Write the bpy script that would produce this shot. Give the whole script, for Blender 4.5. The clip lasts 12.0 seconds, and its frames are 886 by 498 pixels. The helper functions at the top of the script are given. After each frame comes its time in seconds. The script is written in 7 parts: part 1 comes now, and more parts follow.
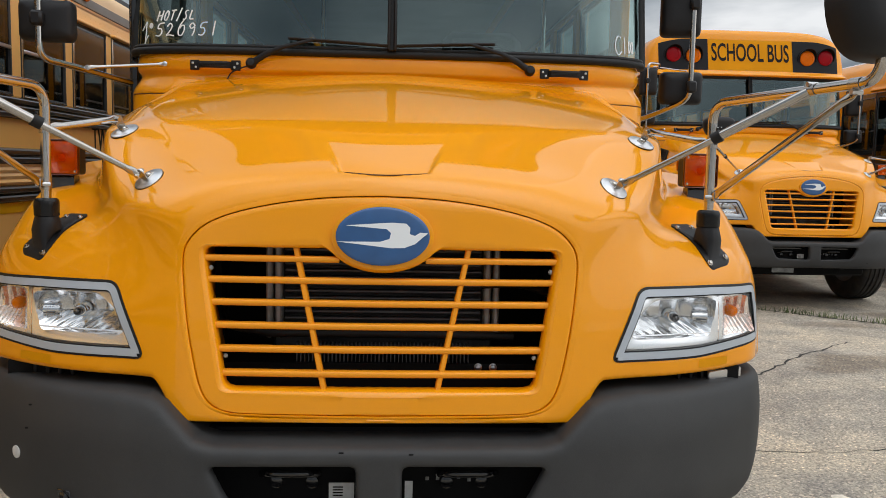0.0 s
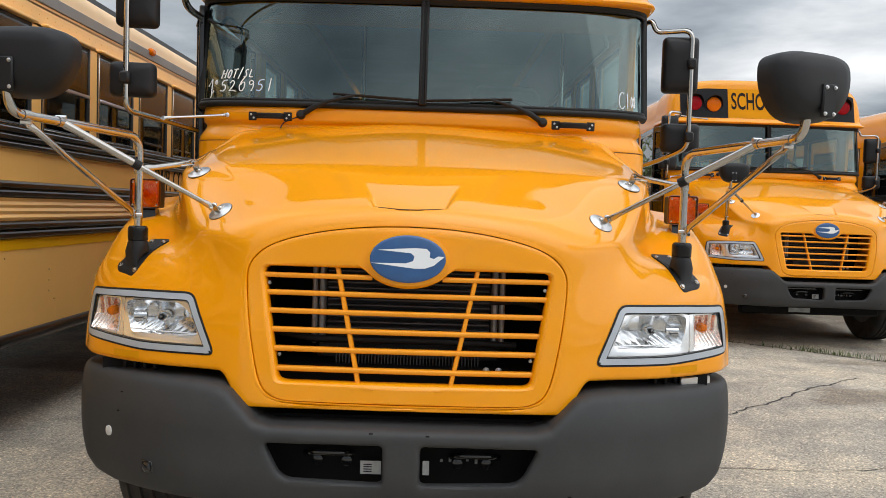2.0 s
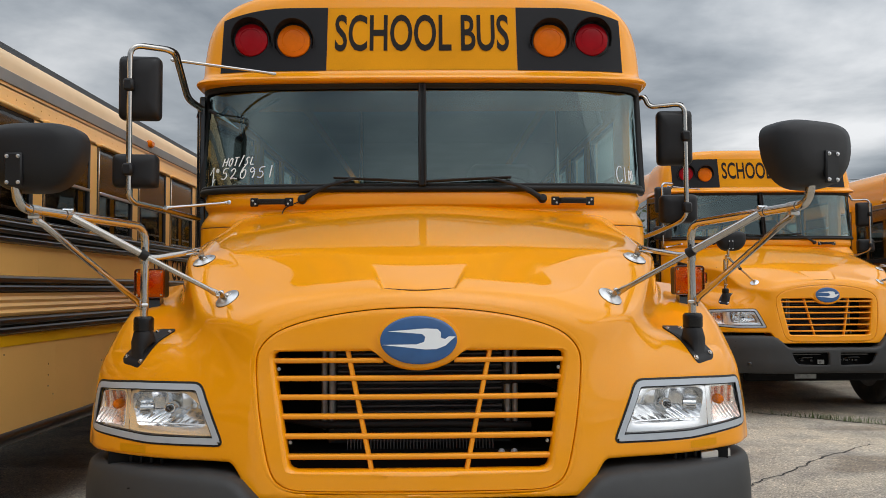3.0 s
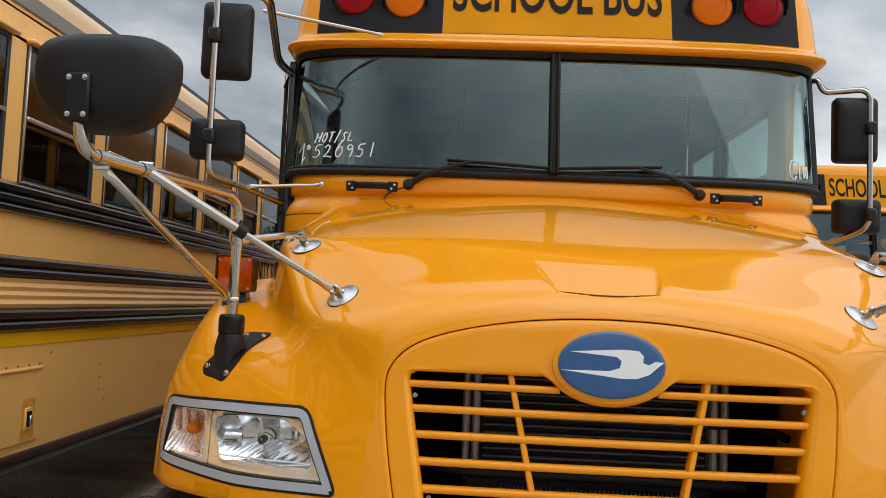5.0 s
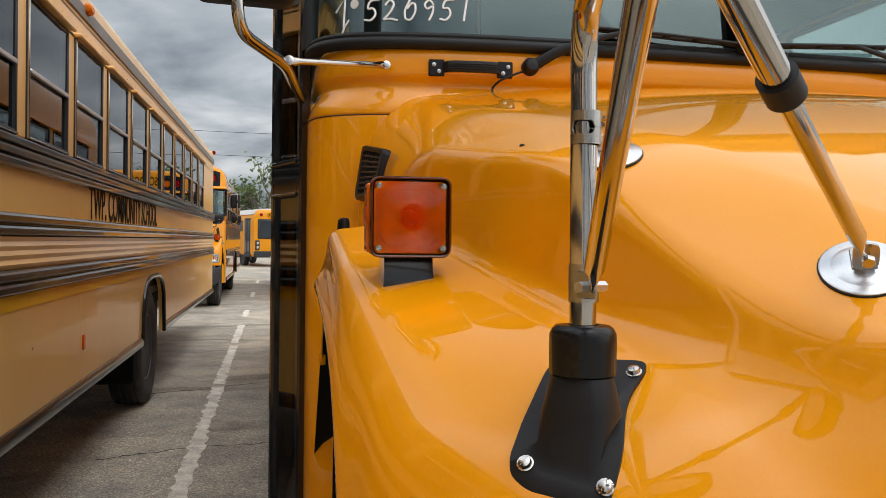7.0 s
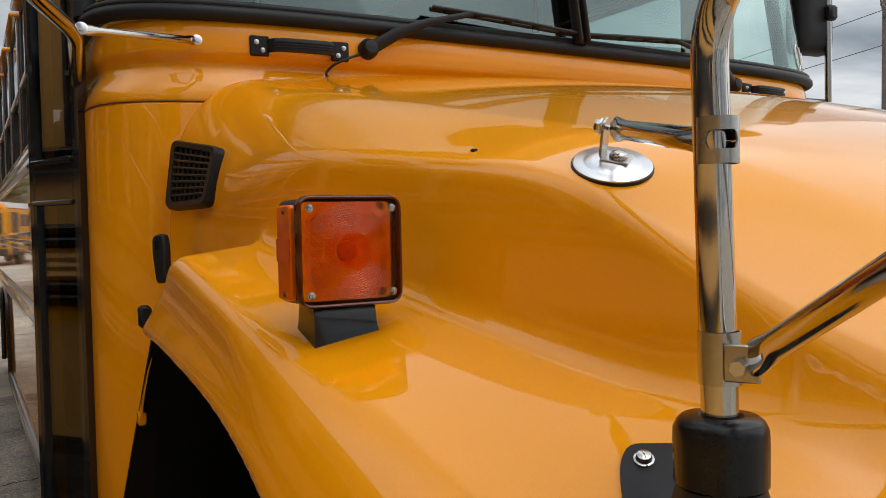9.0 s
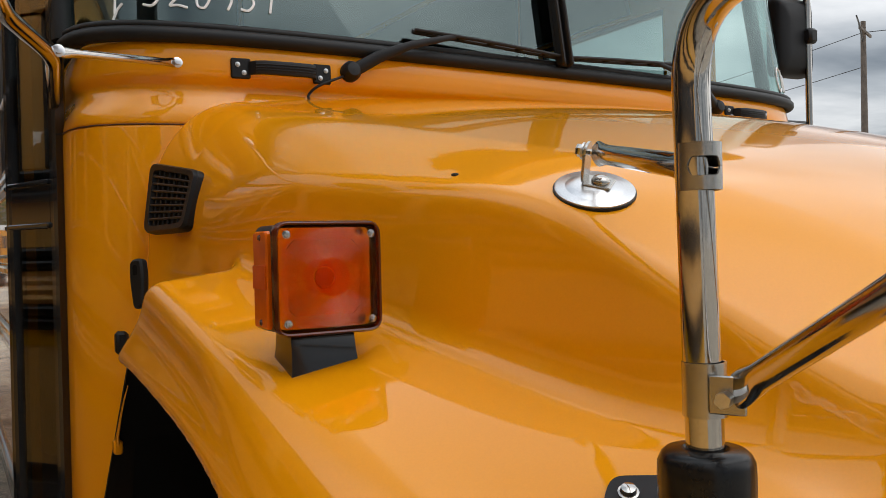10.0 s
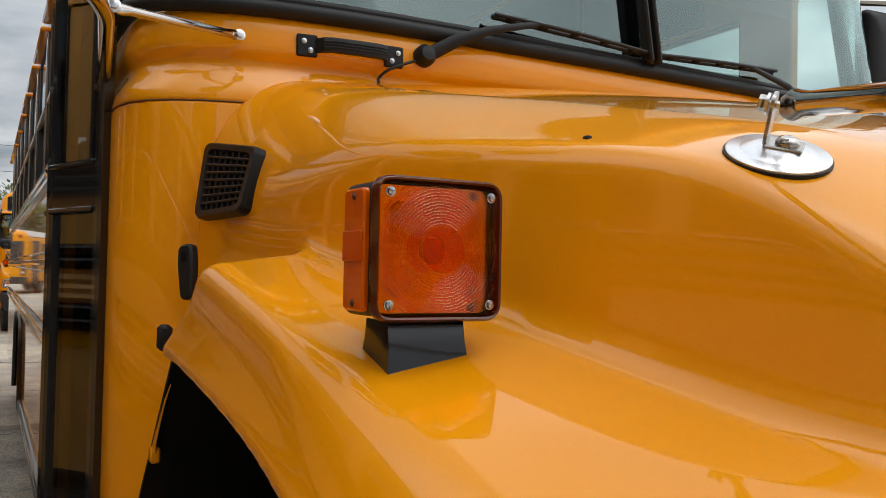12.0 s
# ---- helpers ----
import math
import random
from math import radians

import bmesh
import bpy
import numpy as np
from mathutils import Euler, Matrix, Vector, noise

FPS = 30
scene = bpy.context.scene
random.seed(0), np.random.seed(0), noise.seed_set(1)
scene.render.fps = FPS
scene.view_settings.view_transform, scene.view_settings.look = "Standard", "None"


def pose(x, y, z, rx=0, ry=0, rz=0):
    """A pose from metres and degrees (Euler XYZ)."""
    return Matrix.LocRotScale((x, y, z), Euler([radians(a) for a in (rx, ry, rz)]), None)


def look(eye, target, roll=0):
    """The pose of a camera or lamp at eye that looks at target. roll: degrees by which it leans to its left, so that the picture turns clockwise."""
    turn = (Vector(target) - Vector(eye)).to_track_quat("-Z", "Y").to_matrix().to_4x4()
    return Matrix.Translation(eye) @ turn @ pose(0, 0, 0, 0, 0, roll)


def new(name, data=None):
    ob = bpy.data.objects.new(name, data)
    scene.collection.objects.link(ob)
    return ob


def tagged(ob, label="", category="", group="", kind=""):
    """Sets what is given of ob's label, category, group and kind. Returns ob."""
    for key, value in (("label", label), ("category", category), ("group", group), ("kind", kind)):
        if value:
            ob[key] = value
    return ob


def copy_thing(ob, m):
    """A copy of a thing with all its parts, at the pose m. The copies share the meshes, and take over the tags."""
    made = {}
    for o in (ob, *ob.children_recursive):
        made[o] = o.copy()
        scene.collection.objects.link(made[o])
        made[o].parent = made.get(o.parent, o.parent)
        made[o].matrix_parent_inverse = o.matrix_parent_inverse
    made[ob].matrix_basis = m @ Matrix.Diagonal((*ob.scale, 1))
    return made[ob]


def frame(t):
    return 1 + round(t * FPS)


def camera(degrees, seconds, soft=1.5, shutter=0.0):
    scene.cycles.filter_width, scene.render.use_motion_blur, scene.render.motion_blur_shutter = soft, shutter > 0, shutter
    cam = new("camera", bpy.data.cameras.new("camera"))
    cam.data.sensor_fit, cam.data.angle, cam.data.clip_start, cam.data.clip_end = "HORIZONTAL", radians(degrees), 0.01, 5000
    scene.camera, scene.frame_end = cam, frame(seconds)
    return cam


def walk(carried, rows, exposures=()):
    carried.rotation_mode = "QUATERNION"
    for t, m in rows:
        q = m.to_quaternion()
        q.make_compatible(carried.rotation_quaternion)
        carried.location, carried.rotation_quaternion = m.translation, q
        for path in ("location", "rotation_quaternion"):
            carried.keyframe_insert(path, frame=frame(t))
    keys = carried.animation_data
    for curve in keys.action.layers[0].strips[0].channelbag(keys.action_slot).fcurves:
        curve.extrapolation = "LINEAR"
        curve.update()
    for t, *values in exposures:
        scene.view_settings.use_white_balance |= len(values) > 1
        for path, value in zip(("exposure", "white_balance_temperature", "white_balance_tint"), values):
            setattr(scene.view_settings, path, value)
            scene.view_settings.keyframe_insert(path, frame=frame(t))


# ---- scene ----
cam = camera(57.0, 12.0, soft=0.8)
PATH = [
    (0, (0.042, -2.253, 1.482), (0.152, -0.266, 1.287), 1.2),
    (0.5, (0.11, -2.462, 1.45), (0.039, -0.482, 1.173), 2.9),
    (1, (0.121, -2.639, 1.438), (0.006, -0.665, 1.136), 2.2),
    (1.5, (0.051, -2.763, 1.438), (0.043, -0.782, 1.165), 2.2),
    (2, (0.09, -2.777, 1.464), (0.11, -0.779, 1.369), 1.8),
    (2.5, (0.085, -2.768, 1.484), (0.12, -0.769, 1.543), 0.4),
    (2.7, (0.069, -2.765, 1.479), (0.11, -0.768, 1.579), -0.1),
    (4.3, (-0.055, -2.584, 1.413), (-0.073, -0.586, 1.489), -1.2),
    (4.5, (-0.086, -2.418, 1.42), (-0.053, -0.421, 1.523), 0.2),
    (5, (-0.344, -2.013, 1.429), (-0.418, -0.019, 1.559), 2.4),
    (5.5, (-0.605, -1.692, 1.447), (-0.713, 0.302, 1.563), 3.6),
    (6, (-0.923, -1.275, 1.455), (-1.021, 0.72, 1.558), 2.5),
    (6.5, (-1.223, -0.921, 1.498), (-1.12, 1.076, 1.525), 1.5),
    (7, (-1.321, -0.583, 1.458), (-0.931, 1.379, 1.44), 0.7),
    (7.5, (-1.454, -0.337, 1.51), (-0.764, 1.54, 1.487), -1.0),
    (7.7, (-1.51, -0.256, 1.534), (-0.695, 1.571, 1.509), -1.3),
    (9.3, (-1.491, -0.183, 1.52), (-0.47, 1.536, 1.467), -1.0),
    (9.5, (-1.487, -0.178, 1.522), (-0.457, 1.536, 1.483), -0.9),
    (10, (-1.483, -0.179, 1.527), (-0.443, 1.529, 1.517), -1.4),
    (10.5, (-1.479, -0.177, 1.526), (-0.433, 1.527, 1.554), -1.5),
    (11, (-1.445, -0.183, 1.524), (-0.407, 1.526, 1.582), -1.2),
    (11.5, (-1.41, -0.153, 1.513), (-0.397, 1.571, 1.574), -0.2),
    (12, (-1.468, 0.028, 1.476), (-0.494, 1.774, 1.531), 1.1),
]
walk(cam, [(t, look(eye, target, roll)) for t, eye, target, roll in PATH],
     exposures=[(0, -0.18), (1.0, 0.03), (2.0, 0.05), (2.5, -0.19), (4.5, -0.20), (5.5, -0.04), (6.5, 0.05), (7.5, -0.08), (9.5, -0.18), (11.4, -0.22), (12, -0.08)])
SKY_LOW, SKY_RISE, SKY_SUNWARD, SUN = 0.95, 2.45, 0.15, 0.92

# ---- world, sun ----
world = bpy.data.worlds.new("overcast_sky")
scene.world = world
world.use_nodes = True
wn, wl = world.node_tree.nodes, world.node_tree.links
wn.clear()


def wnode(kind, **values):
    n = wn.new(kind)
    for k, v in values.items():
        n.inputs[k].default_value = v
    return n


w_out, w_bg = wn.new("ShaderNodeOutputWorld"), wn.new("ShaderNodeBackground")
sky = wn.new("ShaderNodeTexSky")
sky.sky_type, sky.sun_disc = "NISHITA", False
sky.sun_elevation, sky.sun_rotation = radians(49), radians(100)
geo = wn.new("ShaderNodeTexCoord")
sep = wn.new("ShaderNodeSeparateXYZ")
wl.new(geo.outputs["Generated"], sep.inputs[0])


def wmath(op, a, b):
    n = wn.new("ShaderNodeMath")
    n.operation = op
    for i, v in enumerate((a, b)):
        if v is None:
            continue
        if isinstance(v, (int, float)):
            n.inputs[i].default_value = v
        else:
            wl.new(v, n.inputs[i])
    return n.outputs[0]


lift = wmath("ADD", wmath("MAXIMUM", sep.outputs["Z"], 0.0), 0.16)
flat_sky = wn.new("ShaderNodeCombineXYZ")
wl.new(wmath("DIVIDE", sep.outputs["X"], lift), flat_sky.inputs["X"])
wl.new(wmath("DIVIDE", sep.outputs["Y"], lift), flat_sky.inputs["Y"])
cloud = wnode("ShaderNodeTexNoise", Scale=1.15, Detail=9.0, Roughness=0.52, Distortion=0.25)
wl.new(flat_sky.outputs[0], cloud.inputs["Vector"])
wide = wnode("ShaderNodeTexNoise", Scale=0.42, Detail=3.0, Roughness=0.5)
wl.new(flat_sky.outputs[0], wide.inputs["Vector"])
cover = wmath("ADD", wmath("MULTIPLY", cloud.outputs["Fac"], 0.62), wmath("MULTIPLY", wide.outputs["Fac"], 0.38))
ramp = wn.new("ShaderNodeValToRGB")
ramp.color_ramp.elements[0].position, ramp.color_ramp.elements[0].color = 0.41, (0.20, 0.23, 0.265, 1)
ramp.color_ramp.elements[1].position, ramp.color_ramp.elements[1].color = 0.63, (0.95, 0.96, 0.97, 1)
e = ramp.color_ramp.elements.new(0.50)
e.color = (0.44, 0.475, 0.51, 1)
wl.new(cover, ramp.inputs["Fac"])
# an overcast sky is about three times as bright overhead as at the horizon
up = wmath("MAXIMUM", sep.outputs["Z"], 0.0)
overhead = wmath("ADD", wmath("MULTIPLY", wmath("MULTIPLY", up, up), SKY_RISE), SKY_LOW)
# the clouds are brighter towards the hidden sun
lean = wn.new("ShaderNodeVectorMath")
lean.operation = "DOT_PRODUCT"
lean.inputs[1].default_value = (0.74, -0.13, 0.66)
wl.new(geo.outputs["Generated"], lean.inputs[0])
overhead = wmath("MULTIPLY", overhead, wmath("ADD", wmath("ADD", wmath("MULTIPLY", lean.outputs["Value"], 0.18), 1.0), wmath("MULTIPLY", wmath("POWER", wmath("MAXIMUM", lean.outputs["Value"], 0.0), 2.0), SKY_SUNWARD)))
bright = wn.new("ShaderNodeVectorMath")
bright.operation = "SCALE"
wl.new(ramp.outputs["Color"], bright.inputs[0])
wl.new(overhead, bright.inputs["Scale"])
blue = wn.new("ShaderNodeVectorMath")
blue.operation = "SCALE"
blue.inputs["Scale"].default_value = 0.10
wl.new(sky.outputs["Color"], blue.inputs[0])
veil = wn.new("ShaderNodeMix")
veil.data_type = "RGBA"
veil.inputs["Factor"].default_value = 0.9
wl.new(blue.outputs[0], veil.inputs[6])
wl.new(bright.outputs[0], veil.inputs[7])
wl.new(veil.outputs[2], w_bg.inputs["Color"])
w_bg.inputs["Strength"].default_value = 1.0
wl.new(w_bg.outputs[0], w_out.inputs["Surface"])

sun = new("sun", bpy.data.lights.new("sun", "SUN"))
sun.data.energy, sun.data.angle, sun.data.color = SUN, radians(90), (1.0, 0.96, 0.9)
sun.matrix_world = look((12, -2, 14), (0, 0, 0))


# ---- materials ----
def paint(name, color, rough=0.4, metal=0.0, coat=0.0, vary=0.08, scale=3.0, bump=0.0, bump_scale=60.0, spec=0.5, fine=0.0,
          fine_scale=200.0, dirt=None, overlay_amount=0.0, overlay_scale=1.2, coat_ior=1.48):
    """A procedural surface: a base colour that varies at two scales, an optional film of grime or painted glints, and
    fine relief.
    """
    m = bpy.data.materials.new(name)
    m.use_nodes = True
    n, l = m.node_tree.nodes, m.node_tree.links
    b = n["Principled BSDF"]
    b.inputs["Roughness"].default_value, b.inputs["Metallic"].default_value = rough, metal
    b.inputs["Specular IOR Level"].default_value = spec
    b.inputs["Coat IOR"].default_value = coat_ior
    b.inputs["Coat Weight"].default_value, b.inputs["Coat Roughness"].default_value = coat, 0.03
    tc = n.new("ShaderNodeTexCoord")
    big = n.new("ShaderNodeTexNoise")
    big.inputs["Scale"].default_value, big.inputs["Detail"].default_value = scale, 4.0
    l.new(tc.outputs["Object"], big.inputs["Vector"])
    small = n.new("ShaderNodeTexNoise")
    small.inputs["Scale"].default_value, small.inputs["Detail"].default_value = fine_scale, 2.0
    l.new(tc.outputs["Object"], small.inputs["Vector"])
    r1 = n.new("ShaderNodeMapRange")
    r1.inputs["From Min"].default_value, r1.inputs["From Max"].default_value = 0.3, 0.7
    r1.inputs["To Min"].default_value, r1.inputs["To Max"].default_value = 1 - vary, 1 + vary
    l.new(big.outputs["Fac"], r1.inputs["Value"])
    r2 = n.new("ShaderNodeMapRange")
    r2.inputs["From Min"].default_value, r2.inputs["From Max"].default_value = 0.3, 0.7
    r2.inputs["To Min"].default_value, r2.inputs["To Max"].default_value = 1 - fine, 1 + fine
    l.new(small.outputs["Fac"], r2.inputs["Value"])
    mul = n.new("ShaderNodeMath")
    mul.operation = "MULTIPLY"
    l.new(r1.outputs[0], mul.inputs[0])
    l.new(r2.outputs[0], mul.inputs[1])
    sc = n.new("ShaderNodeVectorMath")
    sc.operation = "SCALE"
    sc.inputs[0].default_value = color
    l.new(mul.outputs[0], sc.inputs["Scale"])
    last = sc.outputs[0]
    if dirt:
        dn = n.new("ShaderNodeTexNoise")
        dn.inputs["Scale"].default_value, dn.inputs["Detail"].default_value, dn.inputs["Roughness"].default_value = overlay_scale, 8.0, 0.65
        l.new(tc.outputs["Object"], dn.inputs["Vector"])
        dr = n.new("ShaderNodeMapRange")
        dr.inputs["From Min"].default_value, dr.inputs["From Max"].default_value = 0.42, 0.72
        dr.inputs["To Max"].default_value = overlay_amount
        l.new(dn.outputs["Fac"], dr.inputs["Value"])
        mx = n.new("ShaderNodeMix")
        mx.data_type = "RGBA"
        l.new(dr.outputs[0], mx.inputs["Factor"])
        l.new(last, mx.inputs[6])
        mx.inputs[7].default_value = (*dirt, 1)
        last = mx.outputs[2]
        rr = n.new("ShaderNodeMath")
        rr.operation = "MULTIPLY_ADD"
        l.new(dr.outputs[0], rr.inputs[0])
        rr.inputs[1].default_value, rr.inputs[2].default_value = 0.35, rough
        l.new(rr.outputs[0], b.inputs["Roughness"])
    l.new(last, b.inputs["Base Color"])
    if bump:
        bn = n.new("ShaderNodeTexNoise")
        bn.inputs["Scale"].default_value, bn.inputs["Detail"].default_value = bump_scale, 3.0
        l.new(tc.outputs["Object"], bn.inputs["Vector"])
        bp = n.new("ShaderNodeBump")
        bp.inputs["Strength"].default_value, bp.inputs["Distance"].default_value = bump, 0.01
        l.new(bn.outputs["Fac"], bp.inputs["Height"])
        l.new(bp.outputs[0], b.inputs["Normal"])
    return m


def glass(name, tint, gloss=(1.0, 1.0, 1.0), rough=0.0, ior=1.5):
    """A thin pane: tinted see-through with a Fresnel gloss."""
    m = bpy.data.materials.new(name)
    m.use_nodes = True
    n, l = m.node_tree.nodes, m.node_tree.links
    n.clear()
    out, mix, tr, gl, fr, pw, ma = (n.new("ShaderNode" + k) for k in ("OutputMaterial", "MixShader", "BsdfTransparent", "BsdfGlossy", "LayerWeight", "Math", "Math"))
    tr.inputs["Color"].default_value = (*tint, 1)
    gl.inputs["Roughness"].default_value = rough
    gl.inputs["Color"].default_value = (*gloss, 1)
    f0 = ((ior - 1) / (ior + 1)) ** 2
    fr.inputs["Blend"].default_value = 0.5
    pw.operation, ma.operation = "POWER", "MULTIPLY_ADD"
    pw.inputs[1].default_value, ma.inputs[1].default_value, ma.inputs[2].default_value = 5.0, 1 - f0, f0
    l.new(fr.outputs["Facing"], pw.inputs[0])
    l.new(pw.outputs[0], ma.inputs[0])
    l.new(ma.outputs[0], mix.inputs["Fac"])
    l.new(tr.outputs[0], mix.inputs[1])
    l.new(gl.outputs[0], mix.inputs[2])
    l.new(mix.outputs[0], out.inputs["Surface"])
    return m


YELLOW = paint("bus_yellow_paint", (0.87, 0.326, 0.002), rough=0.45, spec=0.03, coat=1.0, coat_ior=1.47, vary=0.03, scale=1.5, fine=0.015, fine_scale=400, bump=0.004, bump_scale=60)
# dark brown for the cowl's joint and the scoop's painted shade line
SEAM_OR_SHADE = paint("brown_seam_or_shade", (0.10, 0.035, 0.008), rough=0.7, vary=0.2)
YELLOW_FLAT = paint("yellow_plastic", (0.85, 0.31, 0.008), rough=0.42, coat=0.25, spec=0.3, vary=0.03, fine=0.02)
FADED = paint("faded_tan_yellow_paint", (0.98, 0.56, 0.165), rough=0.38, coat=0.35, vary=0.06, scale=0.9, fine=0.02, dirt=(0.70, 0.38, 0.11), overlay_amount=0.2, overlay_scale=0.7, bump=0.02, bump_scale=8)
ROOF_CREAM = paint("faded_roof_paint", (0.78, 0.56, 0.33), rough=0.5, vary=0.08, scale=0.8, dirt=(0.5, 0.36, 0.2), overlay_amount=0.3)
GREY_BAND = paint("grey_roof_band", (0.22, 0.215, 0.21), rough=0.55, vary=0.12, dirt=(0.36, 0.30, 0.22), overlay_amount=0.4)
TAPE = paint("yellow_reflective_tape", (0.70, 0.285, 0.003), rough=0.5, spec=0.08, vary=0.08, fine=0.03)
BLACK_RAIL = paint("black_rail_paint", (0.007, 0.0065, 0.0065), rough=0.3, spec=0.3, coat=0.7, vary=0.2, dirt=(0.02, 0.016, 0.012), overlay_amount=0.3)
BUMPER = paint("grey_black_plastic", (0.034, 0.035, 0.0365), rough=0.58, spec=0.35, vary=0.10, scale=5, fine=0.05, bump=0.06, bump_scale=350, dirt=(0.085, 0.08, 0.075), overlay_amount=0.22, overlay_scale=3)
BLACK = paint("black_plastic", (0.012, 0.012, 0.0135), rough=0.48, spec=0.28, vary=0.12, fine=0.05, bump=0.04, bump_scale=400)
PANEL_BLACK = paint("matt_black_panel_film", (0.009, 0.009, 0.011), rough=0.6, spec=0.2, vary=0.15, fine=0.05)
GLOSS_BLACK = paint("glossy_black_plastic", (0.012, 0.012, 0.013), rough=0.12, coat=0.5, vary=0.1)
RUBBER = paint("black_rubber", (0.012, 0.012, 0.0125), rough=0.5, spec=0.28, vary=0.15, fine=0.06)
TYRE = paint("tyre_rubber", (0.022, 0.021, 0.021), rough=0.75, vary=0.2, fine=0.1, bump=0.08, bump_scale=120, dirt=(0.14, 0.12, 0.10), overlay_amount=0.35, overlay_scale=6)
SLEEVE = paint("shiny_black_rubber", (0.007, 0.007, 0.0075), rough=0.24, spec=0.28, vary=0.15, fine=0.05)
# near-black: puts shade into gaps, holes and recesses; also colours black parts
DARK = paint("near_black_parts_and_shade", (0.005, 0.005, 0.0055), rough=0.7, spec=0.15, vary=0.25)
DARK_GREY = paint("dark_grey_metal", (0.10, 0.10, 0.105), rough=0.45, metal=0.6, vary=0.2, scale=14)
TANK_GREY = paint("dull_aluminium_tank", (0.30, 0.31, 0.315), rough=0.5, metal=0.5, vary=0.25, scale=25)
FIN = paint("radiator_fins", (0.035, 0.036, 0.038), rough=0.5, metal=0.4, vary=0.2)
CHROME = paint("polished_stainless", (0.47, 0.445, 0.415), rough=0.09, metal=1.0, vary=0.06, scale=9, fine=0.05, fine_scale=300)
SATIN = paint("satin_aluminium", (0.66, 0.66, 0.67), rough=0.30, metal=1.0, vary=0.05, scale=8, fine=0.06, fine_scale=500)
SATIN_DULL = paint("dull_stainless", (0.42, 0.405, 0.38), rough=0.27, metal=1.0, vary=0.08, scale=30, fine=0.08, fine_scale=500)
MIRROR_SILVER = paint("lamp_reflector", (0.80, 0.81, 0.82), rough=0.05, metal=1.0, vary=0.02)
REFLECTOR = paint("hazed_lamp_reflector", (0.62, 0.63, 0.645), rough=0.17, metal=1.0, vary=0.05, scale=30)
BEZEL_GREY = paint("silver_grey_bezel", (0.40, 0.435, 0.48), rough=0.38, coat=0.2, vary=0.04)
HOUSING = paint("bright_lamp_housing", (0.93, 0.94, 0.96), rough=0.18, metal=0.72, coat=0.3, vary=0.04)
AMBER = paint("amber_lens", (0.66, 0.085, 0.001), rough=0.14, coat=0.12, spec=0.12, vary=0.10, scale=16)
# the orange patches are the bulb's reflections, painted into the silver
LAMP_AMBER = paint("lamp_silver_orange_glints", (0.95, 0.86, 0.80), rough=0.16, metal=0.75, vary=0.12, scale=45, dirt=(0.90, 0.24, 0.03), overlay_amount=0.75, overlay_scale=22)
AMBER_EDGE = paint("dark_amber_lens_edge", (0.09, 0.014, 0.003), rough=0.15, coat=0.3, spec=0.4, vary=0.2, scale=30)
AMBER_SIDE = paint("orange_side_lens", (0.70, 0.115, 0.001), rough=0.12, coat=0.2, spec=0.3, vary=0.10, scale=40)
BOWL = paint("hazy_lamp_bowl", (0.80, 0.79, 0.77), rough=0.20, metal=1.0, vary=0.12, scale=30)
AMBER_LAMP = paint("amber_warning_lens", (0.70, 0.155, 0.001), rough=0.2, spec=0.12, coat=0.12, vary=0.08, scale=20)
RED_LAMP = paint("red_warning_lens", (0.30, 0.003, 0.008), rough=0.2, spec=0.12, coat=0.12, vary=0.10, scale=20)
BLUE = paint("blue_badge_enamel", (0.022, 0.085, 0.23), rough=0.35, coat=0.3, vary=0.10, scale=20)
WHITE = paint("white_badge_enamel", (0.76, 0.78, 0.80), rough=0.4, vary=0.02)
LETTER = paint("black_lettering", (0.016, 0.012, 0.010), rough=0.55, spec=0.12, vary=0.15)
CHALK = paint("white_glass_marker", (0.85, 0.86, 0.86), rough=0.7, vary=0.1, scale=40)
CHALK_FAINT = paint("faint_chalk", (0.22, 0.22, 0.21), rough=0.8, vary=0.4, scale=90)
STICKER = paint("white_paper_label", (0.6, 0.6, 0.58), rough=0.6, vary=0.1, scale=40)
INNER = paint("grey_interior_panel", (0.20, 0.22, 0.22), rough=0.6, vary=0.12)
INNER_DARK = paint("dark_interior_trim", (0.035, 0.037, 0.04), rough=0.6, vary=0.2)
SEAT = paint("dark_green_vinyl_seat", (0.018, 0.022, 0.023), rough=0.45, vary=0.15)
WOOD = paint("weathered_pole_wood", (0.16, 0.13, 0.11), rough=0.85, vary=0.25, scale=6, bump=0.2, bump_scale=40)
WIRE = paint("dark_cable", (0.03, 0.03, 0.03), rough=0.6)
PANE = glass("windscreen_glass", (0.50, 0.66, 0.62), gloss=(0.80, 0.99, 0.98), ior=2.15)
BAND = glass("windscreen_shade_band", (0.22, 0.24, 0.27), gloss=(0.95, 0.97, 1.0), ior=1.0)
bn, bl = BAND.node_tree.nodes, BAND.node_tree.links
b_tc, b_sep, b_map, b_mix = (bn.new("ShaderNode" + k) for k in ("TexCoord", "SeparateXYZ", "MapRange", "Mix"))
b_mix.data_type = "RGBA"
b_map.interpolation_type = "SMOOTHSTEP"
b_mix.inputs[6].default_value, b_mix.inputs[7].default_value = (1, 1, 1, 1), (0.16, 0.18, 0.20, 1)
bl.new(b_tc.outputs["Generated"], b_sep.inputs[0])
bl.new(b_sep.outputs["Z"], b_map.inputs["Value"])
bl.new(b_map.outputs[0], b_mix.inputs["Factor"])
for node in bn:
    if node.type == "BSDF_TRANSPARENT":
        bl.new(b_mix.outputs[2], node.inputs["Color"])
MAIN_PANE = glass("clear_side_glass", (0.74, 0.80, 0.79), ior=1.5)
DOOR_PANE = glass("dark_door_glass", (0.42, 0.42, 0.41), ior=1.75)
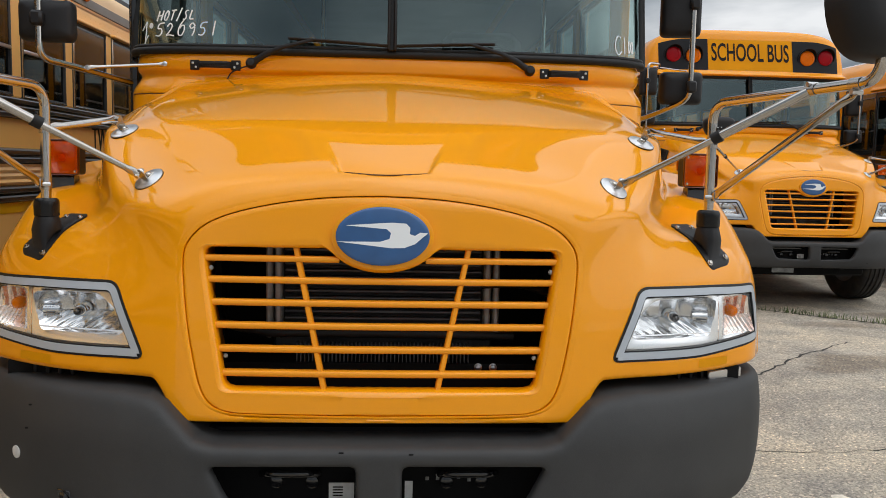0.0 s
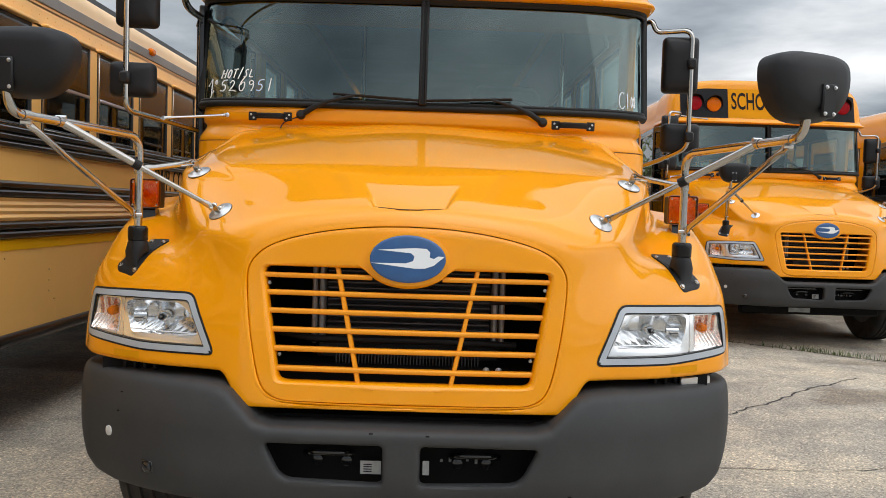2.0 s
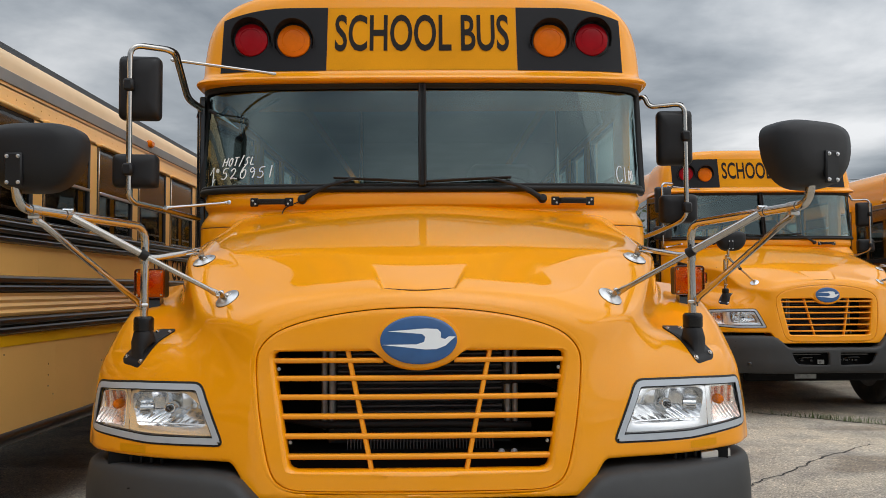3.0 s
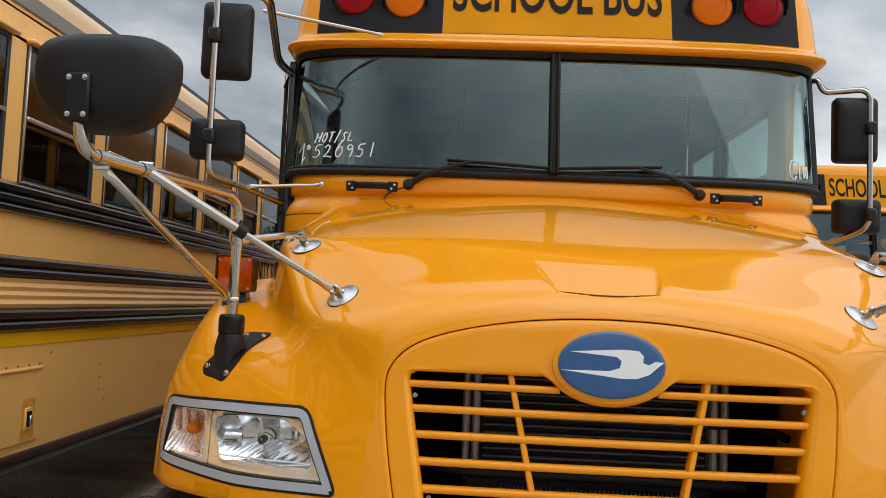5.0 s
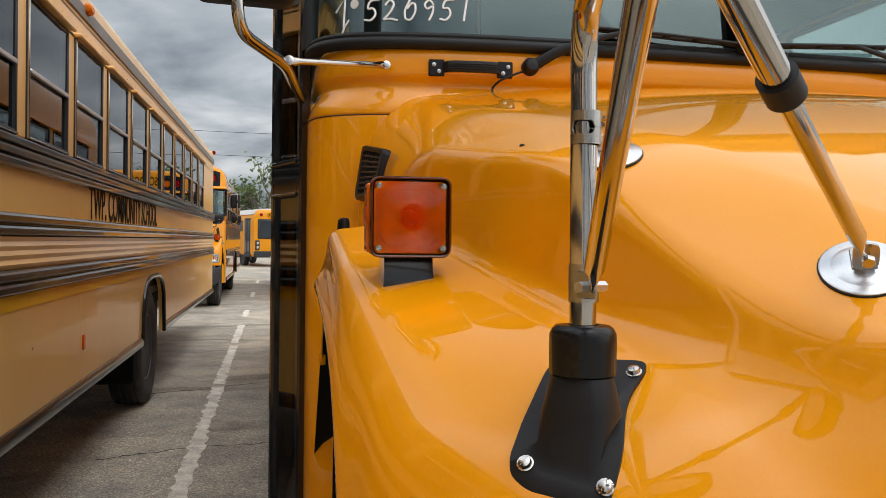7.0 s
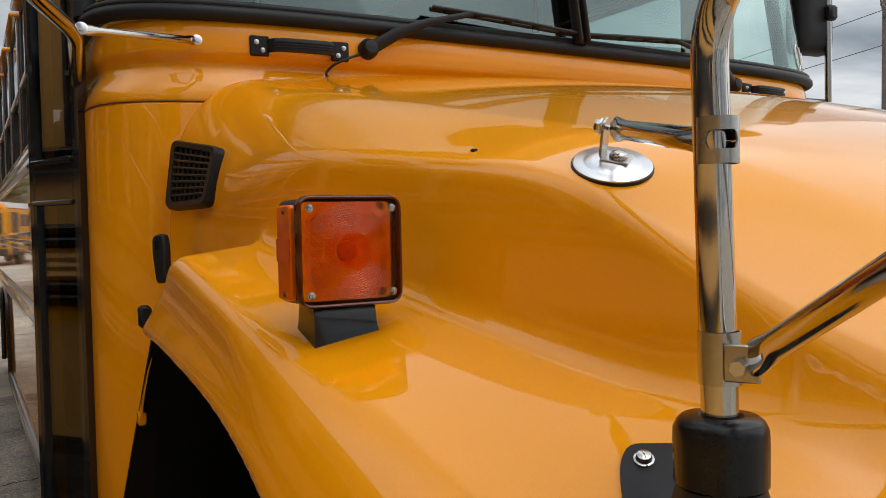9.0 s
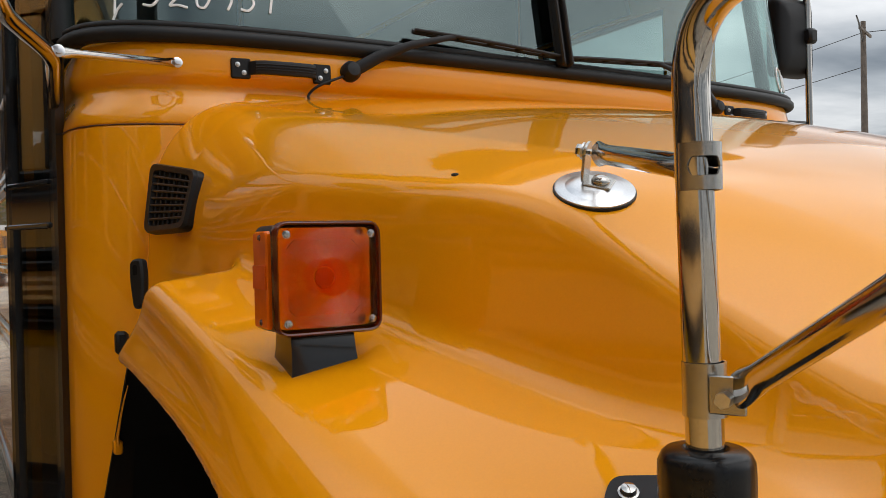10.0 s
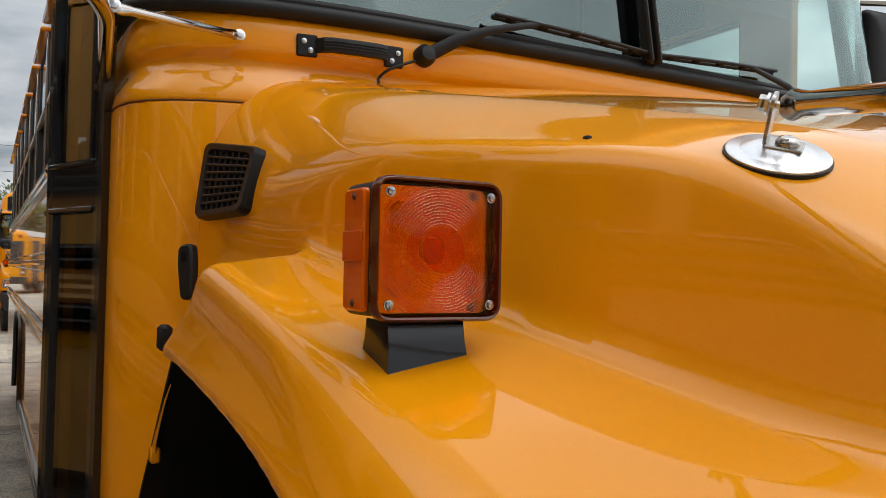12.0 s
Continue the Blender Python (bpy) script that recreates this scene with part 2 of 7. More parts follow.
SIDE_PANE = glass("tinted_side_glass", (0.32, 0.335, 0.335), ior=1.5)
AMBER_GLASS = glass("clear_amber_lens", (0.97, 0.47, 0.010), ior=1.22)
AMBER_CORE = glass("amber_lens_centre", (0.98, 0.66, 0.06), ior=1.18)
AMBER_RIB = glass("amber_lens_rib", (0.95, 0.60, 0.12), ior=1.5)
LENS = glass("clear_lamp_lens", (0.985, 0.99, 0.99), ior=1.4)


# ---- shape helpers ----
class Shape:
    """Gathers vertices and faces of one mesh."""

    def __init__(self):
        self.v, self.f = [], []

    def add(self, verts, faces):
        k = len(self.v)
        self.v += [tuple(map(float, p)) for p in verts]
        self.f += [tuple(k + i for i in q) for q in faces]
        return self

    def box(self, c, s, bevel=0.0, m=None):
        """A box with chamfered edges: centre c, full size s."""
        h = [d / 2 for d in s]
        b = min(bevel, *[d * 0.98 for d in h]) if bevel else 0.0
        if not b:
            p = [(sx * h[0], sy * h[1], sz * h[2]) for sx in (-1, 1) for sy in (-1, 1) for sz in (-1, 1)]
            q = [(0, 1, 3, 2), (4, 6, 7, 5), (0, 4, 5, 1), (2, 3, 7, 6), (0, 2, 6, 4), (1, 5, 7, 3)]
        else:
            p, key = [], {}
            for sx in (-1, 1):
                for sy in (-1, 1):
                    for sz in (-1, 1):
                        for a in range(3):
                            d = [(h[i] - (0 if i == a else b)) * (sx, sy, sz)[i] for i in range(3)]
                            key[sx, sy, sz, a] = len(p)
                            p.append(d)
            q = []
            for a in range(3):
                u, w = (a + 1) % 3, (a + 2) % 3
                for sg in (-1, 1):
                    def g(su, sw, ax):
                        s3 = [0, 0, 0]
                        s3[a], s3[u], s3[w] = sg, su, sw
                        return key[(*s3, ax)]
                    face = [g(-1, -1, a), g(1, -1, a), g(1, 1, a), g(-1, 1, a)]
                    q.append(face if sg > 0 else face[::-1])
                for su in (-1, 1):
                    for sw in (-1, 1):
                        def g2(sa, ax):
                            s3 = [0, 0, 0]
                            s3[a], s3[u], s3[w] = sa, su, sw
                            return key[(*s3, ax)]
                        face = [g2(-1, u), g2(1, u), g2(1, w), g2(-1, w)]
                        q.append(face if su * sw < 0 else face[::-1])
            for sx in (-1, 1):
                for sy in (-1, 1):
                    for sz in (-1, 1):
                        face = [key[sx, sy, sz, i] for i in range(3)]
                        q.append(face if sx * sy * sz > 0 else face[::-1])
        m = m or Matrix()
        return self.add([m @ Vector(d) + Vector(c) for d in p], q)

    def ring_loft(self, rings, closed=True, caps=(True, True)):
        """Joins rings of equally many points."""
        n = len(rings[0])
        q = []
        for i in range(len(rings) - 1):
            for j in range(n if closed else n - 1):
                k = (j + 1) % n
                q.append((i * n + j, i * n + k, (i + 1) * n + k, (i + 1) * n + j))
        if closed and caps[0]:
            q.append(tuple(range(n))[::-1])
        if closed and caps[1]:
            q.append(tuple((len(rings) - 1) * n + j for j in range(n)))
        return self.add([p for r in rings for p in r], q)

    def tube(self, path, r, n=14, flat=None):
        """A round rod along a path; r is a radius or one a point; flat squeezes it along a direction."""
        pts = [Vector(p) for p in path]
        rs = r if isinstance(r, (list, tuple)) else [r] * len(pts)
        t0 = (pts[1] - pts[0]).normalized()
        u = t0.orthogonal().normalized()
        rings = []
        for i, p in enumerate(pts):
            t = (pts[min(i + 1, len(pts) - 1)] - pts[max(i - 1, 0)]).normalized()
            u = (u - t * u.dot(t)).normalized()
            w = t.cross(u)
            ring = []
            for k in range(n):
                a = 2 * math.pi * k / n
                d = (u * math.cos(a) + w * math.sin(a)) * rs[i]
                if flat:
                    fd = Vector(flat[0]).normalized()
                    d -= fd * d.dot(fd) * (1 - flat[1])
                ring.append(p + d)
            rings.append(ring)
        return self.ring_loft(rings)

    def lathe(self, profile, c, axis, n=28, squash=None):
        """Turns (radius, height) pairs round an axis through c."""
        z = Vector(axis).normalized()
        x = z.orthogonal().normalized()
        y = z.cross(x)
        rings = [[Vector(c) + z * h + (x * math.cos(2 * math.pi * k / n) + y * math.sin(2 * math.pi * k / n)) * max(r, 1e-4) for k in range(n)] for r, h in profile]
        return self.ring_loft(rings)

    def prism(self, outline, m, depth, bevel=0.0):
        """Extrudes a 2D outline (counter-clockwise) by depth along local z of m, with a chamfer on the far rim."""
        n = len(outline)
        c = Vector((sum(p[0] for p in outline) / n, sum(p[1] for p in outline) / n))
        rings = [[m @ Vector((x, y, 0)) for x, y in outline]]
        if bevel:
            rings.append([m @ Vector((x, y, depth - bevel)) for x, y in outline])
            ins = []
            for i in range(n):
                a, b, d = Vector(outline[i - 1]), Vector(outline[i]), Vector(outline[(i + 1) % n])
                nn = ((b - a).normalized() + (d - b).normalized())
                nn = Vector((-nn.y, nn.x)).normalized() if nn.length > 1e-6 else (c - b).normalized()
                ins.append(b + nn * bevel)
            rings.append([m @ Vector((p.x, p.y, depth)) for p in ins])
        else:
            rings.append([m @ Vector((x, y, depth)) for x, y in outline])
        return self.ring_loft(rings)

    def mesh(self, name, material, smooth=True, sharp=40):
        me = bpy.data.meshes.new(name)
        me.from_pydata(self.v, [], self.f)
        me.materials.append(material)
        finish(me, smooth, sharp)
        return me


def finish(me, smooth=True, sharp=40):
    me.validate()
    bm = bmesh.new()
    bm.from_mesh(me)
    bmesh.ops.recalc_face_normals(bm, faces=bm.faces)
    if smooth:
        for f in bm.faces:
            f.smooth = True
        limit = radians(sharp)
        for ed in bm.edges:
            if len(ed.link_faces) == 2 and ed.calc_face_angle(0) > limit:
                ed.smooth = False
    bm.to_mesh(me)
    bm.free()


def part(name, shape, material, parent=None, label="", smooth=True, sharp=40):
    """Links a shape as one mesh object, under a thing or a part."""
    ob = new(name, shape.mesh(name, material, smooth, sharp) if isinstance(shape, Shape) else shape)
    if parent:
        ob.parent = parent
    if label:
        ob["label"] = label
    return ob


def again(ob, m, parent=None):
    """Another object on the same mesh."""
    o = new(ob.name.split(".")[0], ob.data)
    o.parent = parent or ob.parent
    o.matrix_local = m
    return o


def spline(xs, ys):
    """A smooth curve through points: natural cubic, straight beyond its ends."""
    xs, ys = np.array(xs, float), np.array(ys, float)
    n, h = len(xs), np.diff(xs)
    a, r = np.eye(n), np.zeros(n)
    for i in range(1, n - 1):
        a[i, i - 1:i + 2] = h[i - 1], 2 * (h[i - 1] + h[i]), h[i]
        r[i] = 6 * ((ys[i + 1] - ys[i]) / h[i] - (ys[i] - ys[i - 1]) / h[i - 1])
    m2 = np.linalg.solve(a, r)

    def at(x):
        x = np.asarray(x, float)
        q = np.clip(x, xs[0], xs[-1])
        i = np.clip(np.searchsorted(xs, q) - 1, 0, n - 2)
        d, u = q - xs[i], xs[i + 1] - q
        hh = h[i]
        val = (m2[i] * u ** 3 + m2[i + 1] * d ** 3) / (6 * hh) + (ys[i] / hh - m2[i] * hh / 6) * u + (ys[i + 1] / hh - m2[i + 1] * hh / 6) * d
        s0 = (ys[1] - ys[0]) / h[0] - h[0] * m2[1] / 6
        s1 = (ys[-1] - ys[-2]) / h[-1] + h[-1] * m2[-2] / 6
        return val + np.where(x < xs[0], (x - xs[0]) * s0, 0) + np.where(x > xs[-1], (x - xs[-1]) * s1, 0)
    return at


def smax(a, b, k):
    h = np.maximum(k - np.abs(a - b), 0) / k
    return np.maximum(a, b) + h * h * k * 0.25


def smin(a, b, k):
    return -smax(-a, -b, k)


def poly_dist(px, pz, pts):
    """Signed distance to a closed 2D outline, negative inside."""
    best, sign = None, 1.0
    n = len(pts)
    for i in range(n):
        (ax, az), (bx, bz) = pts[i], pts[(i + 1) % n]
        ex, ez = bx - ax, bz - az
        t = np.clip(((px - ax) * ex + (pz - az) * ez) / (ex * ex + ez * ez), 0, 1)
        d = (px - ax - t * ex) ** 2 + (pz - az - t * ez) ** 2
        best = d if best is None else np.minimum(best, d)
        c1, c2, c3 = pz >= az, pz < bz, ex * (pz - az) > ez * (px - ax)
        flip = (c1 & c2 & c3) | (~c1 & ~c2 & ~c3)
        sign = sign * np.where(flip, -1.0, 1.0)
    return sign * np.sqrt(best)


def nets(name, f, lo, hi, h, material, sharp=35):
    """The surface f = 0 as a mesh (surface nets, with the vertices drawn onto the surface)."""
    ax = [np.arange(lo[i], hi[i] + h, h) for i in range(3)]
    F = f(ax[0][:, None, None], ax[1][None, :, None], ax[2][None, None, :])
    F = np.ascontiguousarray(np.broadcast_to(F, tuple(len(a) for a in ax)))
    s = F < 0
    n0, n1, n2 = (len(a) - 1 for a in ax)
    total = np.zeros((n0, n1, n2), np.int8)
    for i in (0, 1):
        for j in (0, 1):
            for k in (0, 1):
                total += s[i:i + n0, j:j + n1, k:k + n2]
    act = (total > 0) & (total < 8)
    idx = np.full(act.shape, -1, np.int64)
    cells = np.argwhere(act)
    idx[act] = np.arange(len(cells))
    acc, cnt = np.zeros((len(cells), 3)), np.zeros(len(cells))
    corners = [(i, j, k) for i in (0, 1) for j in (0, 1) for k in (0, 1)]
    val = {c: F[cells[:, 0] + c[0], cells[:, 1] + c[1], cells[:, 2] + c[2]] for c in corners}
    for c in corners:
        for a in range(3):
            if c[a]:
                continue
            d = tuple(c[i] + (i == a) for i in range(3))
            va, vb = val[c], val[d]
            cr = (va < 0) != (vb < 0)
            t = np.where(cr, va / np.where(cr, va - vb, 1), 0)
            p = np.array(c, float)[None, :].repeat(len(cells), 0)
            p[:, a] += t
            acc += np.where(cr[:, None], p, 0)
            cnt += cr
    v = np.array(lo) + (cells + acc / cnt[:, None]) * h
    e = 1e-3
    for _ in range(4):
        x, y, z = v.T
        g = np.stack([f(x + e, y, z) - f(x - e, y, z), f(x, y + e, z) - f(x, y - e, z), f(x, y, z + e) - f(x, y, z - e)], 1) / (2 * e)
        d = f(x, y, z) / np.maximum((g * g).sum(1), 0.05)
        v -= np.clip(g * d[:, None], -h * 0.6, h * 0.6)
    quads = []
    for a in range(3):
        u, w = (a + 1) % 3, (a + 2) % 3
        sl0, sl1 = [slice(None)] * 3, [slice(None)] * 3
        sl0[a], sl1[a] = slice(0, -1), slice(1, None)
        ed = np.argwhere(s[tuple(sl0)] != s[tuple(sl1)])
        ok = (ed[:, u] > 0) & (ed[:, w] > 0) & (ed[:, u] < (n0, n1, n2)[u]) & (ed[:, w] < (n0, n1, n2)[w])
        ed = ed[ok]
        q = []
        for du, dw in ((-1, -1), (0, -1), (0, 0), (-1, 0)):
            c = ed.copy()
            c[:, u] += du
            c[:, w] += dw
            q.append(idx[c[:, 0], c[:, 1], c[:, 2]])
        q = np.stack(q, 1)
        inside = s[ed[:, 0], ed[:, 1], ed[:, 2]]
        q[~inside] = q[~inside][:, ::-1]
        quads.append(q)
    quads = np.concatenate(quads)
    quads = quads[(quads >= 0).all(1)]
    me = bpy.data.meshes.new(name)
    me.from_pydata(v.tolist(), [], quads.tolist())
    me.materials.append(material)
    finish(me, True, sharp)
    return me


def bend(path, r=0.05, n=6):
    """Rounds the inner corners of a path of points."""
    pts = [Vector(p) for p in path]
    out = [pts[0]]
    for i in range(1, len(pts) - 1):
        a, b, c = pts[i - 1], pts[i], pts[i + 1]
        d = min(r, (a - b).length * 0.48, (c - b).length * 0.48)
        p0, p2 = b + (a - b).normalized() * d, b + (c - b).normalized() * d
        for k in range(n + 1):
            t = k / n
            out.append(p0 * (1 - t) ** 2 + b * 2 * t * (1 - t) + p2 * t ** 2)
    return out + [pts[-1]]


def rounded(pts, r, n=5):
    """A closed 2D outline with rounded corners."""
    out = []
    for i in range(len(pts)):
        a, b, c = Vector(pts[i - 1]), Vector(pts[i]), Vector(pts[(i + 1) % len(pts)])
        d = min(r, (a - b).length * 0.45, (c - b).length * 0.45)
        p0, p2 = b + (a - b).normalized() * d, b + (c - b).normalized() * d
        out += [tuple(p0 * (1 - k / n) ** 2 + b * 2 * (k / n) * (1 - k / n) + p2 * (k / n) ** 2) for k in range(n + 1)]
    return out


def frame_at(p, normal, up=(0, 0, 1)):
    """A pose at p whose local z is the normal and whose local y leans to up."""
    z = Vector(normal).normalized()
    y = Vector(up) - z * Vector(up).dot(z)
    y.normalize()
    x = y.cross(z)
    return Matrix.Translation(p) @ Matrix((x, y, z)).transposed().to_4x4()


def letters(name, text, size, m, material, parent, stretch=1.0, thick=0.002, weight=0.0, shear=0.0, space=1.0):
    """Writing as a mesh: centred, its baseline along local x of m."""
    cu = bpy.data.curves.new(name, "FONT")
    cu.body, cu.size, cu.align_x, cu.align_y = text, size, "CENTER", "CENTER"
    cu.extrude, cu.offset, cu.shear, cu.space_character, cu.resolution_u = thick, weight, shear, space, 4
    tmp = new("letter_source", cu)
    dg = bpy.context.evaluated_depsgraph_get()
    me = bpy.data.meshes.new_from_object(tmp.evaluated_get(dg))
    bpy.data.objects.remove(tmp)
    me.transform(m @ Matrix.Diagonal((stretch, 1, 1, 1)))
    me.materials.clear()
    me.materials.append(material)
    me.name = name
    ob = new(name, me)
    ob.parent = parent
    return ob


def empty(name, m=None):
    ob = new(name)
    ob.empty_display_size = 0.2
    if m:
        ob.matrix_world = m
    return ob


# ---- the form of the main bus: centre plane x = 0, nose near y = 0, facing -y ----
top_line = spline([0.0, 0.10, 0.20, 0.40, 0.90, 1.50], [1.440, 1.490, 1.530, 1.605, 1.762, 1.892])
crown = spline([0.0, 0.2, 0.35, 0.51, 0.675, 1.5], [0.20, 0.160, 0.104, 0.061, 0.067, 0.070])
flank_x = spline([0.0, 0.1, 0.2, 0.35, 0.45, 0.55, 0.675, 0.8, 1.0, 1.3, 1.6], [0.55, 0.685, 0.778, 0.865, 0.915, 0.956, 0.999, 1.032, 1.072, 1.094, 1.118])
flank_m = spline([0.0, 0.2, 0.35, 0.55, 0.8, 1.0, 1.6], [0.16, 0.13, 0.12, 0.12, 0.12, 0.10, 0.06])
drop = spline([0.0, 0.2, 0.35, 0.5, 0.675, 1.0, 1.3, 1.6], [0.020, 0.046, 0.045, 0.030, 0.036, 0.064, 0.078, 0.06])
fender_z = spline([0.0, 0.1, 0.177, 0.245, 0.297, 0.35, 0.45, 0.65, 0.8, 1.0, 1.16], [1.00, 1.125, 1.210, 1.258, 1.282, 1.305, 1.346, 1.413, 1.450, 1.492, 1.528])
fender_a = spline([0.0, 0.25, 0.45, 0.65, 1.2], [0.42, 0.40, 0.28, 0.18, 0.18])
ARCH_Y, ARCH_Z, ARCH_A, ARCH_B = 1.0, 0.55, 0.66, 0.772


def nose_front(X, z):
    return -0.055 + 0.12 * (z - 0.9) + 0.06 * X ** 2 + 1.2 * np.maximum(X - 0.5, 0) ** 2


def arch_of(y, z, rear=0.53):
    d = y - ARCH_Y
    q = (np.abs(d) / np.where(d < 0, ARCH_A, rear)) ** 3.2 + (np.maximum(z - 0.11 * d - ARCH_Z, 0) / ARCH_B) ** 3.2
    return (q ** (1 / 3.2) - 1) * 0.62


SURROUND = [(0, 1.404), (0.12, 1.401), (0.23, 1.390), (0.33, 1.373), (0.42, 1.350), (0.487, 1.322), (0.53, 1.283), (0.552, 1.235), (0.541, 1.12),
            (0.526, 1.02), (0.508, 0.93), (0.492, 0.87), (0.468, 0.832), (0.43, 0.813), (0.38, 0.806), (0, 0.803)]
for _ in range(2):
    SURROUND = [SURROUND[0]] + [(a[0] * k + b[0] * (1 - k), a[1] * k + b[1] * (1 - k)) for a, b in zip(SURROUND[:-1], SURROUND[1:]) for k in (0.75, 0.25)] + [SURROUND[-1]]
SURROUND_HALF = [(-0.3, 1.404)] + SURROUND + [(-0.3, 0.803)]
LAMP = rounded([(0.650, 0.944), (0.744, 1.152), (1.0, 1.149), (1.190, 1.140), (1.214, 0.962), (0.94, 0.942)], 0.03, 4)


def hood_form(x, y, z):
    """The outer form of the bonnet and both wings, closed."""
    X = np.sqrt(x * x + 1e-6)
    sill = y - 0.040 - X ** 2
    edge = np.clip(np.minimum(sill / 0.014, (0.132 + 0.30 * np.maximum(sill, 0) - X) / 0.018), 0, 1)
    swell = 0.004 * np.exp(-(X / 0.3) ** 2) - 0.017 * np.clip(1 - sill / 0.21, 0, 1) * edge * edge * (3 - 2 * edge)
    fall = drop(y) * (np.maximum(X - flank_x(y) + 0.20, 0) / 0.19) ** (1.45 + 0.55 * np.clip((y - 0.7) / 0.4, 0, 1))
    top = (z - (top_line(y) - crown(y) * X ** 2 - fall + swell)) * 0.92
    m = flank_m(y)
    flank = (X - (flank_x(y) + m * (1.45 - z))) / np.sqrt(1 + m * m)
    turn = 0.020 + 0.13 * np.clip((y - 0.95) / 0.5, 0, 1)
    nose = smax(smax(top, flank, turn), nose_front(X, z) - y, 0.055)
    arch = arch_of(y, z)
    out = np.maximum(X, 0.72) - 1.0
    ftop = (z - (fender_z(y) - fender_a(y) * out)) * 0.88
    open_arch = arch_of(y, z, 0.95)
    side = X - (1.226 + 0.026 * np.exp(-(open_arch / 0.045) ** 2))
    ffront = (0.005 + 0.70 * np.maximum(X - 0.6, 0) ** 2 + 0.10 * (z - 0.95) - y) * 0.9
    wing = smax(smax(ftop, side, 0.14 - 0.112 * np.clip((y - 0.3) / 0.5, 0, 1)), ffront, 0.10)
    wing = smax(wing, (y - 1.148 - 0.95 * (1.47 - z)) * 0.725, 0.03)
    wing = smax(wing, -smax(open_arch, 0.5 - X, 0.02), 0.018)
    f = smin(nose, wing, 0.028 + 0.06 * np.clip((0.40 - y) / 0.3, 0, 1))
    s = np.clip((X - 0.535) / 0.10, 0, 1)
    f = smax(f, 0.782 + 0.112 * s * s * (3 - 2 * s) - z, 0.015)
    f = smax(f, y - 1.575 - 0.06 * X ** 2, 0.03)
    return smax(f, -smax(arch, 0.5 - X, 0.02), 0.018)


def hood(x, y, z):
    f = hood_form(x, y, z)
    X = np.abs(x)
    f = smax(f, -smax(poly_dist(X, z, SURROUND_HALF) - 0.007, y - 0.7, 0.02), 0.004)
    return smax(f, -smax(poly_dist(X, z, LAMP) + 0.006, y - 0.42, 0.02), 0.008)


def march(f, o, d, lo, hi, steps=140):
    """Along the rays o + s d, the first s at which f turns negative."""
    o, d = np.array(o, float).reshape(-1, 3), np.array(d, float)
    ss = np.linspace(lo, hi, steps)
    p = o[:, None, :] + ss[None, :, None] * d
    v = f(p[..., 0], p[..., 1], p[..., 2])
    k = np.argmax(v < 0, axis=1)
    a, b = ss[np.maximum(k - 1, 0)], ss[k]
    for _ in range(22):
        c = (a + b) / 2
        q = o + c[:, None] * d
        neg = f(q[:, 0], q[:, 1], q[:, 2]) < 0
        b, a = np.where(neg, c, b), np.where(neg, a, c)
    return b


def front_y(f, pts, start=-0.4, end=1.0):
    """The y at which the form is met from the front, for (x, z) pairs."""
    return march(f, [(x, 0, z) for x, z in pts], (0, 1, 0), start, end)


def top_z(f, x, y):
    return float(2.4 + -march(f, [(x, y, 2.4)], (0, 0, -1), 0, 1.4)[0])


def normal_at(f, p):
    e = 1e-3
    x, y, z = p
    return Vector([float(f(np.array(x + a), np.array(y + b), np.array(z + c)) - f(np.array(x - a), np.array(y - b), np.array(z - c))) for a, b, c in ((e, 0, 0), (0, e, 0), (0, 0, e))]).normalized()


def plan_y(x, grow=0.0):
    """The front outline of the cab in plan."""
    q = np.clip(np.abs(x) / (1.25 + grow), 0, 1)
    return 2.05 - (0.47 + grow) * (1 - q ** 6) ** (1 / 6) + 0.03 * q ** 2


def plan_points(grow=0.0, n=30, back=2.05):
    """Points along the cab's outline from one side round the front to the other."""
    a = np.linspace(0, math.pi / 2, 400)
    x = np.sin(a) ** (1 / 3) * (1.25 + grow)
    y = 2.05 - (0.47 + grow) * np.cos(a) ** (1 / 3) + 0.03 * np.sin(a) ** (2 / 3)
    run = np.concatenate([[0], np.cumsum(np.hypot(np.diff(x), np.diff(y)))])
    at = np.linspace(0, run[-1], n + 1)
    half = list(zip(np.interp(at, run, x).tolist(), np.interp(at, run, y).tolist()))
    return [(-p, q) for p, q in half[:0:-1]] + half


def cap_form(x, y, z):
    """The roof cap over the windscreen."""
    X = np.abs(x)
    brow = 0.028 * np.exp(-((z - 2.617) / 0.028) ** 2)
    yy = y - 0.085 - 0.22 * (z - 2.65)
    yy = yy - 0.03 * (X / 1.25) ** 2
    plan = (((X / 1.288) ** 6 + (np.maximum(2.05 - yy, 0) / 0.47) ** 6) ** (1 / 6) - 1) * 0.47 - brow
    roof = (((X / 1.294) ** 4.8 + (np.maximum(z - 2.55, 0) / 0.62) ** 3.8) ** (1 / 3.8) - 1) * 0.5
    f = smax(plan, roof, 0.06)
    return smax(smax(f, 2.598 - z, 0.02), y - 2.42, 0.01)


def roof_ring(y, grow=0.0, n=28, half=1.245, low=2.55, high=0.62):
    pts = []
    for i in range(n + 1):
        a = math.pi * i / n
        c, s = math.cos(a), math.sin(a)
        pts.append((math.copysign(abs(c) ** (2 / 3.8), c) * (half + grow), y, low + (high + grow) * abs(s) ** (2 / 3.8)))
    return pts


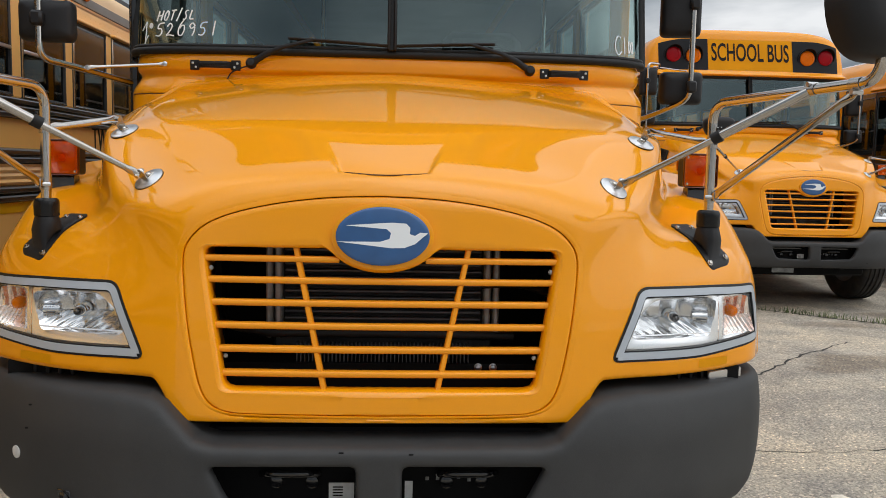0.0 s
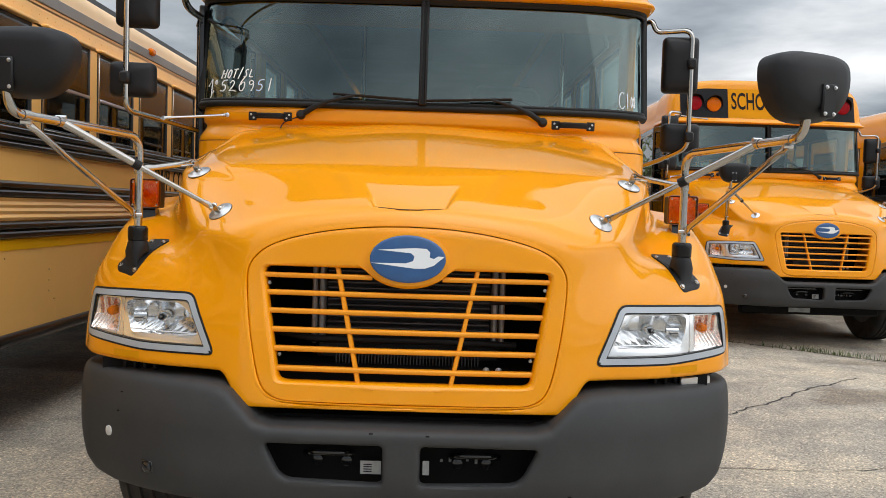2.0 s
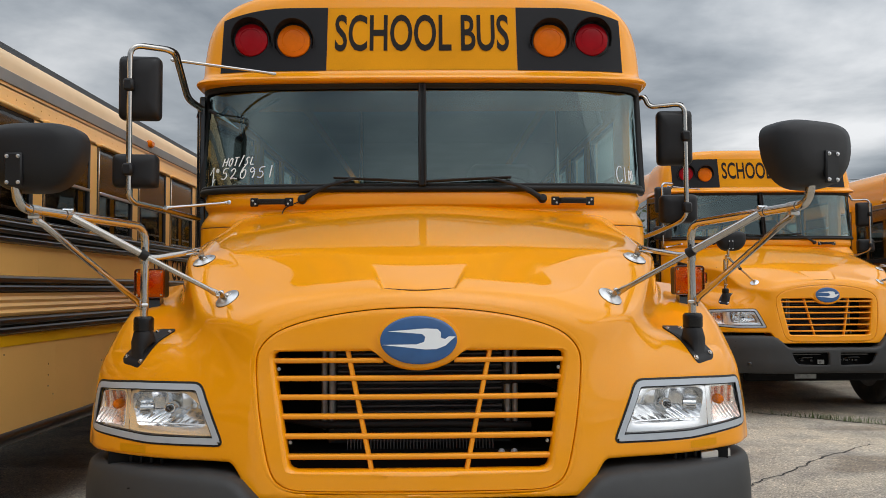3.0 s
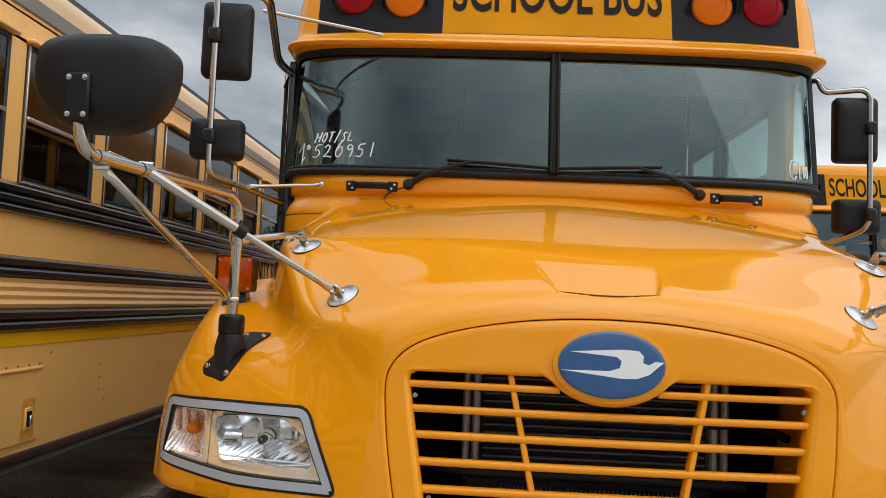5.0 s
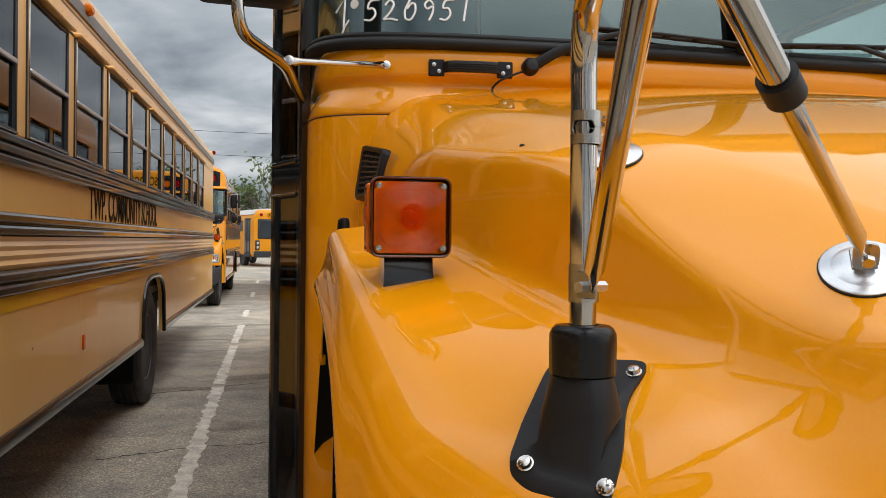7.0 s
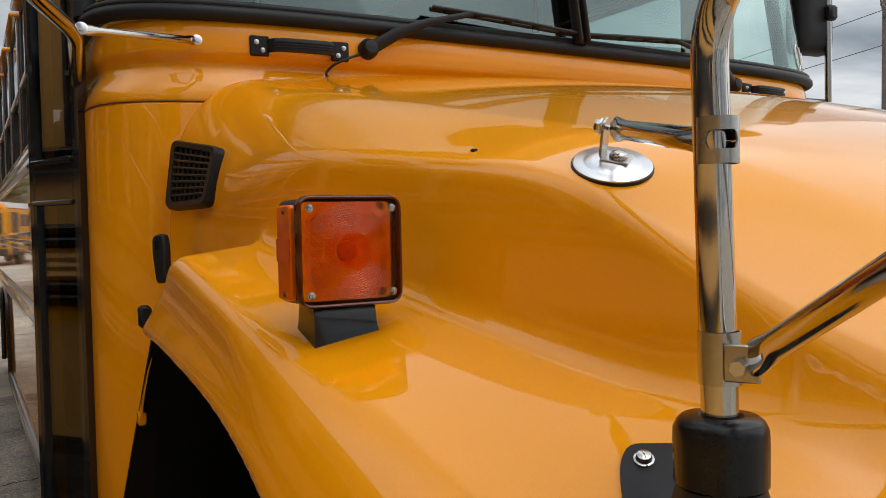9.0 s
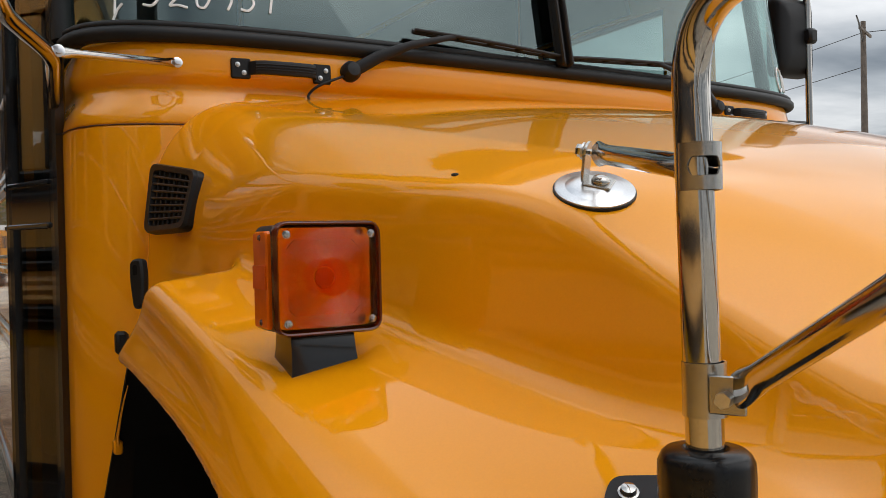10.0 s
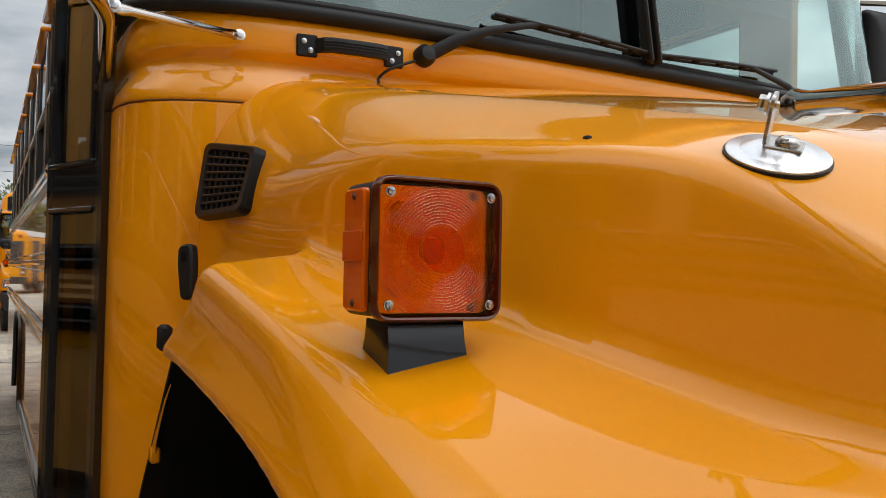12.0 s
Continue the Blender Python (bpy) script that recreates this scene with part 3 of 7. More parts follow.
def tyre_shape(r=0.5, w=0.27, grooves=4):
    pr = [(r * 0.58, -w * 0.40), (r * 0.66, -w * 0.47), (r * 0.85, -w * 0.5), (r * 0.95, -w * 0.47), (r * 0.985, -w * 0.42)]
    for i in range(grooves):
        c = -w * 0.36 + w * 0.72 * (i + 0.5) / grooves
        pr += [(r, c - w * 0.055), (r * 0.975, c - w * 0.04), (r * 0.975, c + w * 0.04), (r, c + w * 0.055)]
    pr += [(r * 0.985, w * 0.42), (r * 0.95, w * 0.47), (r * 0.85, w * 0.5), (r * 0.66, w * 0.47), (r * 0.58, w * 0.40)]
    return pr


def wheel(parent, x, y, r=0.5, w=0.27, out=1, rim=DARK_GREY):
    ax = (out, 0, 0)
    ob = empty("wheel")
    ob.parent = parent
    part("tyre", Shape().lathe(tyre_shape(r, w), (x, y, r), ax, 48), TYRE, ob)
    part("rim", Shape().lathe([(r * 0.60, -w * 0.42), (r * 0.60, w * 0.38), (r * 0.56, w * 0.42), (r * 0.53, w * 0.30), (r * 0.46, w * 0.05), (r * 0.30, w * 0.02), (r * 0.26, w * 0.12), (r * 0.2, w * 0.3), (0.001, w * 0.32)], (x, y, r), ax, 32), rim, ob)
    return ob


def rail(parent, name, x, s, z0, z1, y0, y1, material, ridges=3, depth=0.022, sharp_ridge=False):
    """A ribbed rub rail along the side of a bus: flat ridges with narrow grooves, or a pressed zigzag."""
    prof = [(0, z0)]
    if sharp_ridge:
        n = ridges * 2 + 1
        for i in range(n + 1):
            prof.append((depth if i % 2 else depth * 0.45, z0 + (z1 - z0) * i / n))
    else:
        w = (z1 - z0) / ridges
        for i in range(ridges):
            a, b = z0 + w * i, z0 + w * (i + 1)
            prof += [(depth * 0.35, a + 0.001), (depth * 0.92, a + w * 0.16), (depth, a + w * 0.24), (depth, b - w * 0.34), (depth * 0.80, b - w * 0.16), (depth * 0.35, b - 0.001)]
    prof.append((0, z1))
    sh = Shape()
    sh.ring_loft([[(x + s * d, y, z) for d, z in prof] for y in (y0, y1)])
    return part(name, sh, material, parent, sharp=25)


def side_window(parent, x, s, yc, w, z0, z1, frame_mat, split=0.47):
    """A bus side window with a sash, two panes and a rain lip."""
    ob = empty("window")
    ob.parent = parent
    f = Shape()
    t = 0.022
    f.box((x - s * 0.008, yc - w / 2 + t / 2, (z0 + z1) / 2), (0.03, t, z1 - z0), 0.004)
    f.box((x - s * 0.008, yc + w / 2 - t / 2, (z0 + z1) / 2), (0.03, t, z1 - z0), 0.004)
    f.box((x - s * 0.008, yc, z0 + t / 2), (0.03, w - 2 * t, t), 0.004)
    f.box((x - s * 0.008, yc, z1 - t / 2), (0.03, w - 2 * t, t), 0.004)
    part("sash", f, INNER_DARK, ob)
    tr = Shape().box((x + s * 0.009, yc - w / 2 + 0.006, (z0 + z1) / 2), (0.012, 0.011, z1 - z0), 0.003)
    tr.box((x + s * 0.009, yc, z0 + 0.006), (0.012, w - 0.024, 0.011), 0.003)
    part("sash_trim", tr, SATIN_DULL, ob, "bare aluminium edge")
    zm = z0 + (z1 - z0) * split
    part("meeting_rail", Shape().box((x + s * 0.006, yc, zm), (0.02, w - 2 * t, 0.022), 0.004), SATIN, ob)
    for a, b, dx in ((z0 + t, zm, -0.010), (zm, z1 - t, -0.002)):
        p = part("pane", Shape().box((x + s * dx, yc, (a + b) / 2), (0.004, w - 2 * t, b - a)), SIDE_PANE if frame_mat is FADED else MAIN_PANE, ob, smooth=False)
        p.visible_shadow = False
    part("rain_lip", Shape().box((x + s * 0.018, yc, z1 + 0.012), (0.05, w + 0.03, 0.02), 0.006), frame_mat, ob)
    return ob


def bus_side(parent, x, s, y0, y1, z_skirt, col, windows, wheel_y, z0=1.905, z1=2.54, door=None, top=2.62, wheel_r=0.5):
    """One side wall: skirt with the wheel cut-out, belt, posts, header, and its windows."""
    t = 0.045
    xc = x - s * t / 2
    ya = door[1] if door else y0
    arch_w, arch_h = wheel_r * 1.28, wheel_r * 2.25
    n = 18
    outline = [(ya, z_skirt), (wheel_y - arch_w, z_skirt)]
    for i in range(n + 1):
        a = math.pi * (1 - i / n)
        c, sn = math.cos(a), math.sin(a)
        outline.append((wheel_y + math.copysign(abs(c) ** 0.62, c) * arch_w, z_skirt + (arch_h - z_skirt) * abs(sn) ** 0.62))
    outline += [(wheel_y + arch_w, z_skirt), (y1, z_skirt), (y1, z0 - 0.02), (ya, z0 - 0.02)]
    # rings along y, so that the cut-out stays a clean opening
    strips = []
    ys = sorted({round(v, 4) for v, _ in outline})
    for a, b in zip(ys[:-1], ys[1:]):
        def low(v):
            if abs(v - wheel_y) > arch_w - 1e-6:
                return z_skirt
            q = abs(v - wheel_y) / arch_w
            return z_skirt + (arch_h - z_skirt) * max(1 - q ** (2 / 0.62), 0) ** (0.31)
        strips.append([(x, a, low(a)), (x - s * t, a, low(a)), (x - s * t, a, z0 - 0.02), (x, a, z0 - 0.02)])
    b = ys[-1]
    strips.append([(x, b, low(b)), (x - s * t, b, low(b)), (x - s * t, b, z0 - 0.02), (x, b, z0 - 0.02)])
    part("side_panel", Shape().ring_loft(strips), col, parent, sharp=60)
    lip = Shape()
    pts = [(x + s * 0.006, wheel_y + (-arch_w + 2 * arch_w * i / 24), 0) for i in range(25)]
    lip.tube([(p[0], p[1], low(p[1]) if 0 < i < 24 else z_skirt) for i, p in enumerate(pts)], 0.018, 8)
    part("arch_lip", lip, BLACK_RAIL, parent)
    part("wheel_well", Shape().box((x - s * 0.36, wheel_y, 0.75), (0.6, arch_w * 2 + 0.02, 0.95), 0.02), DARK, parent)
    part("header_panel", Shape().box((xc, (ya + y1) / 2, (z1 + top) / 2), (t, y1 - ya, top - z1)), col, parent)
    edges = [ya]
    for yc, w in windows:
        edges += [yc - w / 2, yc + w / 2]
    edges.append(y1)
    for a, b in zip(edges[::2], edges[1::2]):
        if b - a > 0.01:
            part("window_post", Shape().box((xc, (a + b) / 2, (z0 + z1) / 2), (t, b - a, z1 - z0 + 0.04), 0.006), col, parent)
    for yc, w in windows:
        side_window(parent, x, s, yc, w, z0 - 0.02, z1, col)


def inside(parent, xa, xb, y0, y1, zf=1.02, top=2.98, rows=8, dash=None):
    """Floor, ceiling and seat rows of a bus."""
    cx, w = (xa + xb) / 2, xb - xa
    part("floor", Shape().box((cx, (y0 + y1) / 2, zf - 0.03), (w - 0.1, y1 - y0, 0.06)), INNER_DARK, parent)
    part("ceiling_lining", Shape().box((cx, (y0 + y1) / 2, top), (w - 0.5, y1 - y0, 0.03)), INNER, parent)
    for sx in (-1, 1):
        part("cove_lining", Shape().box((cx + sx * (w / 2 - 0.10), (y0 + y1) / 2 + 0.2, 2.76), (0.03, y1 - y0 - 0.5, 0.46), 0.005, Matrix.Rotation(radians(-14 * sx), 3, "Y")), INNER_DARK, parent)
    part("rear_bulkhead", Shape().box((cx, y1 - 0.05, 1.8), (w - 0.1, 0.05, 1.6)), INNER, parent)
    for i in range(rows):
        y = y0 + 1.35 + i * 0.74
        if y > y1 - 0.6:
            break
        for sx in (-1, 1):
            sh = Shape()
            xx = cx + sx * (w / 2 - 0.56)
            sh.box((xx, y, zf + 0.78), (0.88, 0.12, 0.72), 0.05, Matrix.Rotation(radians(-9), 3, "X"))
            sh.box((xx, y - 0.26, zf + 0.42), (0.88, 0.44, 0.14), 0.04)
            part("passenger_seat", sh, SEAT, parent)


def screw(sh, p, nrm, r=0.007, h=0.005):
    sh.lathe([(r * 1.25, 0), (r * 1.25, h * 0.3), (r, h * 0.35), (r * 0.85, h), (r * 0.3, h * 1.15), (0.0005, h * 1.15)], p, nrm, 12)


bus = tagged(empty("school_bus"), "glossy yellow conventional school bus, blue oval badge on its grille", "bus", "parked school buses")

# bonnet and wings
bonnet = part("bonnet", nets("bonnet", hood, (-1.29, -0.14, 0.74), (1.29, 1.70, 1.98), 0.0086, YELLOW), None, bus, "one-piece glossy yellow bonnet and wings")

# dark tube that paints the shade line along the shallow scoop's lower edge
line = [(x, 0.043 + x * x) for x in np.linspace(-0.122, 0.122, 31)]
part("scoop_shade_line", Shape().tube([(x, y, top_z(hood_form, x, y) + 0.0008) for x, y in line], [0.0004 + 0.0016 * min(1, (0.1225 - abs(x)) / 0.04) for x, y in line], 6), SEAM_OR_SHADE, bonnet, "thin dark line painted as shade")

# grille surround: a panel with a narrow seam round it, set in the nose
def star(pts, centre, n):
    """Radii of a closed outline seen from centre, at n even angles."""
    p = np.array(pts) - centre
    d = []
    for i in range(len(p)):
        a, b = p[i], p[(i + 1) % len(p)]
        for k in range(24):
            d.append(a + (b - a) * k / 24)
    d = np.array(d)
    ang, rad = np.arctan2(d[:, 1], d[:, 0]) % (2 * np.pi), np.hypot(d[:, 0], d[:, 1])
    o = np.argsort(ang)
    th = np.arange(n) * 2 * np.pi / n
    return th, np.interp(th, np.concatenate([ang[o] - 2 * np.pi, ang[o], ang[o] + 2 * np.pi]), np.tile(rad[o], 3))


CEN = np.array((0.0, 1.09))
outer = SURROUND + [(-x, z) for x, z in SURROUND[1:-1]][::-1]
opening_half = [(0, 1.192)] + [(0.160 * math.sin(a), 1.296 - 0.104 * math.cos(a)) for a in np.linspace(0.15, 1.20, 9)] + [(0.19, 1.257)]
th, r_out = star(outer, CEN, 240)
opening_pts = [(-x, z) for x, z in opening_half[::-1]][:-1] + opening_half + rounded([(0.19, 1.257), (0.492, 1.257), (0.426, 0.872), (-0.426, 0.872), (-0.492, 1.257), (-0.19, 1.257)], 0.025, 5)[6:30]
_, r_in = star(opening_pts, CEN, 240)


def surround_ring(r, dy):
    xz = [(CEN[0] + rr * math.cos(a), CEN[1] + rr * math.sin(a)) for a, rr in zip(th, r)]
    return [(x, y + dy, z) for (x, z), y in zip(xz, front_y(hood_form, xz, -0.3, 0.5))]


sh = Shape()
sh.ring_loft([surround_ring(r_out - 0.0030, 0.05), surround_ring(r_out - 0.0030, 0.003), surround_ring(r_out - 0.0050, 0.001)] + [surround_ring(r_out * (1 - k) + r_in * k, 0.001) for k in (0.15, 0.35, 0.55, 0.75)]
             + [surround_ring(r_in + 0.018, 0.0005), surround_ring(r_in + 0.008, 0.004), surround_ring(r_in, 0.014), surround_ring(r_in, 0.05)], caps=(False, False))
room = np.clip((r_out * np.sin(th) + CEN[1] - 0.775) / 0.12, 0.15, 1.0)  # the nose ends close below the panel
sh2 = Shape().ring_loft([surround_ring(r_out + k * room, d) for k, d in ((0.034, 0.003), (0.022, 0.0004), (0.011, -0.0005), (0.002, -0.0005), (0.0, 0.002), (0.0, 0.04))], caps=(False, False))
part("nose_lip", sh2, YELLOW, bus, sharp=60)
grille = part("grille", sh, YELLOW, bus, "yellow grille panel with a dark seam round it", sharp=50)


def open_half(z):
    """Half the grille opening's width at a height."""
    return 0.426 + (z - 0.872) / (1.257 - 0.872) * 0.066


for z in (1.226, 1.167, 1.105, 1.042, 0.978, 0.912):
    w = open_half(z) + 0.004
    spans = [(-w, -0.120), (0.120, w)] if z > 1.2 else [(-w, w)]
    for a, b in spans:
        sh, n = Shape(), 14
        rings = []
        for i in range(n + 1):
            x = a + (b - a) * i / n
            y = float(nose_front(abs(x), z)) + 0.012
            rings.append([(x, y + dy, z + dz) for dy, dz in ((0.004, -0.0085), (0, -0.005), (0, 0.005), (0.004, 0.0085), (0.03, 0.0075), (0.034, 0.0), (0.03, -0.0075))])
        sh.ring_loft(rings)
        part("slat", sh, YELLOW_FLAT, grille, sharp=50)
for s in (-1, 1):
    sh = Shape()
    rings = []
    for i in range(9):
        z = 0.868 + (1.257 - 0.868) * i / 8
        x = s * (0.157 + 0.083 * i / 8)
        y = float(nose_front(abs(x), z)) + 0.016
        rings.append([(x + dx, y + dy, z) for dx, dy in ((-0.008, 0.004), (-0.005, 0), (0.005, 0), (0.008, 0.004), (0.007, 0.034), (-0.007, 0.034))])
    sh.ring_loft(rings)
    part("upright", sh, YELLOW_FLAT, grille, sharp=50)
for x, z in ((0.47, 1.198), (0.425, 0.958)):
    for s in (-1, 1):
        sh = Shape()
        screw(sh, (s * (x + 0.003), float(nose_front(x, z)) + 0.024, z), (0, -1, 0), 0.005)
        part("grille_screw", sh, SATIN_DULL, grille)

# badge
badge = empty("badge")
badge.parent = bus
bm_y = float(nose_front(0.0, 1.295))
tilt = Matrix.Translation((0, bm_y - 0.004, 1.294)) @ Matrix.Rotation(radians(90 - 6.8), 4, "X")


def ellipse(a, b, n=56):
    return [(a * math.cos(2 * math.pi * k / n), b * math.sin(2 * math.pi * k / n)) for k in range(n)]


def dome(a, b, d, m, n=56, rise=0.006):
    sh = Shape()
    rings = [[m @ Vector((x, y, -0.03)) for x, y in ellipse(a, b, n)]]
    for q, hgt in ((1.0, d), (0.975, d + rise * 0.35), (0.9, d + rise * 0.6), (0.6, d + rise * 0.9), (0.02, d + rise)):
        rings.append([m @ Vector((x * q, y * q, hgt)) for x, y in ellipse(a, b, n)])
    return sh.ring_loft(rings)


part("badge_mount", dome(0.141, 0.0925, 0.003, tilt, rise=0.002), YELLOW, badge)
part("badge_plate", dome(0.1285, 0.0805, 0.012, tilt), BLUE, badge, "blue oval enamel plate")
raw = [(466, 137), (590, 128), (630, 130), (641, 141), (640, 158), (654, 163), (668, 154), (690, 155), (674, 168), (655, 185), (625, 196), (590, 197), (444, 181), (560, 180), (585, 172), (589, 156), (578, 146)]
bird = [((x - 567) / 125 * 0.126, -(y - 165) / 78 * 0.079) for x, y in raw][::-1]
part("badge_figure", Shape().prism(bird, tilt @ Matrix.Translation((0, 0, 0.014)), 0.0045), WHITE, badge, "white flying bird shape")

# engine bay behind the grille
bay = empty("engine_bay")
bay.parent = bus
# added panels close the cavity; its shade is put into their near-black colour
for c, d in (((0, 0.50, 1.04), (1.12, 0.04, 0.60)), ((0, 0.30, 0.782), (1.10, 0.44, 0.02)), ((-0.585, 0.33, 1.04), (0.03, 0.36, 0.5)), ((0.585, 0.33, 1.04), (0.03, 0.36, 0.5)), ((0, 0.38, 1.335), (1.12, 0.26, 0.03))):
    part("bay_dark_panel", Shape().box(c, d), DARK, bay)
part("radiator_core", Shape().box((0, 0.34, 1.07), (0.70, 0.05, 0.5), 0.01), FIN, bay)
for z in np.arange(1.02, 1.28, 0.021):
    part("cooler_tube", Shape().box((0, 0.245, float(z)), (0.60, 0.03, 0.009), 0.003), DARK_GREY, bay)
for s in (-1, 1):
    sh = Shape()
    sh.box((s * 0.345, 0.235, 1.13), (0.020, 0.05, 0.34), 0.006)
    sh.box((s * 0.318, 0.240, 1.13), (0.022, 0.05, 0.34), 0.006)
    part("cooler_frame", sh, TANK_GREY, bay, "dull grey aluminium end tank")
for i in range(46):
    x = -0.27 + i * 0.0118
    if abs(x - 0.0) < 0.262:
        part("condenser_fin", Shape().box((x, 0.20, 0.905), (0.0035, 0.03, 0.09)), DARK_GREY, bay, smooth=False)
sh = Shape()
sh.tube(bend([(0.30, 0.22, 1.13), (0.42, 0.2, 1.14), (0.52, 0.24, 1.10)], 0.05), 0.012, 10)
sh.tube(bend([(-0.50, 0.25, 1.0), (-0.36, 0.2, 0.98), (0.1, 0.18, 0.985), (0.4, 0.22, 0.97)], 0.05), 0.014, 10)
part("hose", sh, RUBBER, bay)
for x in (0.29, 0.335):
    sh = Shape()
    screw(sh, (x, 0.17, 0.885), (0, -1, 0), 0.010, 0.012)
    part("bay_bolt", sh, SATIN, bay)

# bumper
BUMP = [(-0.3, 0.738), (0.44, 0.738), (0.487, 0.752), (0.530, 0.797), (0.577, 0.842), (0.62, 0.860), (0.72, 0.866), (1.30, 0.856), (1.30, 0.80), (1.17, 0.52), (1.12, 0.478), (1.03, 0.462), (-0.3, 0.472)]
SLOT = rounded([(0.062, 0.688), (0.452, 0.684), (0.405, 0.590), (0.375, 0.567), (0.062, 0.557)], 0.02, 4)


def bumper_form(x, y, z):
    X = np.abs(x)
    fr = -0.152 + 0.04 * X ** 2 + 0.62 * np.maximum(X - 0.5, 0) ** 2 + 0.5 * np.maximum(np.abs(z - 0.66) - 0.06, 0) ** 2 * 4
    f = smax((fr - y) * 0.85, X - 1.236, 0.10)
    f = smax(f, poly_dist(X, z, BUMP), 0.030)
    f = smax(f, y - 0.44, 0.03)
    hollow = smax(smax(fr + 0.05 - y, X - 1.16, 0.02), smax(z - 0.72, 0.45 - z, 0.02), 0.02)
    f = smax(f, -hollow, 0.015)
    return smax(f, -smax(poly_dist(X, z, SLOT), y - 0.2, 0.02), 0.018)


bumper = part("bumper", nets("bumper", bumper_form, (-1.28, -0.2, 0.43), (1.28, 0.48, 0.93), 0.0105, BUMPER), None, bus, "dark grey moulded plastic bumper")
# added near-black plate; its colour stands in for the slots' shaded depth
sh = Shape()
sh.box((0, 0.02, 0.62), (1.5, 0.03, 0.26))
part("slot_dark_plate", sh, DARK, bumper)
for s in (-1, 1):
    sh = Shape()
    sh.box((s * 0.26, -0.02, 0.665), (0.36, 0.05, 0.018), 0.004)
    sh.tube(bend([(s * 0.17, -0.01, 0.62), (s * 0.20, -0.05, 0.635), (s * 0.30, -0.05, 0.635), (s * 0.33, -0.01, 0.62)], 0.03), 0.011, 10)
    sh.lathe([(0.018, 0), (0.018, 0.012), (0.009, 0.016), (0.001, 0.016)], (s * 0.19, 0.0, 0.595), (0, -1, 0), 16)
    sh.lathe([(0.018, 0), (0.018, 0.012), (0.009, 0.016), (0.001, 0.016)], (s * 0.29, 0.0, 0.597), (0, -1, 0), 16)
    part("tow_hook", sh, GLOSS_BLACK, bumper)
part("paper_label", Shape().box((-0.105, -0.045, 0.585), (0.07, 0.003, 0.045)), STICKER, bumper, "small white printed paper label")
part("paper_label", Shape().box((0.082, -0.045, 0.588), (0.022, 0.003, 0.048)), STICKER, bumper, "small white printed paper label")
sh = Shape()
for i in range(4):
    sh.box((-0.115, -0.048, 0.572 + i * 0.008), (0.028, 0.002, 0.003))
part("label_print", sh, LETTER, bumper, smooth=False)
y = float(front_y(bumper_form, [(-0.86, 0.565)])[0])
part("bumper_inset", Shape().box((-0.86, y + 0.008, 0.565), (0.052, 0.022, 0.046), 0.005, Matrix.Rotation(radians(-25), 3, "Z")).lathe([(0.018, 0), (0.018, 0.006), (0.013, 0.010), (0.001, 0.010)], (-0.86, y - 0.004, 0.565), (-0.42, -0.9, 0), 18), GLOSS_BLACK, bumper, "small black socket with a round cap")
for k in range(6):
    part("chalk_mark", Shape().box((0.135 + k * 0.030, 0.001, 0.602 + (0.004 if k % 2 else 0)), (0.010, 0.003, 0.018 if k % 3 else 0.010), 0.001), CHALK_FAINT, bumper)
for x, z in ((-0.98, 0.80), (-0.1, 0.728), (0.085, 0.725), (-0.99, 0.735), (0.56, 0.53)):
    y = float(front_y(bumper_form, [(x, z)])[0])
    part("drain_hole", Shape().box((x, y - 0.0005, z), (0.013, 0.003, 0.005), 0.001), DARK, bumper)
y = float(front_y(bumper_form, [(-1.035, 0.655)])[0])
part("bumper_plug", Shape().lathe([(0.018, 0), (0.018, 0.003), (0.012, 0.005), (0.001, 0.005)], (-1.035, y, 0.655), normal_at(bumper_form, (-1.035, y, 0.655)), 18), STICKER, bumper, "pale round plug")
# near-black box added as the shade in the gap between bumper and bonnet
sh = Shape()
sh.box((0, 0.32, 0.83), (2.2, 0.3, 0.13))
part("gap_shade_box", sh, DARK, bumper)
for s in (-1, 1):
    for i in range(4):
        part("step_rib", Shape().box((s * (0.90 + i * 0.04), 0.155 + i * 0.012, 0.875), (0.012, 0.05, 0.05), 0.003), BLACK, bumper)
    if s > 0:
        part("reflector_strip", Shape().box((s * 1.055, 0.172, 0.868), (0.14, 0.012, 0.036), 0.003, Matrix.Rotation(radians(26 * s), 3, "Z")), SATIN, bumper)

# headlamps
def shrink(pts, d):
    """An outline moved inwards by d."""
    n, out = len(pts), []
    area = sum(pts[i][0] * pts[(i + 1) % n][1] - pts[(i + 1) % n][0] * pts[i][1] for i in range(n))
    for i in range(n):
        a, b, c = Vector(pts[i - 1]), Vector(pts[i]), Vector(pts[(i + 1) % n])
        t = (b - a).normalized() + (c - b).normalized()
        nn = Vector((-t.y, t.x)).normalized() * (1 if area > 0 else -1)
        out.append(tuple(b + nn * d))
    return out


def dense(pts, step=0.02):
    out = []
    for i in range(len(pts)):
        a, b = Vector(pts[i]), Vector(pts[(i + 1) % len(pts)])
        k = max(1, int((b - a).length / step))
        out += [tuple(a + (b - a) * j / k) for j in range(k)]
    return out


def on_front(pts, dy):
    ys = front_y(hood_form, pts, -0.2, 0.5)
    return [(x, y + dy, z) for (x, z), y in zip(pts, ys)]


LAMP_D = dense(LAMP)


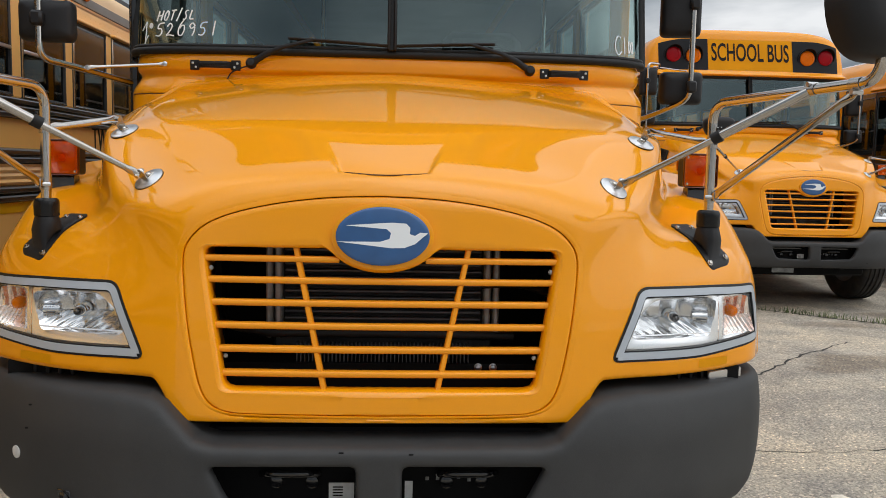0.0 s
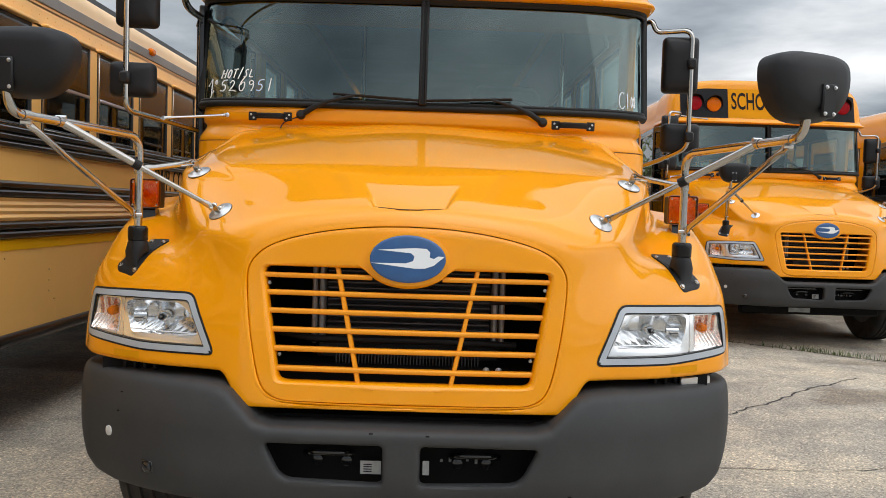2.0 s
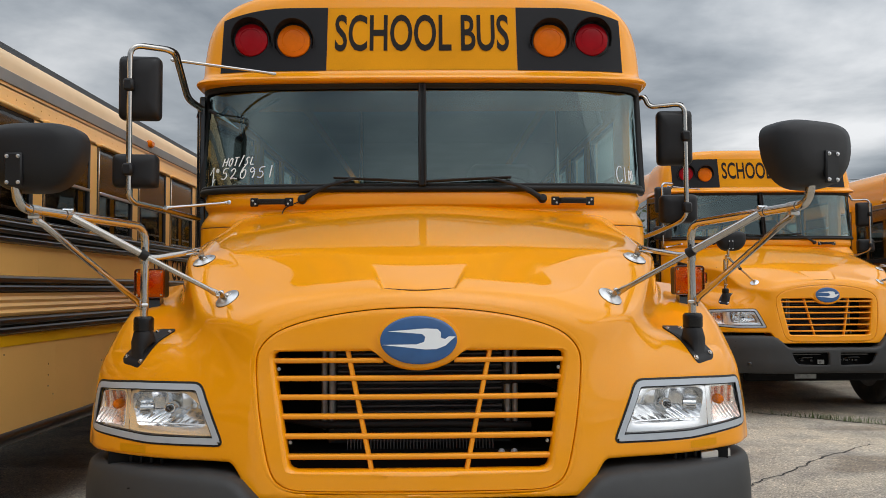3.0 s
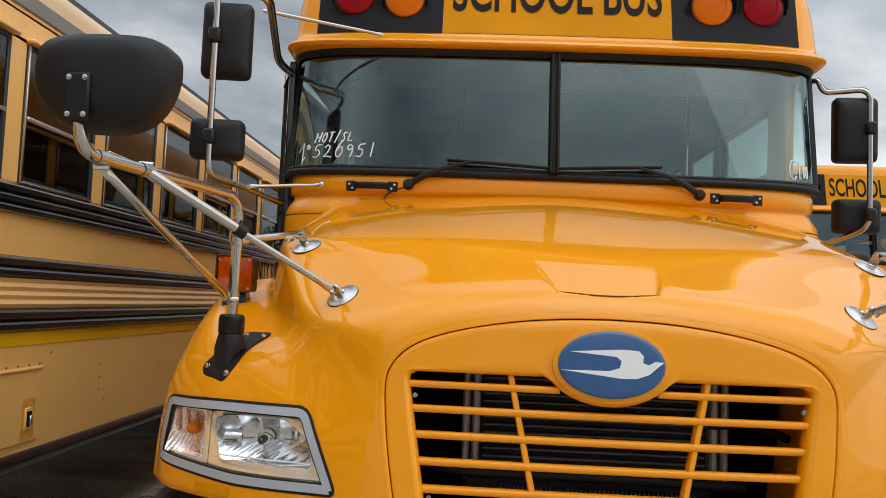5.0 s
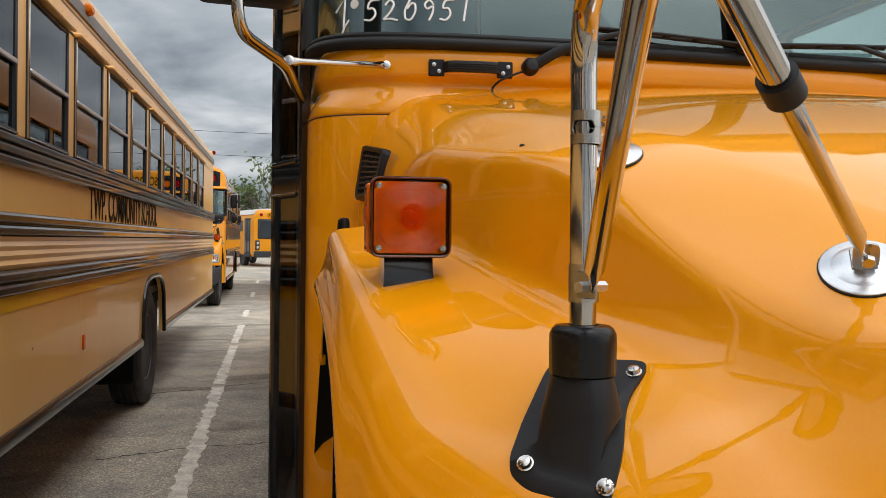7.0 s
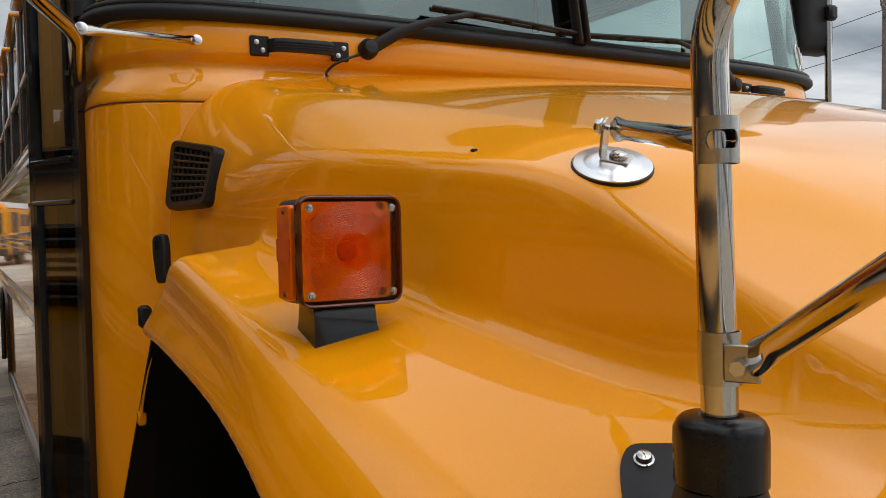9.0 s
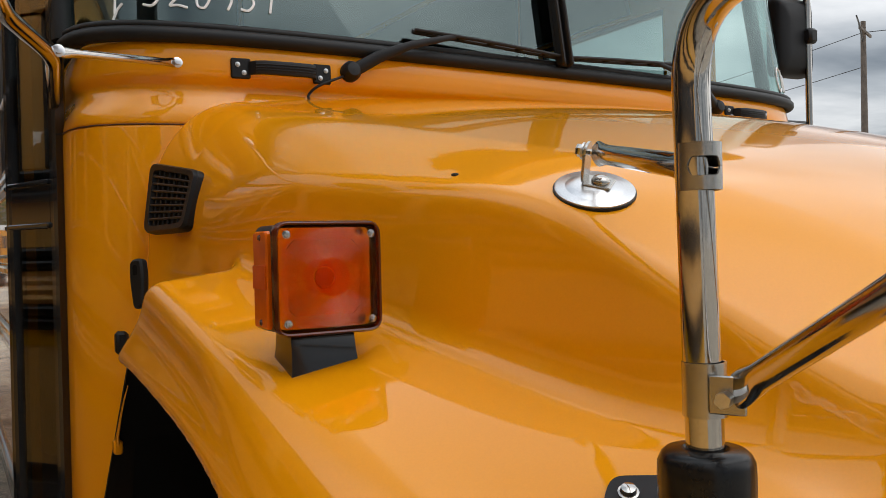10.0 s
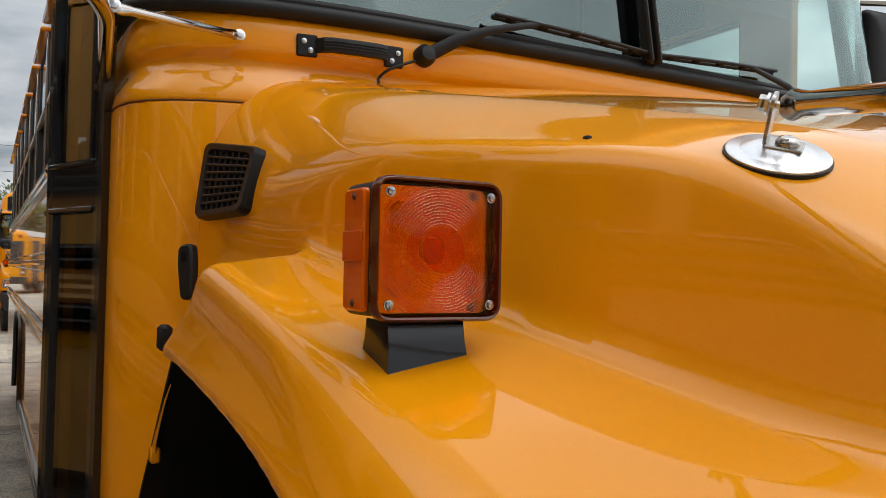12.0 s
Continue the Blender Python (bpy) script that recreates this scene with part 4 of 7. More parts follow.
def headlamp(s):
    """One headlamp unit; s is the side it sits on."""
    lamp = empty("headlamp")
    lamp.parent = bus

    def flip(ring):
        return [(s * x, y, z) for x, y, z in ring]

    def band(d0, d1, dy0, dy1, lift):
        sh = Shape()
        a, b = shrink(LAMP_D, d0), shrink(LAMP_D, d1)
        return sh.ring_loft([flip(on_front(a, dy0 + 0.02)), flip(on_front(a, dy0)), flip(on_front(b, dy1)), flip(on_front(b, dy1 + lift))], caps=(False, False))
    part("bezel_gasket", band(-0.001, 0.006, -0.002, -0.003, 0.03), RUBBER, lamp)
    part("bezel", band(0.006, 0.026, -0.005, -0.005, 0.012), BEZEL_GREY, lamp, "silver-grey rim", sharp=50)
    part("bezel_seal", band(0.026, 0.030, 0.001, 0.001, 0.03), RUBBER, lamp)
    inn = shrink(LAMP_D, 0.030)
    c = (sum(p[0] for p in inn) / len(inn), sum(p[1] for p in inn) / len(inn))

    def filled(dy, qs=(1.0, 0.8, 0.55, 0.3, 0.05), back=None, extra=0.0):
        rings = []
        for q in qs:
            pts = [(c[0] + (x - c[0]) * q, c[1] + (z - c[1]) * q) for x, z in inn]
            rings.append(flip(on_front(pts, dy)))
        return Shape().ring_loft(rings, caps=(False, True))
    cover = part("lens_cover", filled(0.002), LENS, lamp, "clear lens")
    cover.visible_shadow = False
    # bright inner frame with two windows: main reflector and turn lamp
    part("lamp_back", filled(0.16, (1.0, 0.6, 0.2)), DARK_GREY, lamp)
    main = rounded([(0.722, 1.000), (0.748, 1.072), (0.800, 1.110), (0.995, 1.112), (0.998, 1.060), (0.978, 0.998)], 0.016, 4)
    turn = rounded([(1.050, 0.990), (1.050, 1.107), (1.150, 1.104), (1.170, 0.992)], 0.01, 3)

    def rim(outer_pts, inner_pts, d0, d1):
        n = 96
        cen = np.array((sum(p[0] for p in inner_pts) / len(inner_pts), sum(p[1] for p in inner_pts) / len(inner_pts)))
        t, ro = star(outer_pts, cen, n)
        _, ri = star(inner_pts, cen, n)

        def ring(r, dy):
            pts = [(cen[0] + q * math.cos(a), cen[1] + q * math.sin(a)) for a, q in zip(t, r)]
            return flip(on_front(pts, dy))
        return Shape().ring_loft([ring(ro, d0), ring((ro + ri) / 2, d0), ring(ri, d0 + 0.004), ring(ri * 0.97, d1)], caps=(False, False))
    hull_main = rounded([(0.694, 0.974), (0.758, 1.118), (1.022, 1.119), (1.022, 0.973)], 0.012, 4)
    hull_turn = rounded([(1.024, 0.973), (1.024, 1.119), (1.160, 1.112), (1.182, 0.983)], 0.01, 3)
    part("lamp_frame", rim(hull_main, main, 0.02, 0.07), HOUSING, lamp, "bright silver-white surround", sharp=50)
    part("turn_frame", rim(hull_turn, turn, 0.02, 0.06), HOUSING, lamp, sharp=50)
    # fluted mirror reflectors
    for name, poly, cols, deep in (("reflector", main, 5, 0.075), ("turn_reflector", turn, 5, 0.05)):
        x0, x1 = min(p[0] for p in poly), max(p[0] for p in poly)
        z0, z1 = min(p[1] for p in poly), max(p[1] for p in poly)
        cen = np.array(((x0 + x1) / 2, (z0 + z1) / 2 + 0.004))
        t, r = star(poly, cen, 168)
        y_mid = float(front_y(hood_form, [tuple(cen)], -0.2, 0.5)[0])
        rings = []
        for q in np.linspace(1.0, 0.02, 20):
            ring = []
            for a, rr in zip(t, r):
                x, z = cen[0] + q * rr * math.cos(a), cen[1] + q * rr * math.sin(a)
                u, v = (x - cen[0]) / (x1 - x0) * 2, (z - cen[1]) / (z1 - z0) * 2
                flute = 0.0065 * abs(math.sin(math.pi * cols * (x - x0) / (x1 - x0))) if v > -0.15 else 0.0022 * abs(math.sin(math.pi * cols * (u * 0.9 + v * 0.5)))
                ring.append((s * x, y_mid + 0.022 + deep * (1 - 0.75 * (u * u + 0.7 * v * v) / 1.7) + flute - 0.006, z))
            rings.append(ring)
        part(name, Shape().ring_loft(rings, caps=(False, True)), REFLECTOR if name == "reflector" else LAMP_AMBER, lamp, "fluted mirror reflector" if name == "reflector" else "fluted reflector with orange glints painted in", sharp=28)
    yb = float(front_y(hood_form, [(0.885, 1.05)], -0.2, 0.5)[0])
    part("bulb_shield", Shape().lathe([(0.020, 0.0), (0.020, 0.03), (0.015, 0.038), (0.001, 0.040)], (s * 0.868, yb + 0.085, 1.056), (0, -1, 0), 20), MIRROR_SILVER, lamp)
    part("bulb", Shape().lathe([(0.012, 0), (0.012, 0.02), (0.008, 0.03), (0.001, 0.034)], (s * 0.868, yb + 0.045, 1.056), (0, -1, 0), 16), GLOSS_BLACK, lamp)
    # grey sill below the bowl with a bright edge, and a half-round shield at the outer end
    sill = [(0.722, 1.001), (0.978, 1.014)]
    part("lamp_shelf", Shape().tube([(s * x, yb + 0.020 + 0.75 * max(x - 0.87, 0) ** 2, z) for x, z in ((sill[0][0] + (sill[1][0] - sill[0][0]) * k / 8, sill[0][1] + (sill[1][1] - sill[0][1]) * k / 8) for k in range(9))], 0.0022, 8), HOUSING, lamp, "bright sill edge")
    shield = [(0.018, -0.022), (0.0185, 0.0), (0.018, 0.022), (0.001, 0.0225)]
    part("side_shield", Shape().lathe(shield, (s * 0.952, yb + 0.062, 1.055), (s, -0.15, 0), 24), REFLECTOR, lamp)
    part("shield_slot", Shape().box((s * 0.955, yb + 0.0435, 1.050), (0.034, 0.003, 0.005), 0.001), DARK_GREY, lamp)
    yt = float(front_y(hood_form, [(1.095, 1.05)], -0.2, 0.5)[0])
    part("amber_insert", Shape().lathe([(0.018, 0), (0.017, 0.03), (0.010, 0.040), (0.001, 0.042)], (s * 1.09, yt + 0.06, 1.058), (0, -1, 0), 16), AMBER_LAMP, lamp, "orange turn bulb")
    return lamp


for s in (-1, 1):
    headlamp(s)
    part("tape_strip", Shape().ring_loft([[(s * x, y - 0.0015, z) for x, y, z in on_front([(x, 0.934) for x in np.linspace(0.94, 1.05, 7)], 0)],
                                           [(s * x, y - 0.0015, z) for x, y, z in on_front([(x, 0.910) for x in np.linspace(0.94, 1.05, 7)], 0)]], closed=False), TAPE, bus, "bright yellow tape strip")

# cowl: lofted from the cab's outline
LEDGE = -0.022
levels = [(0.45, 0.0), (1.797, 0.0), (1.8015, -0.0015), (1.8035, -0.004), (1.8055, -0.0015), (1.810, -0.001), (1.830, -0.006), (1.850, -0.016), (1.868, -0.027), (1.882, -0.034), (1.893, -0.036), (1.901, -0.032), (1.910, -0.025), (1.925, -0.020), (1.955, LEDGE), (1.982, -0.026), (1.996, -0.034), (2.002, -0.06)]
rings = []
for z, g in levels:
    pts = plan_points(g)
    rings.append([(pts[0][0], 2.10, z)] + [(x, y, z) for x, y in pts] + [(pts[-1][0], 2.10, z)])
cowl = part("cowl", Shape().ring_loft(rings, closed=False), YELLOW, bus, "yellow cowl under the windscreen", sharp=60)

groove = plan_points(0.0)
part("cowl_seam", Shape().tube([(x, y + 0.0015, 1.8035) for x, y in groove], 0.0016, 6), SEAM_OR_SHADE, cowl)
# windscreen
Z0, Z1 = 2.012, 2.594


def screen_pts(z, grow=0.0, n=40):
    lean = 0.02 + 0.100 * (z - 2.0) / 0.6
    return [(x, y + lean, z) for x, y in plan_points(grow, n)]


wind = empty("windscreen")
wind.parent = bus
for lo_i, hi_i in ((7, 40), (40, 73)):
    rings = [screen_pts(Z0 + (Z1 - Z0) * k / 6, -0.012)[lo_i:hi_i + 1] for k in range(7)]
    p = part("glass", Shape().ring_loft(rings, closed=False), PANE, wind, "green-tinted curved glass")
    p.visible_shadow = False
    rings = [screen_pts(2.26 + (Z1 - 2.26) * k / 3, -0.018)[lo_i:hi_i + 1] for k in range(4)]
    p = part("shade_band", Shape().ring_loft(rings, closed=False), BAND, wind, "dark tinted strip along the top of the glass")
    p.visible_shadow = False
for z, r in ((Z0 - 0.008, 0.018), (Z0 + 0.013, 0.010), (Z1 + 0.004, 0.022), (Z1 - 0.016, 0.009)):
    part("gasket", Shape().tube(screen_pts(z, -0.004)[6:75], r, 10), RUBBER, wind)
for i in (6, 74):
    part("side_gasket", Shape().tube([screen_pts(Z0 + (Z1 - Z0) * k / 4, -0.004)[i] for k in range(5)], 0.026, 10), RUBBER, wind)
ym = float(plan_y(0.0))
part("mullion", Shape().box((-0.014, ym + 0.045, (Z0 + Z1) / 2), (0.014, 0.035, Z1 - Z0), 0.005, Matrix.Rotation(radians(-9.5), 3, "X")).box((0.014, ym + 0.045, (Z0 + Z1) / 2), (0.014, 0.035, Z1 - Z0), 0.005, Matrix.Rotation(radians(-9.5), 3, "X")).box((0, ym + 0.055, (Z0 + Z1) / 2), (0.044, 0.02, Z1 - Z0), 0.005, Matrix.Rotation(radians(-9.5), 3, "X")), RUBBER, wind)

# roof cap with its sign and warning lamps
cap = part("roof_cap", nets("roof_cap", cap_form, (-1.31, 1.6, 2.56), (1.31, 2.45, 3.2), 0.0125, YELLOW), None, bus, "yellow rounded roof cap")


def on_cap(pts, dy):
    ys = front_y(cap_form, pts, 1.3, 2.42)
    return [(x, y + dy, z) for (x, z), y in zip(pts, ys)]


def cap_sheet(x0, x1, z0, ztop, dy, nx=14, nz=8):
    rings = []
    for j in range(nz + 1):
        rings.append(on_cap([(x0 + (x1 - x0) * i / nx, z0 + (ztop(x0 + (x1 - x0) * i / nx) - z0) * j / nz) for i in range(nx + 1)], dy))
    return Shape().ring_loft(rings, closed=False)


part("sign_panel", cap_sheet(-0.522, 0.522, 2.668, lambda x: 3.045, -0.003), TAPE, cap, "yellow reflective sign panel")
sign = letters("sign_lettering", "SCHOOL BUS", 0.30, Matrix(), LETTER, cap, stretch=1.0, thick=0.0, weight=0.005)
co = np.array([v.co[:] for v in sign.data.vertices])
mn, mx = co.min(0), co.max(0)
xs = (co[:, 0] - mn[0]) / (mx[0] - mn[0]) * 0.966 - 0.483
zs = (co[:, 1] - mn[1]) / (mx[1] - mn[1]) * 0.222 + 2.778
ys = front_y(cap_form, list(zip(xs, zs)), 1.3, 2.42)
for v, x, y, z in zip(sign.data.vertices, xs, ys, zs):
    v.co = (x, y - 0.006, z)
sign["label"] = "black condensed capitals reading SCHOOL BUS"
for s in (-1, 1):
    part("lamp_panel", cap_sheet(s * 0.526, s * 1.118, 2.665, lambda x: 3.045 - max(0, abs(x) - 0.78) ** 1.7 * 0.38, -0.004), PANEL_BLACK, cap, "flat black lamp panel")
    for x, z, lens in ((0.946, 2.848, RED_LAMP), (0.708, 2.836, AMBER_LAMP)):
        y = float(front_y(cap_form, [(s * x, z)], 1.3, 2.42)[0])
        lamp = empty("warning_lamp")
        lamp.parent = bus
        c = (s * x, y, z)
        part("lens", Shape().lathe([(0.092, 0.0), (0.092, 0.02), (0.088, 0.03), (0.075, 0.036), (0.062, 0.038), (0.060, 0.034), (0.04, 0.038), (0.001, 0.040)], c, (0, -1, 0.02), 36), lens, lamp, "red lens" if lens is RED_LAMP else "amber lens")
        part("lamp_ring", Shape().lathe([(0.105, -0.01), (0.105, 0.012), (0.098, 0.02), (0.092, 0.02), (0.092, -0.01)], c, (0, -1, 0.02), 36), BLACK, lamp)
        sh = Shape()
        n, rg = 22, []
        for rr, dd in ((0.105, 0.0), (0.110, 0.07), (0.114, 0.14), (0.110, 0.14), (0.100, 0.0)):
            ring = []
            for k in range(n + 1):
                a = math.pi * (-0.10 + 1.20 * k / n)
                reach = dd * 0.62 * (0.35 + 0.65 * max(math.sin(a), 0))
                ring.append((c[0] + rr * math.cos(a), c[1] - reach, c[2] + rr * math.sin(a)))
            rg.append(ring)
        sh.ring_loft(rg, closed=False)
        part("visor", sh, BLACK, lamp, "black half-round visor")
for x in (-0.16, 0.0, 0.16):
    part("marker_lamp", Shape().box((x, 1.90, 3.160), (0.06, 0.03, 0.03), 0.008), AMBER, bus, "small amber roof marker lamp")

# body behind the cab
Y_END = 10.4
part("roof", Shape().ring_loft([roof_ring(2.40), roof_ring(4.0), roof_ring(7.0), roof_ring(Y_END)], closed=False), YELLOW, bus, sharp=60)
part("rear_wall", Shape().box((0, Y_END - 0.03, 1.55), (2.45, 0.06, 2.2), 0.01), YELLOW, bus)
wins = [(3.68 + 0.84 * i, 0.70) for i in range(8)]
DOOR = (2.10, 3.16)
bus_side(bus, -1.245, -1, 2.10, Y_END, 0.48, YELLOW, wins, 6.92, door=DOOR)
bus_side(bus, 1.245, 1, 2.10, Y_END, 0.48, YELLOW, [(2.78, 0.86)] + wins, 6.92)
for s, ya in ((-1, DOOR[1]), (1, 2.12)):
    for nm, a, b, k in (("rub_rail", 1.80, 1.88, 2), ("rub_rail", 1.44, 1.53, 2), ("rub_rail", 1.12, 1.21, 2), ("rub_rail", 0.48, 0.56, 2)):
        rail(bus, nm, s * 1.245, s, a, b, ya, 6.92 - 0.66 if b < 1.1 else Y_END, BLACK_RAIL, k)
# entrance door: two glazed leaves, buckled outwards at their joint
door = empty("entrance_door")
door.parent = bus


def door_leaf(a, b):
    """A black-framed leaf between two plan points, with an upper and a lower pane."""
    (ax, ay), (bx, by) = a, b
    w = math.hypot(bx - ax, by - ay)
    m = Matrix.Translation((ax, ay, 0)) @ Matrix.Rotation(math.atan2(by - ay, bx - ax), 4, "Z")
    leaf = empty("door_leaf")
    leaf.parent = door
    sh = Shape()
    for u in (0.014, w - 0.014):
        sh.box((u, 0, 1.52), (0.028, 0.032, 2.10), 0.006)
    for z, h in ((0.50, 0.07), (1.645, 0.10), (2.535, 0.07)):
        sh.box((w / 2, 0, z), (w - 0.05, 0.028, h), 0.006)
    for z in (0.535, 1.595, 1.695, 2.50):
        sh.box((w / 2, 0.012, z), (w - 0.05, 0.022, 0.012), 0.003)
    sh.v = [tuple(m @ Vector(v)) for v in sh.v]
    part("leaf_frame", sh, GLOSS_BLACK, leaf, "glossy black aluminium frame", sharp=30)
    for za, zb in ((0.535, 1.595), (1.695, 2.50)):
        sh = Shape().box((w / 2, 0, (za + zb) / 2), (w - 0.055, 0.005, zb - za))
        sh.v = [tuple(m @ Vector(v)) for v in sh.v]
        p = part("pane", sh, DOOR_PANE, leaf, smooth=False)
        p.visible_shadow = False
    return leaf


door_leaf((-1.254, 1.870), (-1.340, 2.120))
door_leaf((-1.334, 2.140), (-1.250, 3.150))
part("door_seal", Shape().box((-1.344, 2.130, 1.52), (0.016, 0.022, 2.06), 0.005), RUBBER, door, "black rubber edge seal")
part("door_ring", Shape().tube([(-1.352 + 0.020 * math.cos(a), 2.085 - 0.045 * math.sin(a), 0.600 + 0.012 * math.sin(a)) for a in np.linspace(0, 2 * math.pi, 25)], 0.006, 8), CHROME, door, "small chrome ring")
part("door_header", Shape().box((-1.225, 2.63, 2.585), (0.045, 1.06, 0.075), 0.006), YELLOW, bus)
inside(bus, -1.20, 1.20, 2.05, Y_END)
# driver's place
part("dash", Shape().box((0.0, 2.08, 1.72), (2.2, 0.42, 0.36), 0.08), INNER_DARK, bus)
sh = Shape()
ring = [(0.55 + 0.22 * math.cos(a), 2.36 + 0.10 * math.sin(a) * 0.4, 1.98 + 0.2 * math.sin(a)) for a in np.linspace(0, 2 * math.pi, 33)]
sh.tube(ring, 0.014, 8)
sh.tube([(0.55, 2.36, 1.98), (0.55, 2.2, 1.75)], 0.025, 10)
sh.tube([(0.35, 2.36, 1.98), (0.75, 2.36, 1.98)], 0.012, 8)
part("steering_wheel", sh, INNER_DARK, bus)
sh = Shape().tube(bend([(-1.20, 1.80, 2.475), (-1.13, 1.80, 2.44), (-1.09, 1.80, 2.50), (-1.02, 1.80, 2.43), (-0.80, 1.80, 2.545)], 0.03), 0.011, 8)
sh.tube(bend([(-1.02, 1.80, 2.43), (-1.005, 1.81, 2.33), (-1.0, 1.83, 2.29)], 0.03), 0.009, 8)
sh.box((-1.0, 1.84, 2.235), (0.055, 0.03, 0.15), 0.012)
part("inner_mirror", sh, RUBBER, bus, "black bent rod and mirror inside the screen")
part("driver_seat", Shape().box((0.55, 2.95, 1.95), (0.5, 0.14, 0.8), 0.06, Matrix.Rotation(radians(-8), 3, "X")).box((0.55, 2.72, 1.52), (0.5, 0.48, 0.14), 0.05), SEAT, bus)
for x in (-0.45, 0.95):
    part("grab_pole", Shape().tube([(x, 3.05, 1.05), (x, 3.05, 2.9)], 0.016, 10), CHROME, bus)

for s in (-1, 1):
    wheel(bus, s * 1.055, 0.99, 0.5, 0.28, s)
    wheel(bus, s * 1.04, 6.92, 0.5, 0.28, s)
part("chassis", Shape().box((0, 5.2, 0.62), (0.9, 8.6, 0.3), 0.03).box((0, 1.06, 0.52), (1.8, 0.14, 0.14), 0.03).box((0, 6.92, 0.52), (1.8, 0.2, 0.2), 0.03), DARK, bus)
# unseen box, added to keep light off the ground below the floor
part("underbody_light_block", Shape().box((0, 6.9, 0.80), (2.3, 6.6, 0.24), 0.02), DARK, bus)
part("front_crossmember", Shape().box((0, 0.34, 0.395), (1.56, 0.09, 0.10), 0.02).box((-0.5, 0.30, 0.45), (0.12, 0.05, 0.08), 0.01).box((0.5, 0.30, 0.45), (0.12, 0.05, 0.08), 0.01), DARK, bus)
part("crossmember_plate", Shape().box((-0.12, 0.290, 0.398), (0.24, 0.006, 0.05), 0.002), TANK_GREY, bus, "dull grey metal plate")
liner_pts = []
for k in range(41):
    a = math.pi * (1 - k / 40)
    c, sn = math.cos(a), math.sin(a)
    dy = math.copysign(abs(c) ** (2 / 3.2), c) * (ARCH_A if c < 0 else 0.53)
    liner_pts.append((ARCH_Y + dy * 0.985, 0.55 + 0.11 * dy + ARCH_B * 0.985 * abs(sn) ** (2 / 3.2)))
for s in (-1, 1):
    part("wheel_liner", Shape().ring_loft([[(s * x, y, z) for y, z in liner_pts] for x in (0.515, 0.9, 1.185)], closed=False), DARK, bus, "black wheel-arch liner")
    part("liner_wall", Shape().box((s * 0.53, 1.02, 0.88), (0.02, 1.3, 0.84)), DARK, bus)
    shield = [(1.162 + 0.95 * (1.47 - z), z) for z in (1.40, 1.30, 1.15, 0.95, 0.72)]
    part("splash_shield", Shape().ring_loft([[(s * 0.52, y, z), (s * 1.222, y, z), (s * 1.222, y + 0.012, z), (s * 0.52, y + 0.012, z)] for y, z in shield]), DARK, bus, "black splash shield behind the wheel")
    sh = Shape().tube([(s * 1.220, 1.312, 1.296), (s * 1.221, 1.345, 1.268), (s * 1.221, 1.385, 1.228), (s * 1.220, 1.425, 1.190), (s * 1.219, 1.437, 1.172)], [0.0012, 0.003, 0.004, 0.006, 0.010], 8, flat=((1, 0, 0), 0.5))
    part("wing_flange", sh.box((s * 1.218, 1.440, 1.165), (0.016, 0.022, 0.026), 0.003), YELLOW, bus, "thin yellow end of the wing's rear edge")
part("inner_wing", Shape().box((0, 1.0, 1.0), (1.0, 1.0, 0.8), 0.05), DARK, bus)

